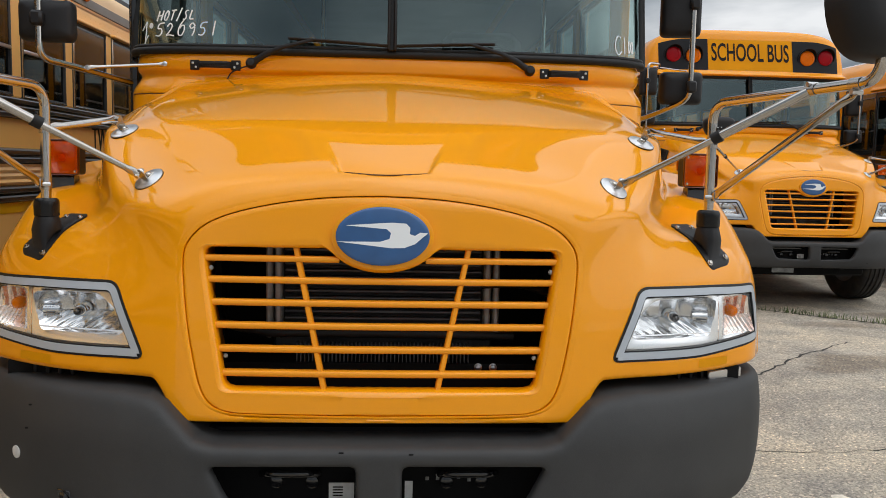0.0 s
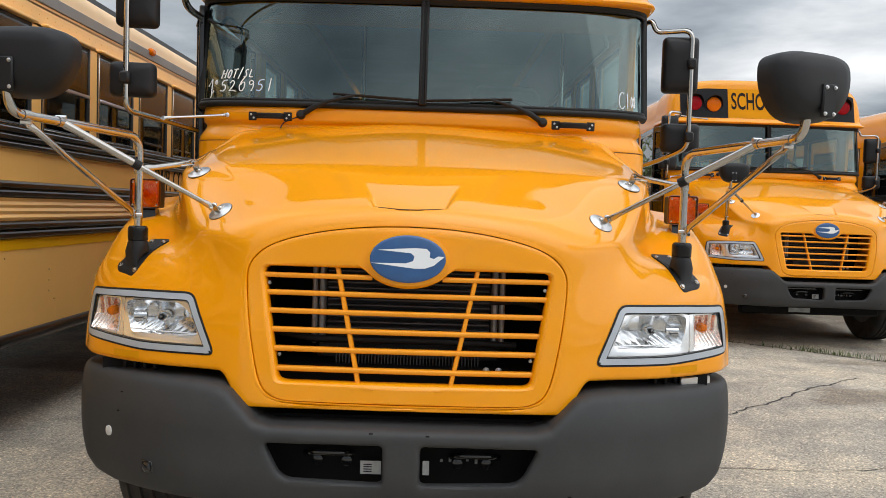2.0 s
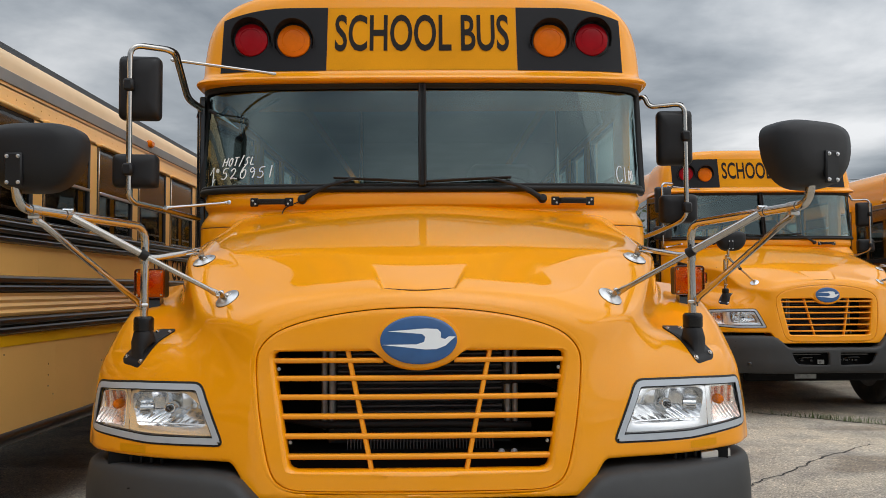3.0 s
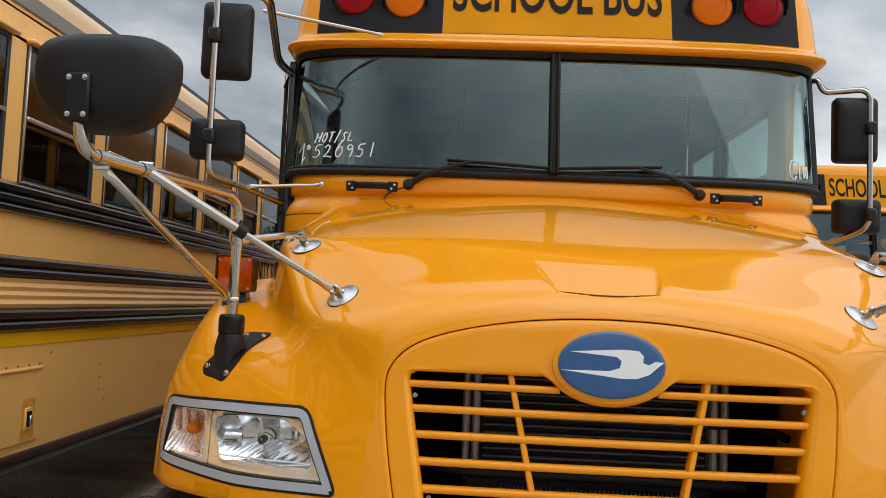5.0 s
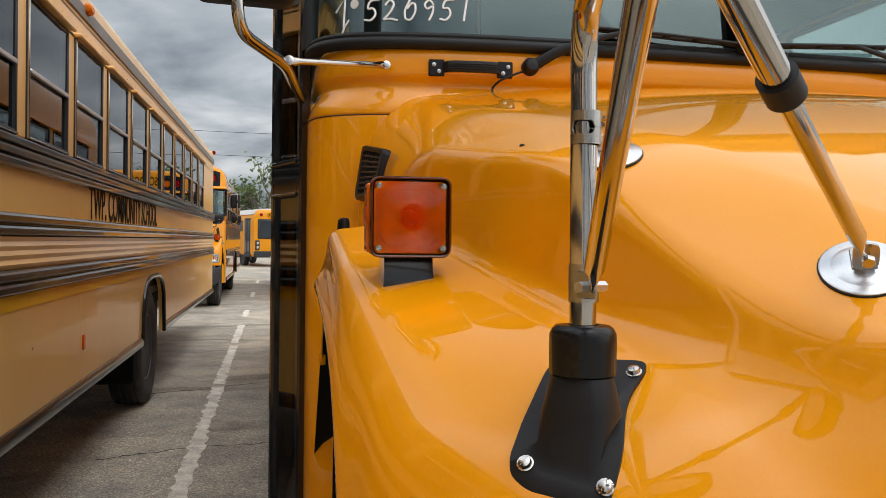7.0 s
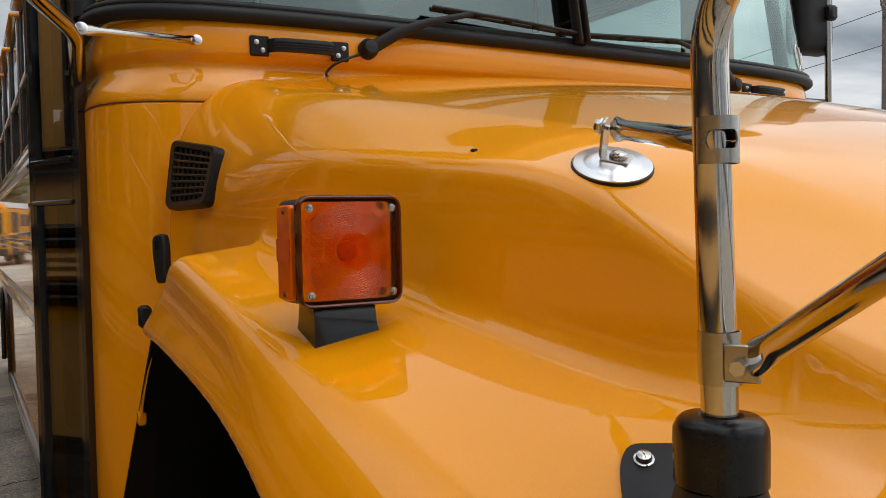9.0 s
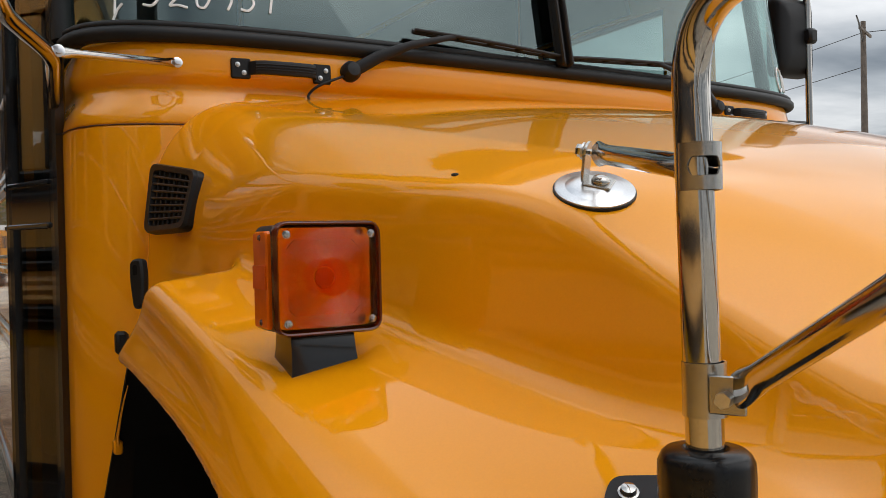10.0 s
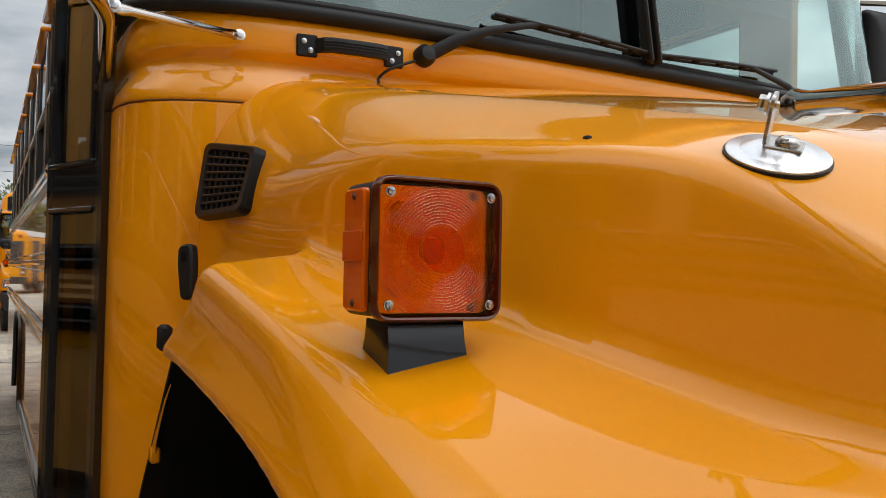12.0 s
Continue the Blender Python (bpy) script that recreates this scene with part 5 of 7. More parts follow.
# grab handles and wipers on the cowl
for s in (-1, 1):
    g = empty("grab_handle")
    g.parent = bus
    def on_ledge(x, d=0.0):
        return float(plan_y(x, LEDGE)) - d
    for x in (0.716, 0.906):
        yaw = math.atan2(on_ledge(x + 0.02) - on_ledge(x - 0.02), 0.04)
        sh = Shape().box((s * x, on_ledge(x, 0.004), 1.936), (0.044, 0.009, 0.046), 0.003, Matrix.Rotation(yaw * s, 3, "Z"))
        part("end_plate", sh, BLACK, g)
    grip = [(0.732, 0.006), (0.742, 0.024), (0.760, 0.032), (0.811, 0.033), (0.862, 0.032), (0.880, 0.024), (0.890, 0.006)]
    part("handle_bar", Shape().ring_loft([[(s * x, on_ledge(x, d) + a, 1.936 + b) for a, b in ((-0.005, -0.015), (-0.007, -0.011), (-0.007, 0.011), (-0.005, 0.015), (0.005, 0.015), (0.005, -0.015))] for x, d in grip]), BLACK, g, "ribbed black grip", sharp=30)
    for k in (-1, 0, 1):
        part("grip_rib", Shape().tube([(s * x, on_ledge(x, d) - 0.0072, 1.936 + k * 0.006) for x, d in grip[1:-1]], 0.0017, 6), BLACK, g)
    for x, z in ((0.708, 1.944), (0.722, 1.926), (0.900, 1.926), (0.914, 1.944)):
        sh = Shape()
        screw(sh, (s * x, on_ledge(x, 0.009), z), (0, -1, 0), 0.0046)
        part("handle_screw", sh, SATIN, g)
    w = empty("wiper")
    w.parent = bus

    def on_glass(x, z, d):
        return (x, float(plan_y(x)) + 0.02 + 0.100 * (z - 2.0) / 0.6 - d, z)
    px = s * 0.645
    pivot = (px, float(plan_y(px, LEDGE)) - 0.012, 1.946)
    part("pivot", Shape().lathe([(0.024, 0), (0.024, 0.018), (0.016, 0.03), (0.001, 0.032)], (px, pivot[1] + 0.012, 1.946), (0, -1, 0.15), 18), BLACK, w)
    end = on_glass(s * 0.36, 2.058, 0.035)
    part("arm", Shape().tube([pivot, (s * 0.58, pivot[1] - 0.018, 1.985), on_glass(s * 0.5, 2.018, 0.045), end], [0.016, 0.015, 0.010, 0.007], 10, flat=((0, 1, 0), 0.6)), BLACK, w)
    b0, b1 = (0.475, 2.062), (0.02, 2.040)
    sh = Shape()
    pts = [on_glass(s * (b0[0] + (b1[0] - b0[0]) * k / 10), b0[1] + (b1[1] - b0[1]) * k / 10, 0.016) for k in range(11)]
    sh.tube(pts, 0.006, 8)
    sh.tube([(p[0], p[1] - 0.014 - 0.008 * math.sin(math.pi * k / 10), p[2] + 0.002) for k, p in enumerate(pts)], 0.005, 8)
    for k in (1, 3, 5, 7, 9):
        p = pts[k]
        sh.box((p[0], p[1] - 0.010, p[2]), (0.02, 0.018, 0.010), 0.003)
    part("blade", sh, RUBBER, w)
sh = Shape()
yl = float(plan_y(0.70, LEDGE))
sh.tube(bend([(-0.655, yl - 0.012, 1.938), (-0.70, yl - 0.016, 1.920), (-0.735, yl - 0.012, 1.904), (-0.752, yl + 0.004, 1.884), (-0.752, yl - 0.03, 1.86)], 0.03), 0.0032, 8)
part("washer_hose", sh, RUBBER, bus)

# bonnet air vent, latch and turn signals
for s in (-1, 1):
    vent = empty("bonnet_vent")
    vent.parent = bus
    corners = [(1.365, 1.675), (1.628, 1.714), (1.612, 1.562), (1.360, 1.563)]
    fx = []
    for y, z in corners:
        d = march(hood_form, [(1.5, y, z)], (-1, 0, 0), 0, 1.0)[0]
        fx.append(Vector((s * (1.5 - float(d)), y, z)))
    n = (fx[1] - fx[0]).cross(fx[3] - fx[0]).normalized() * 1.0
    if n.x * s < 0:
        n = -n
    cen = sum(fx, Vector()) / 4
    soft = [(fx[0].lerp(fx[1], u)).lerp(fx[3].lerp(fx[2], u), v) for u, v in rounded([(0, 0), (1, 0), (1, 1), (0, 1)], 0.13, 4)]
    ring0 = [p - n * 0.02 for p in soft]
    ring1 = [p + n * 0.014 for p in soft]
    ring2 = [cen + (p - cen) * 0.95 + n * 0.020 for p in soft]
    ring3 = [cen + (p - cen) * 0.80 + n * 0.019 for p in soft]
    ring4 = [cen + (p - cen) * 0.77 + n * 0.006 for p in soft]
    part("vent_frame", Shape().ring_loft([ring0, ring1, ring2, ring3, ring4], caps=(False, False)), BLACK, vent, "black moulded frame", sharp=35)
    part("vent_back", Shape().add([cen + (p - cen) * 0.84 + n * 0.0105 for p in soft], [tuple(range(len(soft)))]), DARK, vent)
    for k in range(1, 8):
        t = k / 8
        a, b = fx[0].lerp(fx[3], t), fx[1].lerp(fx[2], t)
        a, b = cen + (a - cen) * 0.80, cen + (b - cen) * 0.80
        part("vent_slat", Shape().tube([a + n * 0.0155, b + n * 0.0155], 0.0026, 6), BLACK, vent)
    for k in range(1, 7):
        t = k / 7
        a, b = fx[0].lerp(fx[1], t), fx[3].lerp(fx[2], t)
        a, b = cen + (a - cen) * 0.80, cen + (b - cen) * 0.80
        part("vent_bar", Shape().tube([a + n * 0.0140, b + n * 0.0140], 0.0024, 6), BLACK, vent)
    lat = empty("bonnet_latch")
    lat.parent = bus
    m = frame_at((s * 1.163, 1.462, 1.470), (s * 0.86, -0.5, 0.1), (-s * 0.1, 0.25, 1))
    pad_o = rounded([(-0.013, -0.052), (0.013, -0.052), (0.019, 0.010), (0.016, 0.044), (-0.016, 0.044), (-0.019, 0.010)], 0.012, 4)
    part("latch_strap", Shape().prism(pad_o, m, 0.015, 0.004), RUBBER, lat, "black rubber pull strap", sharp=30)
    part("latch_hole", Shape().prism(rounded([(-0.006, 0.012), (0.006, 0.012), (0.006, 0.032), (-0.006, 0.032)], 0.005, 3), m @ Matrix.Translation((0, 0, 0.0135)), 0.002), DARK, lat)
    part("latch_keeper", Shape().box((s * 1.196, 1.50, 1.352), (0.024, 0.026, 0.045), 0.006), RUBBER, lat)

    sig = empty("turn_signal")
    sig.parent = bus
    cx, cy, cz = s * 1.1268, 0.690, 1.4945
    up_m = Matrix.Rotation(radians(90), 4, "X")
    face = rounded([(-0.063, -0.0620), (0.063, -0.0620), (0.063, 0.0620), (-0.063, 0.0620)], 0.017, 5)
    fm = Matrix.Translation((cx, cy - 0.036, cz)) @ up_m
    # open-fronted box with a bowl reflector and a bulb, behind a clear orange lens
    tub_o, tub_i = shrink(face, 0.003), shrink(face, 0.007)
    back_m = Matrix.Translation((cx, cy + 0.030, cz)) @ up_m
    part("signal_body", Shape().ring_loft([[back_m @ Vector((a * 0.94, b * 0.94, 0)) for a, b in tub_o], [back_m @ Vector((a, b, 0.006)) for a, b in tub_o], [back_m @ Vector((a, b, 0.066)) for a, b in tub_o], [back_m @ Vector((a, b, 0.066)) for a, b in tub_i], [back_m @ Vector((a, b, 0.008)) for a, b in tub_i]], caps=(True, True)), BLACK, sig, "black lamp housing", sharp=30)
    part("bowl", Shape().lathe([(0.0535, 0.000), (0.051, -0.008), (0.045, -0.022), (0.030, -0.032), (0.012, -0.036), (0.001, -0.036)], (cx, cy - 0.030, cz), (0, -1, 0), 32), BOWL, sig, "silvered bowl reflector")
    part("bowl_plate", Shape().ring_loft([[fm @ Vector((a, b, -0.004)) for a, b in tub_i], [fm @ Vector((0.054 * a / math.hypot(a, b), 0.054 * b / math.hypot(a, b), -0.006)) for a, b in tub_i]], caps=(False, False)), BOWL, sig)
    part("bulb", Shape().lathe([(0.009, -0.034), (0.009, -0.022), (0.014, -0.014), (0.015, -0.006), (0.011, 0.002), (0.001, 0.005)], (cx, cy - 0.030, cz), (0, -1, 0), 20), STICKER, sig)
    lens_rings = [[fm @ Vector((a, b, 0.0)) for a, b in tub_o], [fm @ Vector((a, b, 0.008)) for a, b in tub_o], [fm @ Vector((a, b, 0.011)) for a, b in shrink(face, 0.006)]]
    lens_rings += [[fm @ Vector((a * q, b * q, 0.0115)) for a, b in face] for q in (0.7, 0.35, 0.02)]
    p = part("front_lens", Shape().ring_loft(lens_rings, caps=(False, True)), AMBER_GLASS, sig, "clear orange lens with fine concentric ribs", sharp=30)
    for r in np.arange(0.0225, 0.080, 0.0027):
        sweep = []
        for a in np.linspace(0, 2 * math.pi, 73):
            u, w = r * math.cos(a), r * math.sin(a)
            if abs(u) < 0.0555 and abs(w) < 0.0548 and not (abs(u) > 0.043 and abs(w) > 0.041):
                sweep.append((cx + u, cy - 0.0480, cz + w))
            elif len(sweep) > 2:
                part("lens_ring", Shape().tube(sweep, 0.0008, 5), AMBER_RIB, sig)
                sweep = []
            else:
                sweep = []
        if len(sweep) > 2:
            part("lens_ring", Shape().tube(sweep, 0.0008, 5), AMBER_RIB, sig)
    part("lens_centre", Shape().lathe([(0.0205, 0), (0.0195, 0.002), (0.012, 0.0035), (0.001, 0.004)], (cx - s * 0.002, cy - 0.0478, cz), (0, -1, 0), 28), AMBER_CORE, sig)
    inner_rim = shrink(face, 0.0040)
    part("lens_rim", Shape().ring_loft([[fm @ Vector((a, b, 0.001)) for a, b in face], [fm @ Vector((a, b, 0.0095)) for a, b in face], [fm @ Vector((a, b, 0.0130)) for a, b in shrink(face, 0.0022)], [fm @ Vector((a, b, 0.0120)) for a, b in inner_rim], [fm @ Vector((a, b, 0.001)) for a, b in inner_rim]], caps=(False, False)), AMBER_EDGE, sig, "dark red-brown lens edge", sharp=50)
    side_face = rounded([(-0.0215, -0.054), (0.0215, -0.054), (0.0215, 0.052), (-0.0215, 0.052)], 0.006, 3)
    side_m = Matrix.Translation((cx + s * 0.0605, cy - 0.0085, cz)) @ up_m @ Matrix.Rotation(radians(90 * s), 4, "Y")
    part("side_lens", Shape().prism(side_face, side_m, 0.0055, 0.002), AMBER_SIDE, sig, "narrow orange side lens")
    for dz in (-0.047, 0.045):
        sh = Shape()
        screw(sh, (cx + s * 0.0655, cy - 0.010, cz + dz), (s, 0, 0), 0.0030, 0.002)
        part("side_screw", sh, AMBER_EDGE, sig)
    part("side_band", Shape().box((cx + s * 0.0665, cy - 0.0085, cz + 0.002), (0.0016, 0.041, 0.026), 0.0005), AMBER, sig)
    for dx in (-0.0495, 0.0495):
        for dz in (-0.0475, 0.0475):
            sh = Shape()
            screw(sh, (cx + dx, cy - 0.0475, cz + dz), (0, -1, 0), 0.0036, 0.003)
            part("lens_screw", sh, CHROME, sig)
    base = top_z(hood_form, cx, cy)
    zl = [top_z(hood_form, cx + dx, cy + dy) - 0.006 for dx, dy in ((-0.039, -0.028), (0.039, -0.028), (0.039, 0.028), (-0.039, 0.028))]
    part("signal_foot", Shape().ring_loft([[(cx - 0.040, cy - 0.029, zl[0]), (cx + 0.040, cy - 0.029, zl[1]), (cx + 0.040, cy + 0.028, zl[2]), (cx - 0.040, cy + 0.028, zl[3])],
                                            [(cx - 0.038, cy - 0.026, cz - 0.082), (cx + 0.038, cy - 0.026, cz - 0.082), (cx + 0.038, cy + 0.026, cz - 0.082), (cx - 0.038, cy + 0.026, cz - 0.082)],
                                            [(cx - 0.038, cy - 0.022, cz - 0.062), (cx + 0.038, cy - 0.022, cz - 0.062), (cx + 0.038, cy + 0.022, cz - 0.062), (cx - 0.038, cy + 0.022, cz - 0.062)]]), GLOSS_BLACK, sig, "glossy black foot", sharp=20)
    # small black plug in the bonnet's flank
    part("flank_plug", Shape().box((s * 0.945, 0.672, top_z(hood_form, 0.945, 0.672)), (0.007, 0.008, 0.005), 0.001), RUBBER, bus)

# cross-view mirrors on the wings
def pad(parent, p, s, toward=(0, 1, 0), inside=False):
    """A round steel foot on the bonnet with its bracket; returns the bracket's pin."""
    x, y = p
    z = top_z(hood_form, x, y)
    n = normal_at(hood_form, (x, y, z))
    c = Vector((s * x, y, z))
    n = Vector((n.x * s, n.y, n.z))
    part("foot_gasket", Shape().lathe([(0.0465, -0.006), (0.0465, 0.001), (0.001, 0.001)], c, n, 36), RUBBER, parent)
    part("foot_disc", Shape().lathe([(0.045, 0.0), (0.045, 0.003), (0.043, 0.0042), (0.0335, 0.0046), (0.0325, 0.0052), (0.020, 0.0100), (0.001, 0.0104)], c, n, 44), SATIN, parent, "brushed steel disc")
    m = frame_at(c + n * 0.011, n, toward)
    high = 0.034 if inside else 0.025
    tab = rounded([(-0.013, -0.001), (0.013, -0.001), (0.013, high + 0.011), (-0.013, high + 0.011)], 0.0125, 7)
    sh = Shape().box((0, 0.004, 0), (0.026, 0.032, 0.003), 0.001)
    sh.prism(tab, Matrix.Translation((0, -0.0105, 0)) @ Matrix.Rotation(radians(90), 4, "X"), 0.003)
    sh.v = [tuple(m @ Vector(v)) for v in sh.v]
    part("foot_bracket", sh, SATIN_DULL, parent, "folded steel tab", sharp=30)
    part("foot_bolt", Shape().lathe([(0.0105, 0), (0.0105, 0.002), (0.0085, 0.005), (0.004, 0.007), (0.001, 0.0072)], m @ Vector((0, 0.006, 0.0015)), n, 20), CHROME, parent)
    u = (m @ Vector((0, 1, 0)) - m @ Vector((0, 0, 0))).normalized()
    way = -1 if inside else 1
    hub = m @ Vector((0, -0.012, high))
    part("pivot_bolt", Shape().lathe([(0.0068, -0.020 * way), (0.0072, -0.019 * way), (0.0072, -0.014 * way), (0.0035, -0.014 * way), (0.0035, 0.006 * way), (0.0072, 0.006 * way), (0.0072, 0.0115 * way), (0.0066, 0.0125 * way)], hub, u, 6), CHROME, parent)
    part("pivot_washer", Shape().lathe([(0.0095, 0.0035 * way), (0.0095, 0.006 * way), (0.004, 0.006 * way)], hub, u, 20), SATIN, parent)
    pin = m @ Vector((0, -0.005 if inside else -0.019, high))
    return pin


def rod(parent, a, b, r=0.0105, flat_a=True, flat_b=True):
    a, b = Vector(a), Vector(b)
    L = (b - a).length
    ts = [0, 0.012 / L, 0.022 / L, 0.045 / L, 1 - 0.045 / L, 1 - 0.022 / L, 1 - 0.012 / L, 1]
    wide, thin = [0.8, 1.25, 1.3, 1.0, 1.0, 1.3, 1.25, 0.8], [0.28, 0.28, 0.32, 1.0, 1.0, 0.32, 0.28, 0.28]
    d = (b - a).normalized()
    side = d.cross(Vector((0, 0, 1))).normalized()
    up = side.cross(d)
    rings = []
    for t, w, h in zip(ts, wide, thin):
        rings.append([a.lerp(b, t) + up * (r * w * math.cos(k * math.pi / 8)) + side * (r * h * math.sin(k * math.pi / 8)) for k in range(16)])
    return part("stay_rod", Shape().ring_loft(rings), CHROME, parent, "polished tubular stay with flattened ends")


def clamp(parent, p, axis, r=0.0146, w=0.034, slot=None):
    """A strap clamp round a tube, with a slot cut through the strap where one is asked for."""
    p, ax = Vector(p), Vector(axis).normalized()
    sh, t = Shape(), 0.0016

    def strap(h0, h1, a0, a1, n):
        u = ax.orthogonal().normalized()
        v = ax.cross(u)
        rings = []
        for k in range(n + 1):
            a = a0 + (a1 - a0) * k / n
            d = u * math.cos(a) + v * math.sin(a)
            rings.append([p + d * r + ax * h0, p + d * (r + t) + ax * h0, p + d * (r + t) + ax * h1, p + d * r + ax * h1])
        sh.ring_loft(rings)
    if slot is None:
        strap(-w / 2, w / 2, 0, 2 * math.pi, 40)
    else:
        u = ax.orthogonal().normalized()
        mid = math.atan2(Vector(slot).dot(ax.cross(u)), Vector(slot).dot(u))
        v = ax.cross(u)
        for side in (-1, 1):
            rings = []
            for k in range(97):
                a = mid - math.pi + 2 * math.pi * k / 96
                over = max(abs(a - mid) - 0.52, 0) / 0.30
                gap = max(w * 0.20 * math.sqrt(max(1 - over * over, 0)), 0.0002)
                d = u * math.cos(a) + v * math.sin(a)
                rings.append([p + d * q + ax * (side * h) for q, h in ((r, gap), (r + t, gap), (r + t, w / 2), (r, w / 2))][::side])
            sh.ring_loft(rings)
    return part("clamp", sh, SATIN_DULL, parent, "stainless strap clamp", sharp=30)


def cross_mirror(s):
    cm = empty("cross_view_mirror")
    cm.parent = bus
    P = Vector((s * 1.005, 0.238, 0))
    # bracket moulded to the wing
    bolts = [(0.925, 0.284), (0.988, 0.338), (1.066, 0.240), (0.998, 0.188)]
    outline = rounded([(0.900, 0.292), (0.940, 0.324), (0.986, 0.360), (1.008, 0.348), (1.046, 0.298), (1.084, 0.248), (1.070, 0.226), (1.000, 0.176), (0.974, 0.200), (0.948, 0.252)], 0.020, 4)
    low_r, top_r = [], []
    for x, y in outline:
        z = top_z(hood_form, x, y)
        low_r.append((s * x, y, z - 0.004))
        top_r.append((s * x, y, z + 0.006))
    cz = top_z(hood_form, 1.010, 0.238)
    def inner(q, dz):
        return [(P.x + (p[0] - P.x) * q, P.y + (p[1] - P.y) * q, cz + (p[2] - cz) * q + dz) for p in top_r]
    def circ(r, z):
        out = []
        for p in top_r:
            d = Vector((p[0] - P.x, p[1] - P.y, 0)).normalized()
            out.append((P.x + d.x * r, P.y + d.y * r, z))
        return out
    part("base_bracket", Shape().ring_loft([low_r, top_r, inner(0.80, 0.003), inner(0.62, 0.008), circ(0.043, cz + 0.030), circ(0.036, cz + 0.060), circ(0.033, 1.318)]), BLACK, cm, "black moulded mirror foot", sharp=60)
    for x, y in bolts:
        z = top_z(hood_form, x, y)
        n = normal_at(hood_form, (x, y, z))
        sh = Shape()
        screw(sh, (s * x, y, z + 0.006), (n.x * s, n.y, n.z), 0.0075, 0.007)
        part("bracket_bolt", sh, CHROME, cm)
    ribs = [[(P.x + (r + (0.0008 if k % 2 and r > 0.033 else 0)) * math.cos(2 * math.pi * k / 56), P.y + (r + (0.0008 if k % 2 and r > 0.033 else 0)) * math.sin(2 * math.pi * k / 56), z) for k in range(56)] for r, z in ((0.030, 1.318), (0.0345, 1.320), (0.0350, 1.352), (0.0346, 1.362), (0.0325, 1.368), (0.0290, 1.371), (0.0175, 1.372), (0.0150, 1.369))]
    part("sleeve", Shape().ring_loft(ribs), SLEEVE, cm, "ribbed black rubber sleeve")
    elbow = Vector((s * 1.176, -0.338, 1.712))
    top = Vector((s * 1.006, 0.245, 1.700))
    head = Vector((s * (1.185 if s > 0 else 1.140), -0.335, 1.860))
    path = bend([(P.x, P.y, 1.35), top, elbow, (s * 1.183, -0.352, 1.80), (s * 1.186, -0.350, 1.86)], 0.065, 9)
    part("mirror_tube", Shape().tube(path, 0.0142, 18), CHROME, cm, "bent polished steel tube")
    pin1 = pad(cm, (0.694, 0.205), s, (-s * 0.5, 0.8, 0))
    pin2 = pad(cm, (0.863, 0.511), s, (-s * 0.48, -0.88, 0), True)
    joint = top.lerp(elbow, 0.66)
    rod(cm, pin1, joint + Vector((0, 0, -0.004)), 0.0092)
    mid = Vector(pin1).lerp(joint, 0.53)
    dirn = (joint - Vector(pin1)).normalized()
    part("stay_sleeve", Shape().tube([Vector(pin1).lerp(joint, 0.55), joint], 0.0128, 16), CHROME, cm)
    part("stay_clamp", Shape().lathe([(0.011, -0.014), (0.017, -0.013), (0.017, 0.013), (0.011, 0.014)], mid, dirn, 20).box(tuple(mid + Vector((0, 0, 0.021))), (0.007, 0.007, 0.012), 0.001), RUBBER, cm, "black locking collar")
    r2t = top.lerp(elbow, 0.90)
    r2b = Vector((P.x, P.y - 0.022, 1.413))
    rod(cm, r2b, r2t + Vector((0, 0, -0.020)), 0.0105)
    rod(cm, (P.x - s * 0.012, P.y + 0.01, 1.580), pin2, 0.0105)
    clamp(cm, (P.x, P.y, 1.416), (0, 0, 1), w=0.040)
    clamp(cm, (P.x, P.y, 1.580), (0, 0, 1), w=0.035, slot=(0.55 * s, -0.83, 0))
    ad = (elbow - top).normalized()
    clamp(cm, top.lerp(elbow, 0.66), ad)
    clamp(cm, top.lerp(elbow, 0.90), ad)
    sh = Shape().box((0, 0, 0), (0.003, 0.026, 0.028), 0.001)
    ear = Matrix.Translation((P.x + s * 0.006, P.y - 0.026, 1.415)) @ Matrix.Rotation(radians(-28 * s), 4, "Z")
    sh.v = [tuple(ear @ Vector(v)) for v in sh.v]
    part("clamp_ear", sh, SATIN_DULL, cm)
    for p, r, h, ax in ((r2b, 0.0060, 0.020, (1, -0.5 * s, 0)), (r2t + Vector((0, 0, -0.02)), 0.007, 0.016, (1, 0.2, 0)), (joint + Vector((0, 0, 0.014)), 0.007, 0.016, (1, 0.2, 0))):
        part("stay_bolt", Shape().lathe([(r, -h), (r, h)], p, ax, 6), SATIN, cm)
    # head: a shell with a straight top edge and rounded lower rim, facing away from the nose
    back = Vector((0.42 if s > 0 else -0.06, -1, 0.06)).normalized()
    m = frame_at(head, back)
    n, rg = 40, []
    for q, d in ((0.9, -0.050), (1.0, -0.046), (1.0, -0.010), (0.965, 0.018), (0.86, 0.040), (0.62, 0.054), (0.3, 0.058), (0.02, 0.058)):
        ring = []
        for k in range(n):
            a = 2 * math.pi * k / n
            c, sn = math.cos(a), math.sin(a)
            x = math.copysign(abs(c) ** 0.66, c) * 0.152
            y = (abs(sn) ** 0.55 * 0.078) if sn > 0 else -(abs(sn) ** 0.85 * 0.128)
            x *= 1 - 0.10 * max(-sn, 0)
            ring.append(m @ Vector((x * q, y * q + 0.028, d)))
        rg.append(ring)
    part("mirror_shell", Shape().ring_loft(rg), BLACK, cm, "black plastic mirror shell", sharp=60)
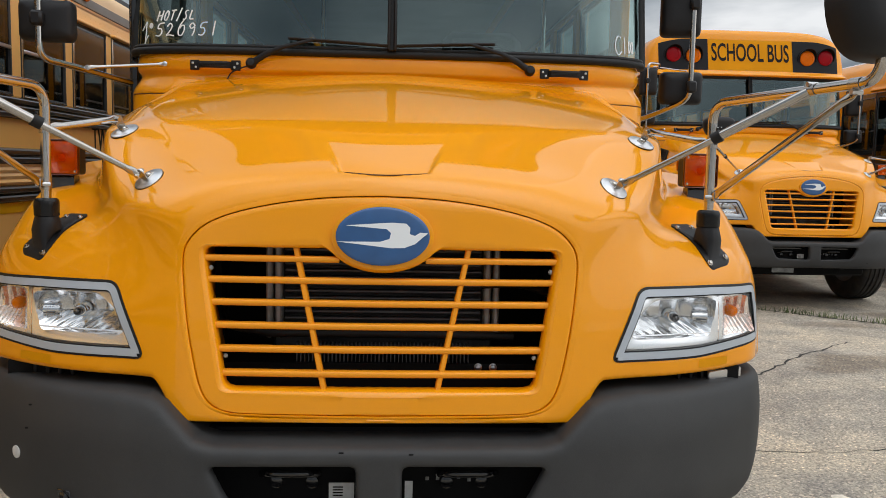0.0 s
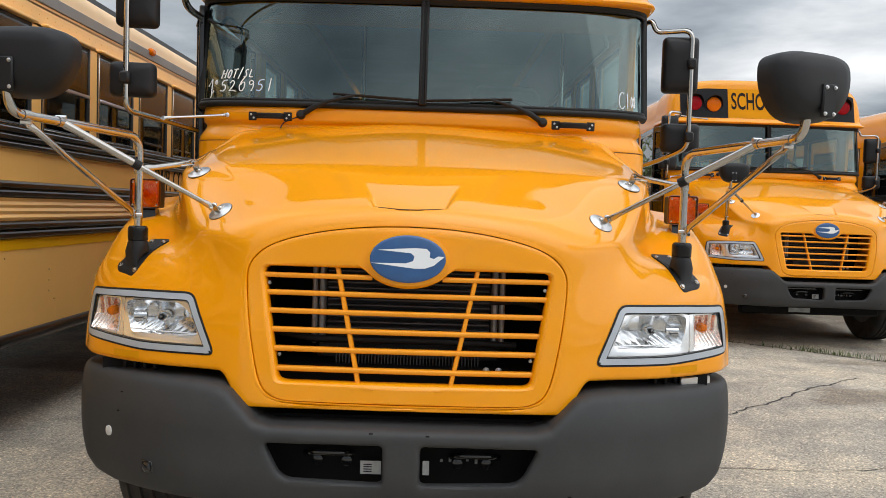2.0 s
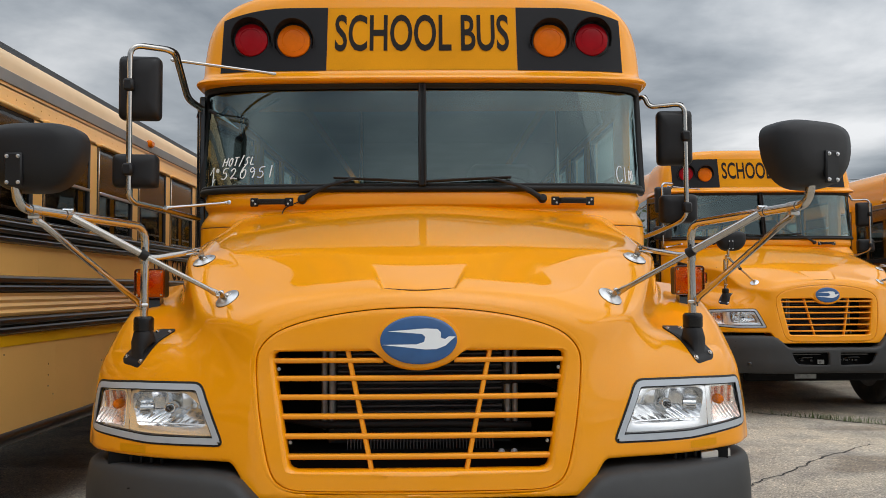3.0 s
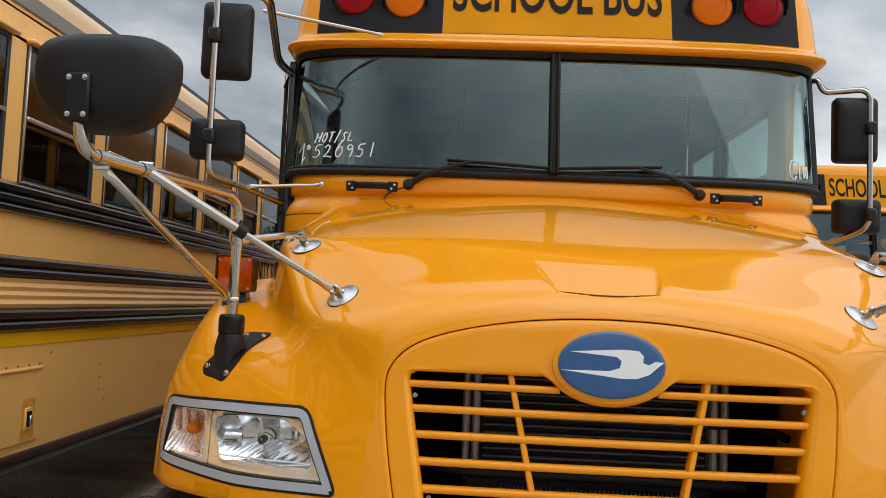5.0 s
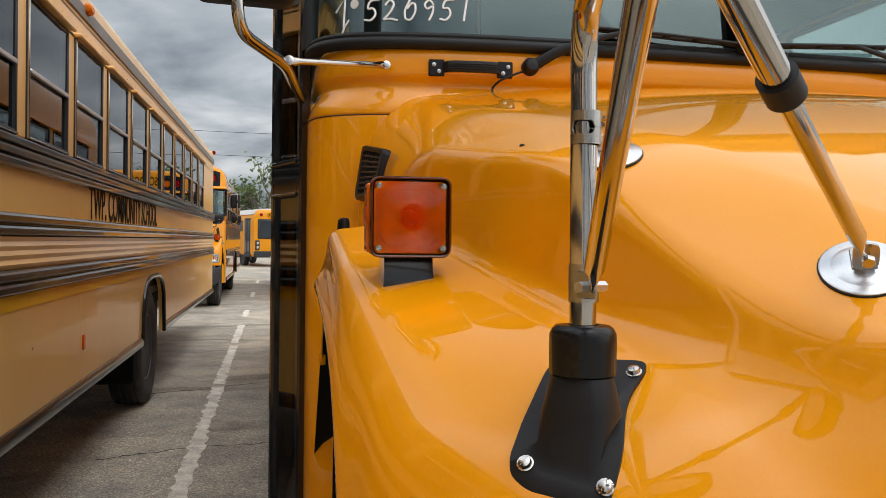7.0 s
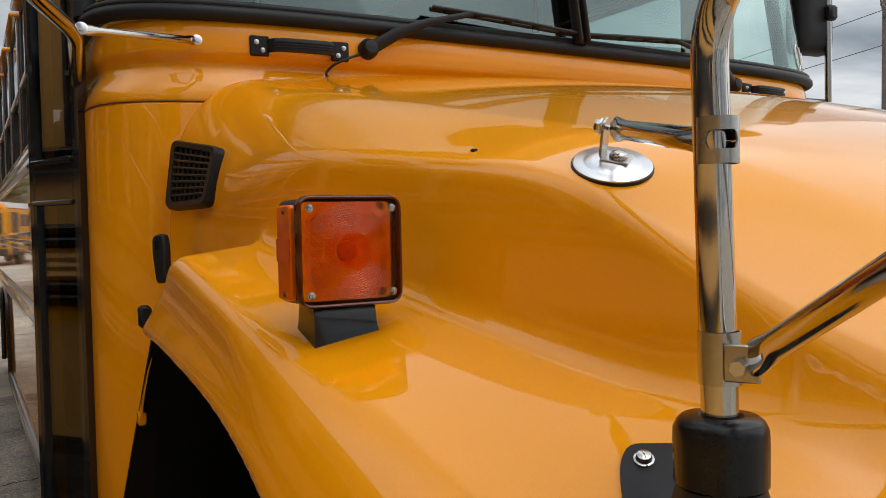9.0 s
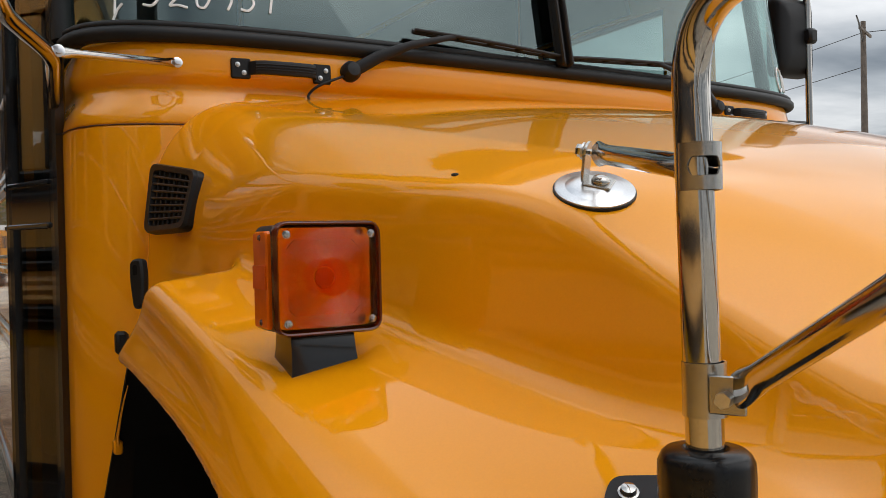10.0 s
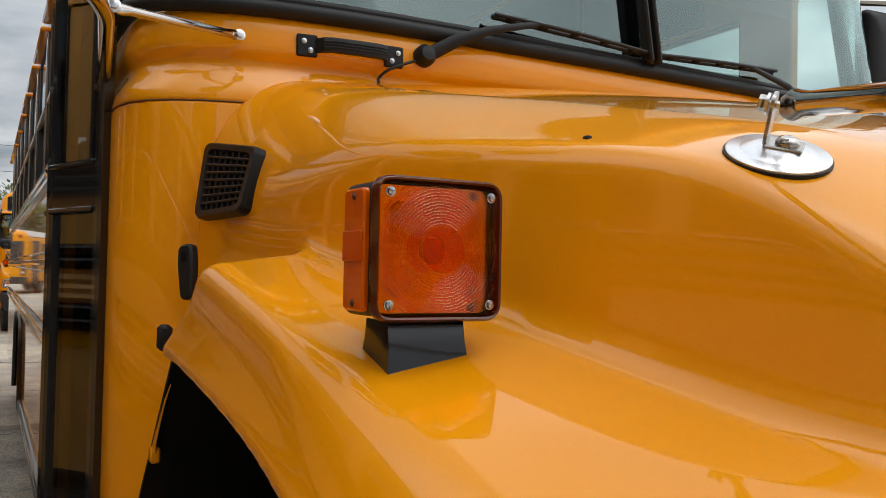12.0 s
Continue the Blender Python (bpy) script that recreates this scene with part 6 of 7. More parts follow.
    part("mirror_glass", Shape().add([m @ Vector((0.125 * math.cos(a), 0.028 - 0.03 + 0.07 * math.sin(a), -0.052)) for a in np.linspace(0, 2 * math.pi, 33)[:-1]], [tuple(range(32))]), MIRROR_SILVER, cm)
    sh = Shape().box((0, 0, 0), (0.052, 0.098, 0.012), 0.004)
    mm = m @ Matrix.Translation((s * 0.022, -0.045, 0.057)) @ Matrix.Rotation(radians(5), 4, "X")
    sh.v = [tuple(mm @ Vector(v)) for v in sh.v]
    part("shell_plate", sh, BLACK, cm)
    for dx in (-0.017, 0.017):
        for dy in (-0.038, 0.038):
            sh = Shape()
            screw(sh, mm @ Vector((dx, dy, 0.006)), back, 0.0048)
            part("plate_screw", sh, SATIN, cm)
    return cm


for s in (-1, 1):
    cross_mirror(s)


# rear-view mirrors beside the cab
def mirror_box(parent, name, c, w, h, facing, d=0.075):
    m = frame_at(c, facing)
    face = rounded([(-w / 2, -h / 2), (w / 2, -h / 2), (w / 2, h / 2), (-w / 2, h / 2)], 0.03, 5)
    rg = []
    for q, dd in ((0.92, -d * 0.5), (1.0, -d * 0.45), (1.0, 0.0), (0.93, d * 0.3), (0.78, d * 0.48), (0.4, d * 0.52), (0.02, d * 0.52)):
        rg.append([m @ Vector((x * q, y * q, dd)) for x, y in face])
    return part(name, Shape().ring_loft(rg), BLACK, parent, "black plastic mirror housing", sharp=60)


def side_mirror(s, body_y, tall, small, px, py, z_top, z_low, up_end, low_mid, low_end, brace=None):
    sm = empty("side_mirror")
    sm.parent = bus
    mirror_box(sm, "tall_mirror", tall, 0.20, 0.315, (-s * 0.1, -1, 0))
    mirror_box(sm, "small_mirror", small, 0.215, 0.165, (-s * 0.1, -1, 0))
    path = bend([up_end, (up_end[0] + s * 0.05, up_end[1] - 0.10, up_end[2] + 0.03), (px + s * -0.18, py + 0.1, z_top - 0.0), (px, py, z_top), (px, py, z_low), low_mid, low_end], 0.06, 8)
    part("mirror_arm", Shape().tube(path, 0.0135, 14), CHROME, sm, "bent steel tube")
    part("arm_cable", Shape().tube(bend([(p.x + 0.012, p.y + 0.012, p.z + 0.014) for p in path[:24]], 0.01), 0.005, 6), RUBBER, sm)
    for z in (tall[2], small[2]):
        sh = Shape().box((px, py - 0.012, z), (0.05, 0.04, 0.06), 0.01)
        part("mirror_clamp", sh, BLACK, sm)
    if brace:
        for a, b in brace:
            rod(sm, a, b, 0.008)
    return sm


side_mirror(-1, 1.6, (-1.385, 1.235, 2.462), (-1.400, 1.225, 2.050), -1.415, 1.180, 2.662, 1.895, (-1.235, 1.78, 2.475), (-1.316, 1.400, 1.876), (-1.268, 1.850, 1.868),
            brace=[((-1.29, 1.40, 2.650), (-0.795, 1.645, 2.640)), ((-1.308, 1.410, 1.886), (-1.042, 1.640, 1.938))])
for k in (0, 1):
    part("brace_bolt", Shape().lathe([(0.0115, 0), (0.0115, 0.003), (0.007, 0.0045), (0.007, 0.010), (0.001, 0.011)], ((-1.044, 1.636, 1.938), (-1.306, 1.402, 1.886))[k], (0, -1, 0.1), 16), SATIN, bus)
side_mirror(1, 1.9, (1.455, 1.90, 2.330), (1.480, 1.93, 1.920), 1.505, 1.86, 2.52, 1.86, (1.245, 2.05, 2.56), (1.365, 2.01, 1.785), (1.245, 2.15, 1.74))


# ---- neighbouring buses ----
STRIPE_YELLOW = paint("bright_yellow_stripe_film", (0.96, 0.50, 0.006), rough=0.4, spec=0.3, coat=0.25, vary=0.06, scale=2.0, fine=0.03)


def flank_bus(x, y0, y1, side, wheel_ys, first_window, n_windows, label, text=None):
    """An older bus whose side faces the camera; x is the centre plane; it points to -y."""
    b = tagged(empty("school_bus"), label, "bus", "parked school buses")
    for s in (-1, 1):
        xs = x + s * side
        wins = [(first_window + 0.842 * i, 0.705) for i in range(n_windows)]
        bus_side(b, xs, s, y0, y1, 0.57, FADED, wins, wheel_ys, z0=1.905, z1=2.53, top=2.66)
        rail(b, "window_rail", xs, s, 1.745, 1.882, y0, y1, BLACK_RAIL, 3, 0.03)
        rail(b, "rub_rail", xs, s, 1.458, 1.560, y0, y1, BLACK_RAIL, 2, 0.028)
        rail(b, "ribbed_panel", xs, s, 1.322, 1.456, y0, y1, FADED, 3, 0.018, True)
        rail(b, "rub_rail", xs, s, 1.212, 1.320, y0, y1, BLACK_RAIL, 2, 0.028)
        part("tape_stripe", Shape().box((xs + s * 0.002, (y0 + y1) / 2, 1.178), (0.006, y1 - y0 - 0.02, 0.062)), STRIPE_YELLOW, b, "yellow reflective stripe")
        rail(b, "skirt_rail", xs, s, 0.572, 0.652, y0, wheel_ys - 0.66, BLACK_RAIL, 1, 0.022)
        rail(b, "skirt_rail", xs, s, 0.572, 0.652, wheel_ys + 0.66, y1, BLACK_RAIL, 1, 0.022)
        wheel(b, xs - s * 0.17, wheel_ys, 0.5, 0.28, s)
        wheel(b, xs - s * 0.17, y0 + 1.1, 0.5, 0.28, s)
    part("roof", Shape().ring_loft([[(x + p[0], y, p[2]) for p in roof_ring(0, half=side, low=2.72, high=0.28)] for y in (y0, (y0 + y1) / 2, y1)], closed=False), ROOF_CREAM, b, "pale faded roof", sharp=60)
    for s in (-1, 1):
        part("roof_band", Shape().box((x + s * (side + 0.004), (y0 + y1) / 2, 2.715), (0.016, y1 - y0, 0.075), 0.004), GREY_BAND, b, "dull grey band along the roof edge")
        part("cove_panel", Shape().box((x + s * (side - 0.02), (y0 + y1) / 2, 2.70), (0.04, y1 - y0, 0.10)), FADED, b)
    for y in (y0, y1):
        part("end_wall", Shape().box((x, y, 1.75), (side * 2 - 0.02, 0.05, 2.3), 0.02), FADED, b)
    inside(b, x - side, x + side, y0, y1, rows=12)
    part("chassis", Shape().box((x, (y0 + y1) / 2, 0.62), (0.9, y1 - y0 - 0.6, 0.3), 0.03), DARK, b)
    return b


left_bus = flank_bus(-3.64, -2.2, 13.3, 1.22, 7.0, -1.424, 16, "faded tan-yellow school bus with black rub rails, windows half open")
XL = -2.42
t = letters("side_lettering", "TWP. COMMUNITY SCHOOL", 0.29, Matrix.Translation((XL + 0.003, 5.80, 1.655)) @ Matrix.Rotation(radians(90), 4, "Z") @ Matrix.Rotation(radians(90), 4, "X"), LETTER, left_bus, stretch=0.70, thick=0.001, weight=0.004)
t["label"] = "worn black lettering, TWP. COMMUNITY SCHOOL"
# service hatch with its latch, marker lamps
LATCH_YELLOW = paint("worn_latch_yellow", (0.78, 0.37, 0.05), rough=0.4, vary=0.2, scale=20)
hatch = empty("service_hatch")
hatch.parent = left_bus
part("hatch_panel", Shape().box((XL + 0.004, 1.58, 0.86), (0.012, 0.66, 0.34), 0.004), FADED, hatch)
for k in range(7):
    part("hinge_rivet", Shape().lathe([(0.006, 0), (0.006, 0.002), (0.001, 0.004)], (XL + 0.010, 1.31 + k * 0.095, 1.052), (1, 0, 0), 8), CHROME, hatch)
part("hatch_hinge", Shape().tube([(XL + 0.012, 1.28, 1.035), (XL + 0.012, 1.90, 1.035)], 0.009, 8), FADED, hatch)
part("paint_patch", Shape().box((XL + 0.0105, 1.805, 0.80), (0.003, 0.115, 0.195), 0.001), LATCH_YELLOW, hatch, "square of older yellow paint")
part("latch_plate", Shape().box((XL + 0.013, 1.805, 0.80), (0.010, 0.062, 0.105), 0.004), FADED, hatch, "faded latch plate")
part("latch_cup", Shape().box((XL + 0.019, 1.805, 0.80), (0.004, 0.038, 0.072), 0.001), DARK, hatch)
part("latch_key", Shape().box((XL + 0.022, 1.815, 0.79), (0.012, 0.02, 0.05), 0.004), SATIN, hatch)
part("side_marker", Shape().box((XL + 0.02, 4.35, 2.745), (0.05, 0.09, 0.055), 0.014), AMBER_LAMP, left_bus, "amber side marker lamp")
part("rear_marker", Shape().box((XL + 0.02, 13.15, 2.86), (0.05, 0.09, 0.055), 0.014), RED_LAMP, left_bus, "red side marker lamp")
part("side_reflector", Shape().box((XL + 0.004, 4.37, 0.862), (0.012, 0.05, 0.085), 0.004), AMBER, left_bus, "small amber reflector")
for yy, zz in ((2.55, 1.0), (2.55, 0.93), (2.55, 0.86), (2.62, 0.80), (3.4, 0.95), (3.42, 0.62), (2.0, 1.10)):
    part("rivet", Shape().lathe([(0.006, 0), (0.006, 0.002), (0.001, 0.003)], (XL, yy, zz), (1, 0, 0), 8), CHROME, left_bus)

base = part("rivet", Shape().lathe([(0.0055, 0), (0.0055, 0.0015), (0.001, 0.003)], (0, 0, 0), (1, 0, 0), 8), FADED, left_bus)
base.matrix_local = Matrix.Translation((XL, 0.3, 2.605))
for i in range(1, 70):
    again(base, Matrix.Translation((XL, 0.3 + 0.105 * i, 2.605)))
for yy in (-0.9, 0.75, 2.4, 4.05, 5.7):
    for k in range(5):
        again(base, Matrix.Translation((XL, yy, 1.585 + k * 0.035)))
    for k in range(12):
        again(base, Matrix.Translation((XL, yy + 0.25, 0.68 + k * 0.04)))

right_bus = copy_thing(bus, pose(4.29, 5.95, 0.08, 0, 0, 0))
right_bus["label"] = "glossy yellow conventional school bus parked further back on the lot"
behind_left = copy_thing(bus, pose(-3.80, 17.0, 0, 0, 0, 0.6))
behind_left["label"] = "yellow school bus parked nose-on behind the faded bus"
behind_own = copy_thing(bus, pose(0.02, 19.3, 0, 0, 0, 0.3))
behind_own["label"] = "yellow school bus parked directly behind the badge-fronted one"
right_two = copy_thing(bus, pose(7.9, 6.6, 0.08, 0, 0, 0))
right_two["label"] = "yellow school bus, farther along the second row"


# ---- ground ----
def asphalt():
    m = bpy.data.materials.new("worn_asphalt")
    m.use_nodes = True
    n, l = m.node_tree.nodes, m.node_tree.links
    b = n["Principled BSDF"]
    tc = n.new("ShaderNodeTexCoord")

    def noise_of(scale, detail=4.0, rough=0.6):
        k = n.new("ShaderNodeTexNoise")
        k.inputs["Scale"].default_value, k.inputs["Detail"].default_value, k.inputs["Roughness"].default_value = scale, detail, rough
        l.new(tc.outputs["Object"], k.inputs["Vector"])
        return k.outputs["Fac"]

    def ramp_of(fac, stops):
        r = n.new("ShaderNodeValToRGB")
        r.color_ramp.elements[0].position, r.color_ramp.elements[0].color = stops[0][0], (*stops[0][1], 1)
        r.color_ramp.elements[1].position, r.color_ramp.elements[1].color = stops[-1][0], (*stops[-1][1], 1)
        for p, c in stops[1:-1]:
            r.color_ramp.elements.new(p).color = (*c, 1)
        l.new(fac, r.inputs["Fac"])
        return r.outputs["Color"]

    def mixed(mode, fac, a, c):
        x = n.new("ShaderNodeMix")
        x.data_type, x.blend_type = "RGBA", mode
        x.inputs["Factor"].default_value = fac
        l.new(a, x.inputs[6])
        l.new(c, x.inputs[7])
        return x.outputs[2]
    stone = ramp_of(noise_of(70, 4, 0.8), [(0.28, (0.25, 0.228, 0.198)), (0.45, (0.41, 0.372, 0.318)), (0.58, (0.53, 0.480, 0.406)), (0.74, (0.74, 0.69, 0.60))])
    stain = ramp_of(noise_of(0.45, 7, 0.62), [(0.34, (0.80, 0.80, 0.81)), (0.50, (1, 1, 1)), (0.68, (1.35, 1.30, 1.2))])
    c = mixed("MULTIPLY", 1.0, stone, stain)
    patch = ramp_of(noise_of(2.6, 5, 0.6), [(0.35, (0.78, 0.78, 0.79)), (0.6, (1.12, 1.10, 1.06))])
    c = mixed("MULTIPLY", 1.0, c, patch)
    vo = n.new("ShaderNodeTexVoronoi")
    vo.inputs["Scale"].default_value = 95
    l.new(tc.outputs["Object"], vo.inputs["Vector"])
    bw = n.new("ShaderNodeRGBToBW")
    l.new(vo.outputs["Color"], bw.inputs[0])
    c = mixed("MULTIPLY", 1.0, c, ramp_of(bw.outputs[0], [(0.12, (0.55, 0.55, 0.56)), (0.5, (0.95, 0.95, 0.94)), (0.78, (1.15, 1.13, 1.08)), (0.92, (1.7, 1.66, 1.58))]))
    # long dark seepage streaks
    mp = n.new("ShaderNodeMapping")
    mp.inputs["Scale"].default_value = (0.55, 1.6, 1.0)
    mp.inputs["Rotation"].default_value = (0, 0, 0.35)
    l.new(tc.outputs["Object"], mp.inputs["Vector"])
    wet = n.new("ShaderNodeTexNoise")
    wet.inputs["Scale"].default_value, wet.inputs["Detail"].default_value, wet.inputs["Distortion"].default_value = 0.9, 6.0, 0.5
    l.new(mp.outputs[0], wet.inputs["Vector"])
    c = mixed("MULTIPLY", 1.0, c, ramp_of(wet.outputs["Fac"], [(0.33, (0.62, 0.58, 0.54)), (0.40, (0.94, 0.93, 0.92)), (0.46, (1, 1, 1)), (0.7, (1.05, 1.02, 0.97))]))
    l.new(c, b.inputs["Base Color"])
    b.inputs["Roughness"].default_value = 0.82
    bp = n.new("ShaderNodeBump")
    bp.inputs["Strength"].default_value, bp.inputs["Distance"].default_value = 0.55, 0.012
    l.new(noise_of(70, 4, 0.8), bp.inputs["Height"])
    l.new(bp.outputs[0], b.inputs["Normal"])
    return m


ASPHALT = asphalt()
sh = Shape()
gx = [-400, -60, -20, -8, 1.6, 3.1, 20, 60, 400]
sh.add([(x, y + 20, 0.08 * min(max(x - 1.6, 0) / 1.5, 1)) for y in gx for x in gx], [(j * 9 + i, j * 9 + i + 1, (j + 1) * 9 + i + 1, (j + 1) * 9 + i) for j in range(8) for i in range(8)])
tagged(part("ground", sh, ASPHALT), "worn grey asphalt lot with stains and cracks", "ground", kind="structure")


# ---- marks on the ground ----
LINE_PAINT = paint("worn_white_line_paint", (0.85, 0.79, 0.68), rough=0.8, vary=0.15, scale=5, fine=0.15, fine_scale=60, dirt=(0.36, 0.32, 0.27), overlay_amount=0.7, overlay_scale=7)
CRACK = paint("dark_crack_fill", (0.035, 0.033, 0.03), rough=0.9, vary=0.3)
rng = random.Random(4)


def ground_z(x):
    return 0.08 * min(max(x - 1.6, 0) / 1.5, 1)


def stripe(name, pts, w, material, z, label, category, ragged=0.3):
    """A flat ragged strip along a path on the ground."""
    a, b = [], []
    for i, (x, y) in enumerate(pts):
        x0, y0 = pts[max(i - 1, 0)]
        x1, y1 = pts[min(i + 1, len(pts) - 1)]
        d = Vector((x1 - x0, y1 - y0)).normalized()
        n = Vector((-d.y, d.x))
        l, r = w * (0.5 + rng.uniform(-ragged, ragged) * 0.5), w * (0.5 + rng.uniform(-ragged, ragged) * 0.5)
        a.append((x + n.x * l, y + n.y * l, ground_z(x) + z))
        b.append((x - n.x * r, y - n.y * r, ground_z(x) + z))
    return tagged(part(name, Shape().ring_loft([a, b], closed=False), material), label, category, kind="structure")


for y0, y1 in ((3.0, 7.72), (7.86, 10.9), (11.2, 13.6), (15.2, 16.6), (20.5, 22.5), (27, 29.5)):
    n = max(4, int((y1 - y0) / 0.06))
    stripe("parking_line", [(-1.885 - 0.009 * (y0 + (y1 - y0) * i / n - 5), y0 + (y1 - y0) * i / n) for i in range(n + 1)], 0.105, LINE_PAINT, 0.004, "worn off-white parking bay line on asphalt", "line", 0.35)
stripe("parking_line", [(2.075 + 0.0015 * i, 1.27 - 0.02 * i) for i in range(24)], 0.085, LINE_PAINT, 0.004, "short worn white line fragment on asphalt", "line", 0.5)


def wander(a, b, n, amp):
    out, off = [], 0.0
    for i in range(n + 1):
        t = i / n
        off = off * 0.85 + rng.uniform(-amp, amp)
        d = Vector((b[0] - a[0], b[1] - a[1])).normalized()
        out.append((a[0] + (b[0] - a[0]) * t - d.y * off, a[1] + (b[1] - a[1]) * t + d.x * off))
    return out


for a, b, w in (((-2.6, 7.35), (-0.6, 8.35), 0.022), ((-2.5, 5.1), (-0.5, 5.6), 0.016), ((-2.6, 13.3), (0.0, 14.2), 0.03), ((-2.5, 10.2), (-1.0, 10.9), 0.014), ((2.2, 7.4), (6.8, 3.6), 0.028), ((1.6, 2.6), (3.9, 4.4), 0.015),
                ((-2.2, -0.2), (-1.1, 1.1), 0.005), ((-2.4, 0.4), (-1.5, -0.6), 0.004), ((1.7, 1.9), (5.2, 1.5), 0.006), ((-2.6, 3.6), (-1.2, 3.9), 0.014)):
    stripe("ground_crack", wander(a, b, 60, 0.025), w, CRACK, 0.003, "narrow dark crack in the asphalt", "crack", 0.8)

# dark seepage across the ground in front of the axle
def seep():
    m = bpy.data.materials.new("damp_oily_stain")
    m.use_nodes = True
    n, l = m.node_tree.nodes, m.node_tree.links
    b = n["Principled BSDF"]
    b.inputs["Base Color"].default_value, b.inputs["Roughness"].default_value = (0.07, 0.058, 0.045, 1), 0.55
    tc, no, ra, tr, mx = (n.new("ShaderNode" + k) for k in ("TexCoord", "TexNoise", "MapRange", "BsdfTransparent", "MixShader"))
    no.inputs["Scale"].default_value, no.inputs["Detail"].default_value, no.inputs["Roughness"].default_value = 9.0, 9.0, 0.75
    ra.inputs["From Min"].default_value, ra.inputs["From Max"].default_value, ra.inputs["To Max"].default_value = 0.46, 0.66, 0.34
    l.new(tc.outputs["Object"], no.inputs["Vector"])
    l.new(no.outputs["Fac"], ra.inputs["Value"])
    l.new(ra.outputs[0], mx.inputs["Fac"])
    l.new(tr.outputs[0], mx.inputs[1])
    l.new(b.outputs[0], mx.inputs[2])
    l.new(mx.outputs[0], n["Material Output"].inputs["Surface"])
    return m


SEEP = seep()
for a, b, w in (((-1.17, 0.80), (-0.85, 0.15), 0.13), ((-0.95, 0.26), (-0.2, 0.53), 0.07), ((-0.25, 0.52), (0.72, 1.08), 0.12), ((-0.85, 0.15), (-0.62, -0.5), 0.10)):
    stripe("oil_stain", wander(a, b, 40, 0.012), w, SEEP, 0.0045, "dark damp oil stain on the asphalt", "stain", 0.9)

# weeds along the crack
GRASS = paint("weed_green", (0.085, 0.12, 0.03), rough=0.7, vary=0.3, scale=4)
sh = Shape()
for _ in range(420):
    t = min(max(rng.gauss(0.52, 0.16), 0.1), 0.98)
    if rng.random() < 0.45:
        t = rng.choice((0.42, 0.47, 0.56, 0.60, 0.7)) + rng.gauss(0, 0.012)
    x, y = 2.2 + 4.6 * t + rng.gauss(0, 0.035), 7.4 - 3.8 * t + rng.gauss(0, 0.035)
    h, a = rng.uniform(0.02, 0.085), rng.uniform(0, 6.28)
    dx, dy = math.cos(a), math.sin(a)
    z, w, lean = ground_z(x), 0.004, rng.uniform(0.2, 0.9) * h
    sh.add([(x - dy * w, y + dx * w, z), (x + dy * w, y - dx * w, z), (x + dx * lean * 0.5 + dy * w * 0.6, y + dy * lean * 0.5 - dx * w * 0.6, z + h * 0.65), (x + dx * lean * 0.5 - dy * w * 0.6, y + dy * lean * 0.5 + dx * w * 0.6, z + h * 0.65), (x + dx * lean, y + dy * lean, z + h)], [(0, 1, 2, 3), (3, 2, 4)])
tagged(part("weeds", sh, GRASS, smooth=False), "short green weeds growing out of an asphalt crack", "weeds", kind="stuff")
# scattered grit on the asphalt
GRIT = paint("grey_grit", (0.36, 0.34, 0.30), rough=0.85, vary=0.4, scale=3)
sh = Shape()
for _ in range(2600):
    x, y = rng.uniform(-2.4, 4.5), rng.uniform(-1.5, 5.0)
    r = rng.uniform(0.003, 0.008)
    z = ground_z(x)
    sh.add([(x - r, y, z), (x, y - r, z), (x + r * 0.9, y, z), (x, y + r, z), (x + r * 0.1, y, z + r * 0.9)], [(0, 1, 4), (1, 2, 4), (2, 3, 4), (3, 0, 4)])
tagged(part("grit", sh, GRIT, smooth=False), "pale loose grit scattered on the asphalt", "grit", kind="stuff")

# ---- writing on the windscreen ----
def glass_y(x, z):
    return float(plan_y(x, -0.012)) + 0.02 + 0.100 * (z - 2.0) / 0.6


STROKES = {
    "5": [[(0.95, 1.0), (0.25, 0.96), (0.15, 0.55), (0.6, 0.62), (0.85, 0.3), (0.5, 0.0), (0.02, 0.08)]],
    "2": [[(0.05, 0.72), (0.35, 1.0), (0.72, 0.8), (0.5, 0.4), (0.0, 0.02), (0.45, 0.1), (1.05, 0.0)]],
    "0": [[(0.80, 1.25), (0.42, 0.95), (0.12, 0.45), (0.25, 0.05), (0.65, 0.0), (0.95, 0.4), (0.85, 0.78), (0.55, 0.80), (0.3, 0.55)]],
    "9": [[(0.85, 0.72), (0.5, 1.0), (0.12, 0.75), (0.4, 0.5), (0.85, 0.72), (0.82, 0.3), (0.62, 0.0)]],
    "1": [[(0.55, 1.1), (0.45, 0.0)]],
    "H": [[(0.1, 1.0), (0.0, 0.0)], [(0.0, 0.5), (0.95, 0.58)], [(1.0, 1.05), (0.85, 0.05)]],
    "O": [[(0.5, 1.0), (0.1, 0.65), (0.2, 0.1), (0.65, 0.0), (0.95, 0.45), (0.8, 0.9), (0.5, 1.0)]],
    "T": [[(0.0, 1.0), (1.0, 1.05)], [(0.5, 1.0), (0.42, 0.0)]],
    "/": [[(0.7, 1.25), (0.2, -0.1)]],
    "S": [[(0.9, 0.92), (0.5, 1.0), (0.2, 0.75), (0.75, 0.4), (0.6, 0.05), (0.1, 0.1)]],
    "L": [[(0.2, 1.0), (0.1, 0.05), (0.95, 0.08)]],
}


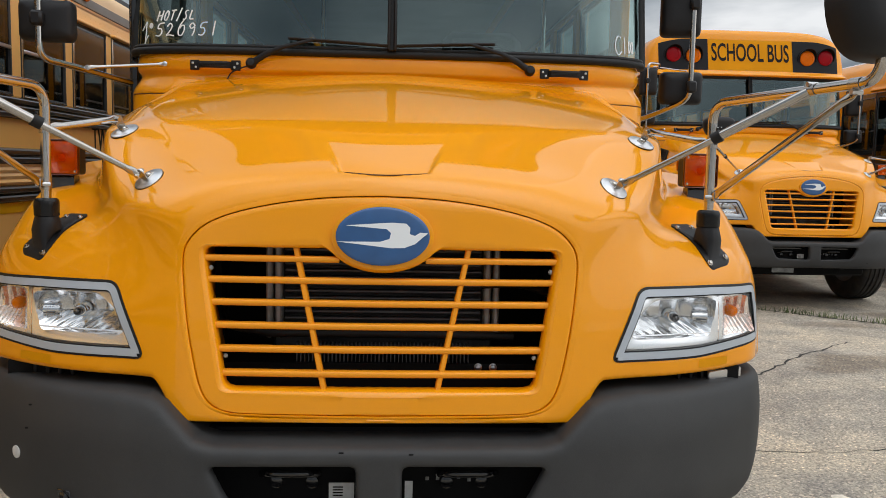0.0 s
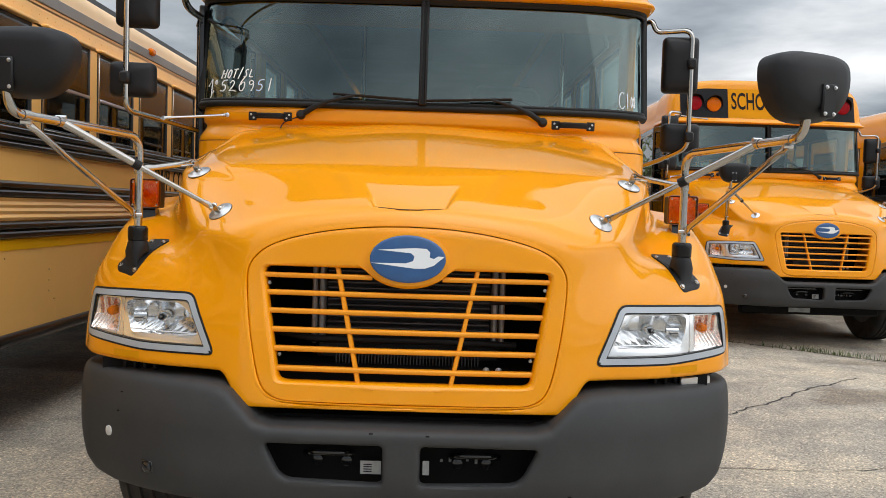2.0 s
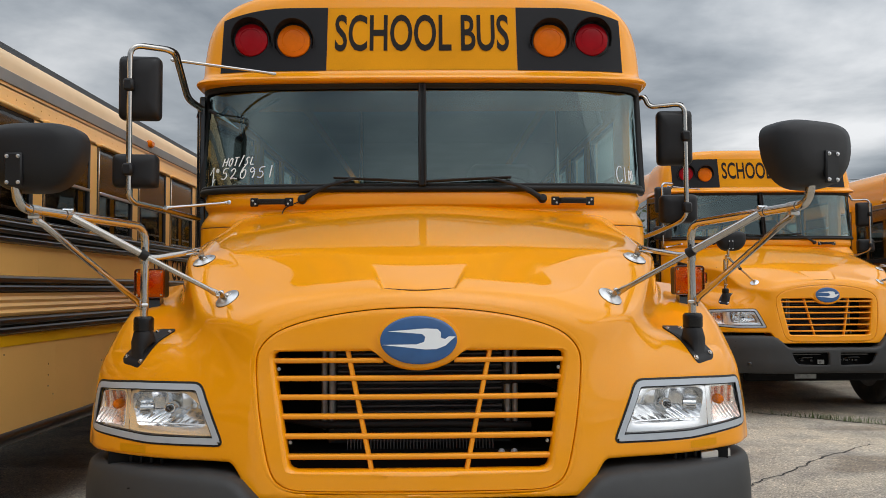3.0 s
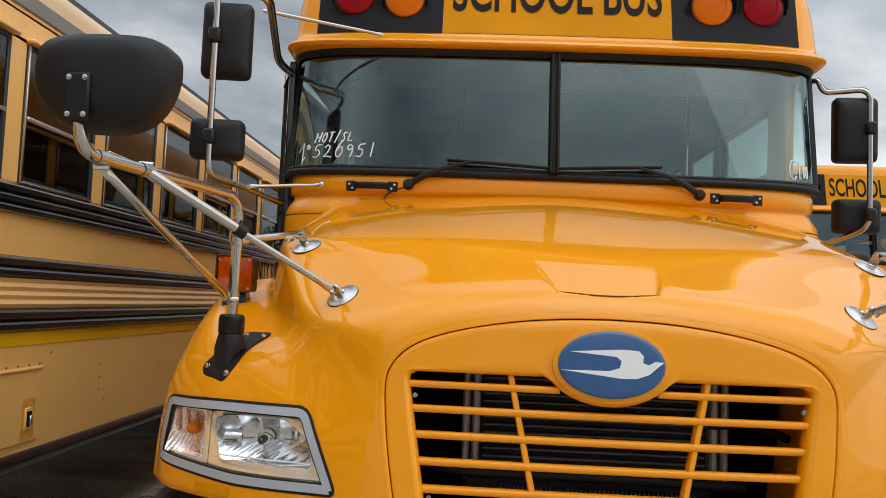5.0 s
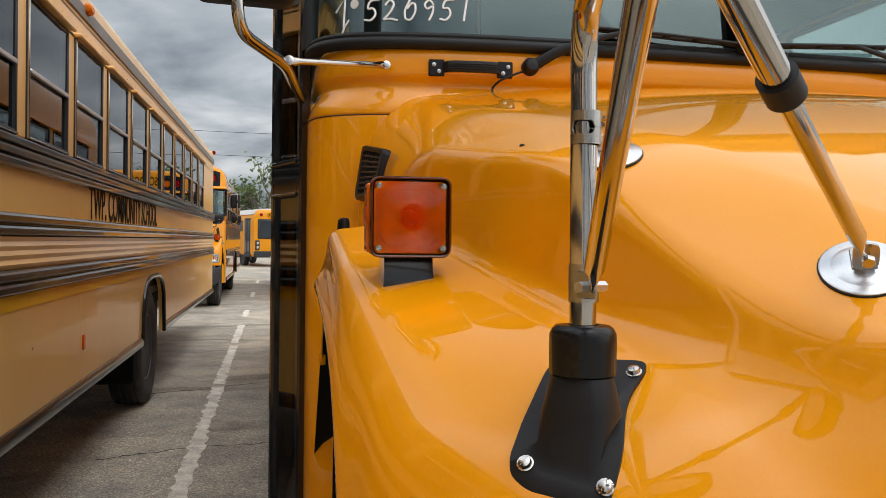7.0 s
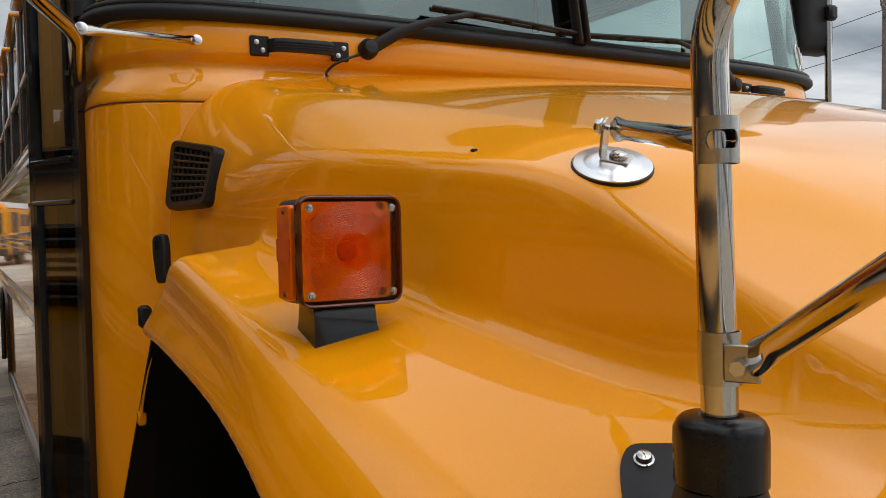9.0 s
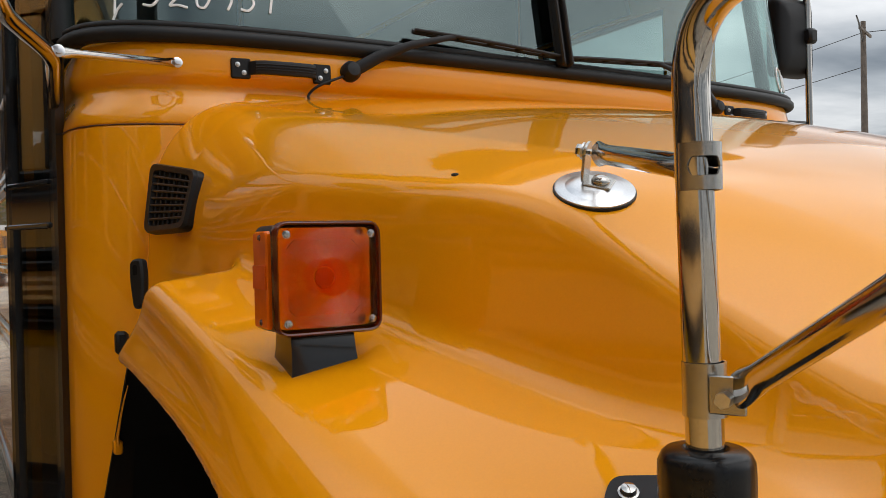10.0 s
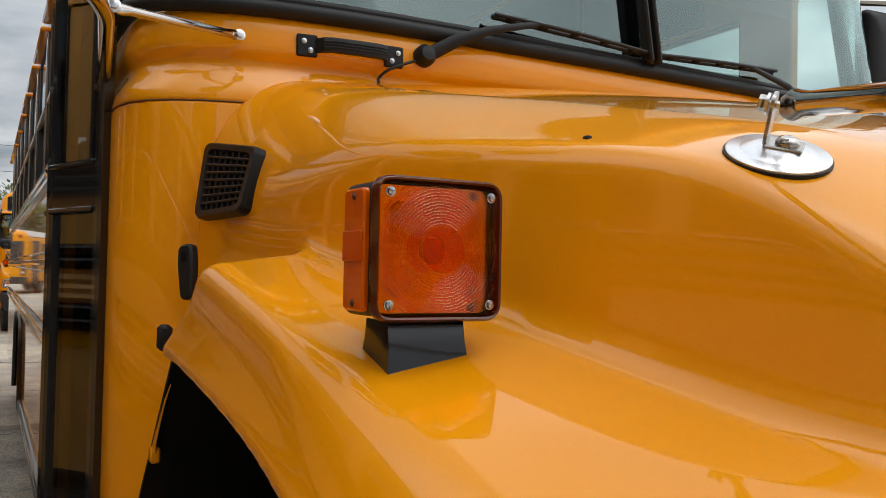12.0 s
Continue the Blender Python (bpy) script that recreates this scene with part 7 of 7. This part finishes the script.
def handwriting(text, x0, x1, z0, height, rise, lean, label):
    """Marker strokes on the glass, one mesh a word."""
    sh, step = Shape(), (x1 - x0) / len(text)
    for k, ch in enumerate(text):
        for line in STROKES[ch]:
            pts = []
            for u, v in line:
                x = x0 + step * (k + 0.12 + 0.74 * u) + lean * v * height
                z = z0 + rise * (k + u) / len(text) + v * height
                pts.append((x, glass_y(x, z) - 0.003, z))
            sh.tube(bend(pts, 0.012, 4), 0.0030, 8, flat=((0, 1, 0), 0.25))
    part("glass_writing", sh, CHALK, wind, label)


handwriting("520951", -1.108, -0.800, 2.068, 0.062, 0.006, 0.12, "white marker digits 520951 on the glass")
handwriting("HOT/SL", -1.100, -0.915, 2.140, 0.046, 0.006, 0.25, "white marker letters HOT/SL on the glass")


def mark(pts, r=0.0028):
    part("glass_mark", Shape().tube([(x, glass_y(x, z) - 0.002, z) for x, z in pts], r, 6), CHALK, wind)


mark([(-1.165, 2.02), (-1.150, 2.06), (-1.140, 2.075)])
mark([(-1.175, 2.10), (-1.150, 2.14), (-1.155, 2.05)])
part("glass_dot", Shape().lathe([(0.013, 0), (0.013, 0.002), (0.001, 0.003)], (-1.125, glass_y(-1.125, 2.12) - 0.001, 2.12), (-0.6, -0.8, 0), 16), CHALK, wind)
mark([(1.085 + 0.018 * math.cos(a), 2.09 + 0.045 * math.sin(a)) for a in np.linspace(0.9, 5.6, 16)])
mark([(1.115, 2.13), (1.118, 2.05)])
mark([(1.150 + 0.012 * math.cos(a), 2.085 + 0.03 * math.sin(2 * a)) for a in np.linspace(0, 6.28, 20)])

# ---- poles, wires and trees in the distance ----
def utility_pole(x, y, h, arm=0.0):
    p = tagged(empty("utility_pole"), "weathered wooden utility pole against the grey sky", "pole", "utility poles")
    part("pole_shaft", Shape().tube([(x, y, 0), (x, y, h * 0.5), (x + 0.05, y, h)], [0.17, 0.15, 0.11], 12), WOOD, p)
    part("crossarm", Shape().box((x, y - 0.12, h - 0.5), (2.2, 0.1, 0.12), 0.01, Matrix.Rotation(radians(arm), 3, "Z")), WOOD, p)
    part("lamp_arm", Shape().tube(bend([(x, y, h - 0.9), (x - 1.6, y - 0.8, h - 0.4), (x - 2.4, y - 1.2, h - 0.35)], 0.3), 0.035, 8), DARK_GREY, p)
    return p


def wire(a, b, sag, r=0.016):
    a, b = Vector(a), Vector(b)
    tagged(part("overhead_wire", Shape().tube([a.lerp(b, k / 16) + Vector((0, 0, -sag * 4 * (k / 16) * (1 - k / 16))) for k in range(17)], r, 6), WIRE), "thin dark overhead wire", "wire", "overhead wires")


utility_pole(33.5, 21.0, 11.0, 20)
utility_pole(38.0, 60.0, 10.5, 10)
utility_pole(-26.0, 62.0, 10.5, 10)
wire((-26, 62, 9.9), (38, 60, 10.0), 0.7)
wire((-26, 62.4, 8.4), (38, 60.4, 8.5), 0.9)
wire((38, 60, 10.0), (33.5, 21, 10.5), 0.6)
wire((38, 60.4, 8.6), (33.6, 21, 9.0), 0.6)
wire((33.5, 21, 10.5), (44, -10, 10.5), 0.6)

ROOF_WHITE = paint("white_roof_paint", (0.78, 0.77, 0.72), rough=0.5, vary=0.06)
FAR_GLASS = paint("dark_glossy_glass", (0.02, 0.025, 0.03), rough=0.05, spec=0.7, vary=0.1)
LEAF = paint("spring_leaves", (0.13, 0.17, 0.06), rough=0.7, vary=0.4, scale=0.6)
BARK = paint("grey_bark", (0.15, 0.13, 0.11), rough=0.9, vary=0.3, scale=2)


def tree(x, y, h, seed, leafy):
    r = random.Random(seed)
    ob = tagged(empty("tree"), "distant bare-branched tree just coming into leaf" if leafy < 0.4 else "distant bushy tree in fresh green leaf", "tree", "far trees")
    trunk, tips = Shape(), []

    def limb(p, d, length, rad, level):
        q = p + d * length
        mid = p.lerp(q, 0.5) + Vector((r.uniform(-1, 1), r.uniform(-1, 1), 0)) * length * 0.06
        trunk.tube([p, mid, q], [rad, rad * 0.8, rad * 0.55], 6)
        if level == 0:
            tips.append(q)
            return
        for _ in range(3 if level > 1 else 4):
            a = Vector((r.uniform(-1, 1), r.uniform(-1, 1), r.uniform(0.1, 0.9)))
            limb(p.lerp(q, r.uniform(0.55, 1.0)), (d * 0.8 + a * 0.7).normalized(), length * r.uniform(0.55, 0.8), rad * 0.55, level - 1)
    limb(Vector((x, y, 0)), Vector((r.uniform(-0.05, 0.05), 0, 1)).normalized(), h * 0.36, h * 0.025, 3)
    part("trunk", trunk, BARK, ob)
    leaf = Shape()
    for q in tips:
        for _ in range(int(14 * leafy) + 2):
            c = q + Vector((r.gauss(0, 1), r.gauss(0, 1), r.gauss(0, 0.8))) * h * 0.055
            u, w = Vector((r.uniform(-1, 1), r.uniform(-1, 1), r.uniform(-1, 1))).normalized() * h * 0.022, Vector((r.uniform(-1, 1), r.uniform(-1, 1), r.uniform(-1, 1))).normalized() * h * 0.018
            leaf.add([c - u, c - w, c + u, c + w], [(0, 1, 2, 3)])
    part("crown", leaf, LEAF, ob, smooth=False)
    return ob


trng = random.Random(11)
for i in range(26):
    tree(-30 + i * 2.6 + trng.uniform(-1, 1), 96 + trng.uniform(-5, 9), trng.uniform(8.5, 11.5) + (3.0 if i % 5 == 0 else 0), 100 + i, trng.choice((0.25, 0.6, 1.0, 1.0)))

# ---- flat-fronted bus at the far end of the lane ----
far = tagged(empty("school_bus"), "flat-fronted yellow school bus with white roof across the lane", "bus", "parked school buses")
section = rounded([(-1.2, 0.5), (1.2, 0.5), (1.2, 2.62), (0.95, 3.05), (-0.95, 3.05), (-1.2, 2.62)], 0.28, 5)
part("bus_body", Shape().ring_loft([[(x * q, y, 0.5 + (z - 0.5) * q) for x, z in section] for y, q in ((0.0, 0.965), (0.10, 1.0), (9.0, 1.0))]), YELLOW, far, sharp=50)
part("roof_skin", Shape().ring_loft([[(x, y, z) for x, z in ((-1.16, 2.80), (-0.98, 3.07), (-0.4, 3.13), (0.4, 3.13), (0.98, 3.07), (1.16, 2.80), (0.9, 2.78), (-0.9, 2.78))] for y in (0.25, 8.95)]), ROOF_WHITE, far, "white roof", sharp=50)
part("front_mask", Shape().box((0.06, 0.0, 2.02), (2.06, 0.09, 1.06), 0.06), INNER_DARK, far)
part("front_screen", Shape().box((0.06, -0.05, 2.02), (1.86, 0.03, 0.9), 0.02), FAR_GLASS, far, "wide dark windscreen")
part("screen_post", Shape().box((0.06, -0.07, 2.02), (0.05, 0.02, 0.9), 0.006), RUBBER, far)
part("sign_panel", Shape().box((0.05, -0.02, 2.78), (0.95, 0.06, 0.24), 0.01), TAPE, far)
for i in range(9):
    part("sign_bar", Shape().box((-0.33 + i * 0.095 + (0.04 if i > 5 else 0), -0.055, 2.78), (0.05, 0.01, 0.13), 0.003), LETTER, far)
for x in (-0.98, 0.98):
    part("front_lamp", Shape().box((x, -0.01, 1.15), (0.24, 0.07, 0.52), 0.03), INNER_DARK, far)
    for z in (1.04, 1.26):
        part("lamp_lens", Shape().lathe([(0.075, 0), (0.07, 0.02), (0.001, 0.03)], (x, -0.045, z), (0, -1, 0), 16), MIRROR_SILVER, far)
for x in (-0.78, 0.78):
    part("warning_lamp", Shape().lathe([(0.09, 0), (0.085, 0.03), (0.001, 0.04)], (x, 0.01, 2.78), (0, -1, 0), 18), RED_LAMP, far)
part("front_bumper", Shape().box((0, -0.10, 0.66), (2.4, 0.2, 0.34), 0.05), BUMPER, far)
part("bumper_plate", Shape().box((0.25, -0.21, 0.50), (1.2, 0.02, 0.13), 0.005), STICKER, far)
for y in (0.75, 1.25):
    part("door_leaf", Shape().box((-1.195, y, 1.55), (0.05, 0.46, 2.1), 0.02), INNER_DARK, far)
    part("door_pane", Shape().box((-1.225, y, 1.62), (0.012, 0.34, 1.7), 0.01), FAR_GLASS, far)
for i in range(8):
    part("side_window", Shape().box((-1.195, 2.2 + i * 0.84, 2.2), (0.03, 0.7, 0.6), 0.01), FAR_GLASS, far)
for s in (-1, 1):
    wheel(far, s * 1.05, 1.95, 0.5, 0.28, s)
    wheel(far, s * 1.05, 7.0, 0.5, 0.28, s)
far.matrix_world = pose(-1.63, 44.4, 0.0, 0, 0, 20)
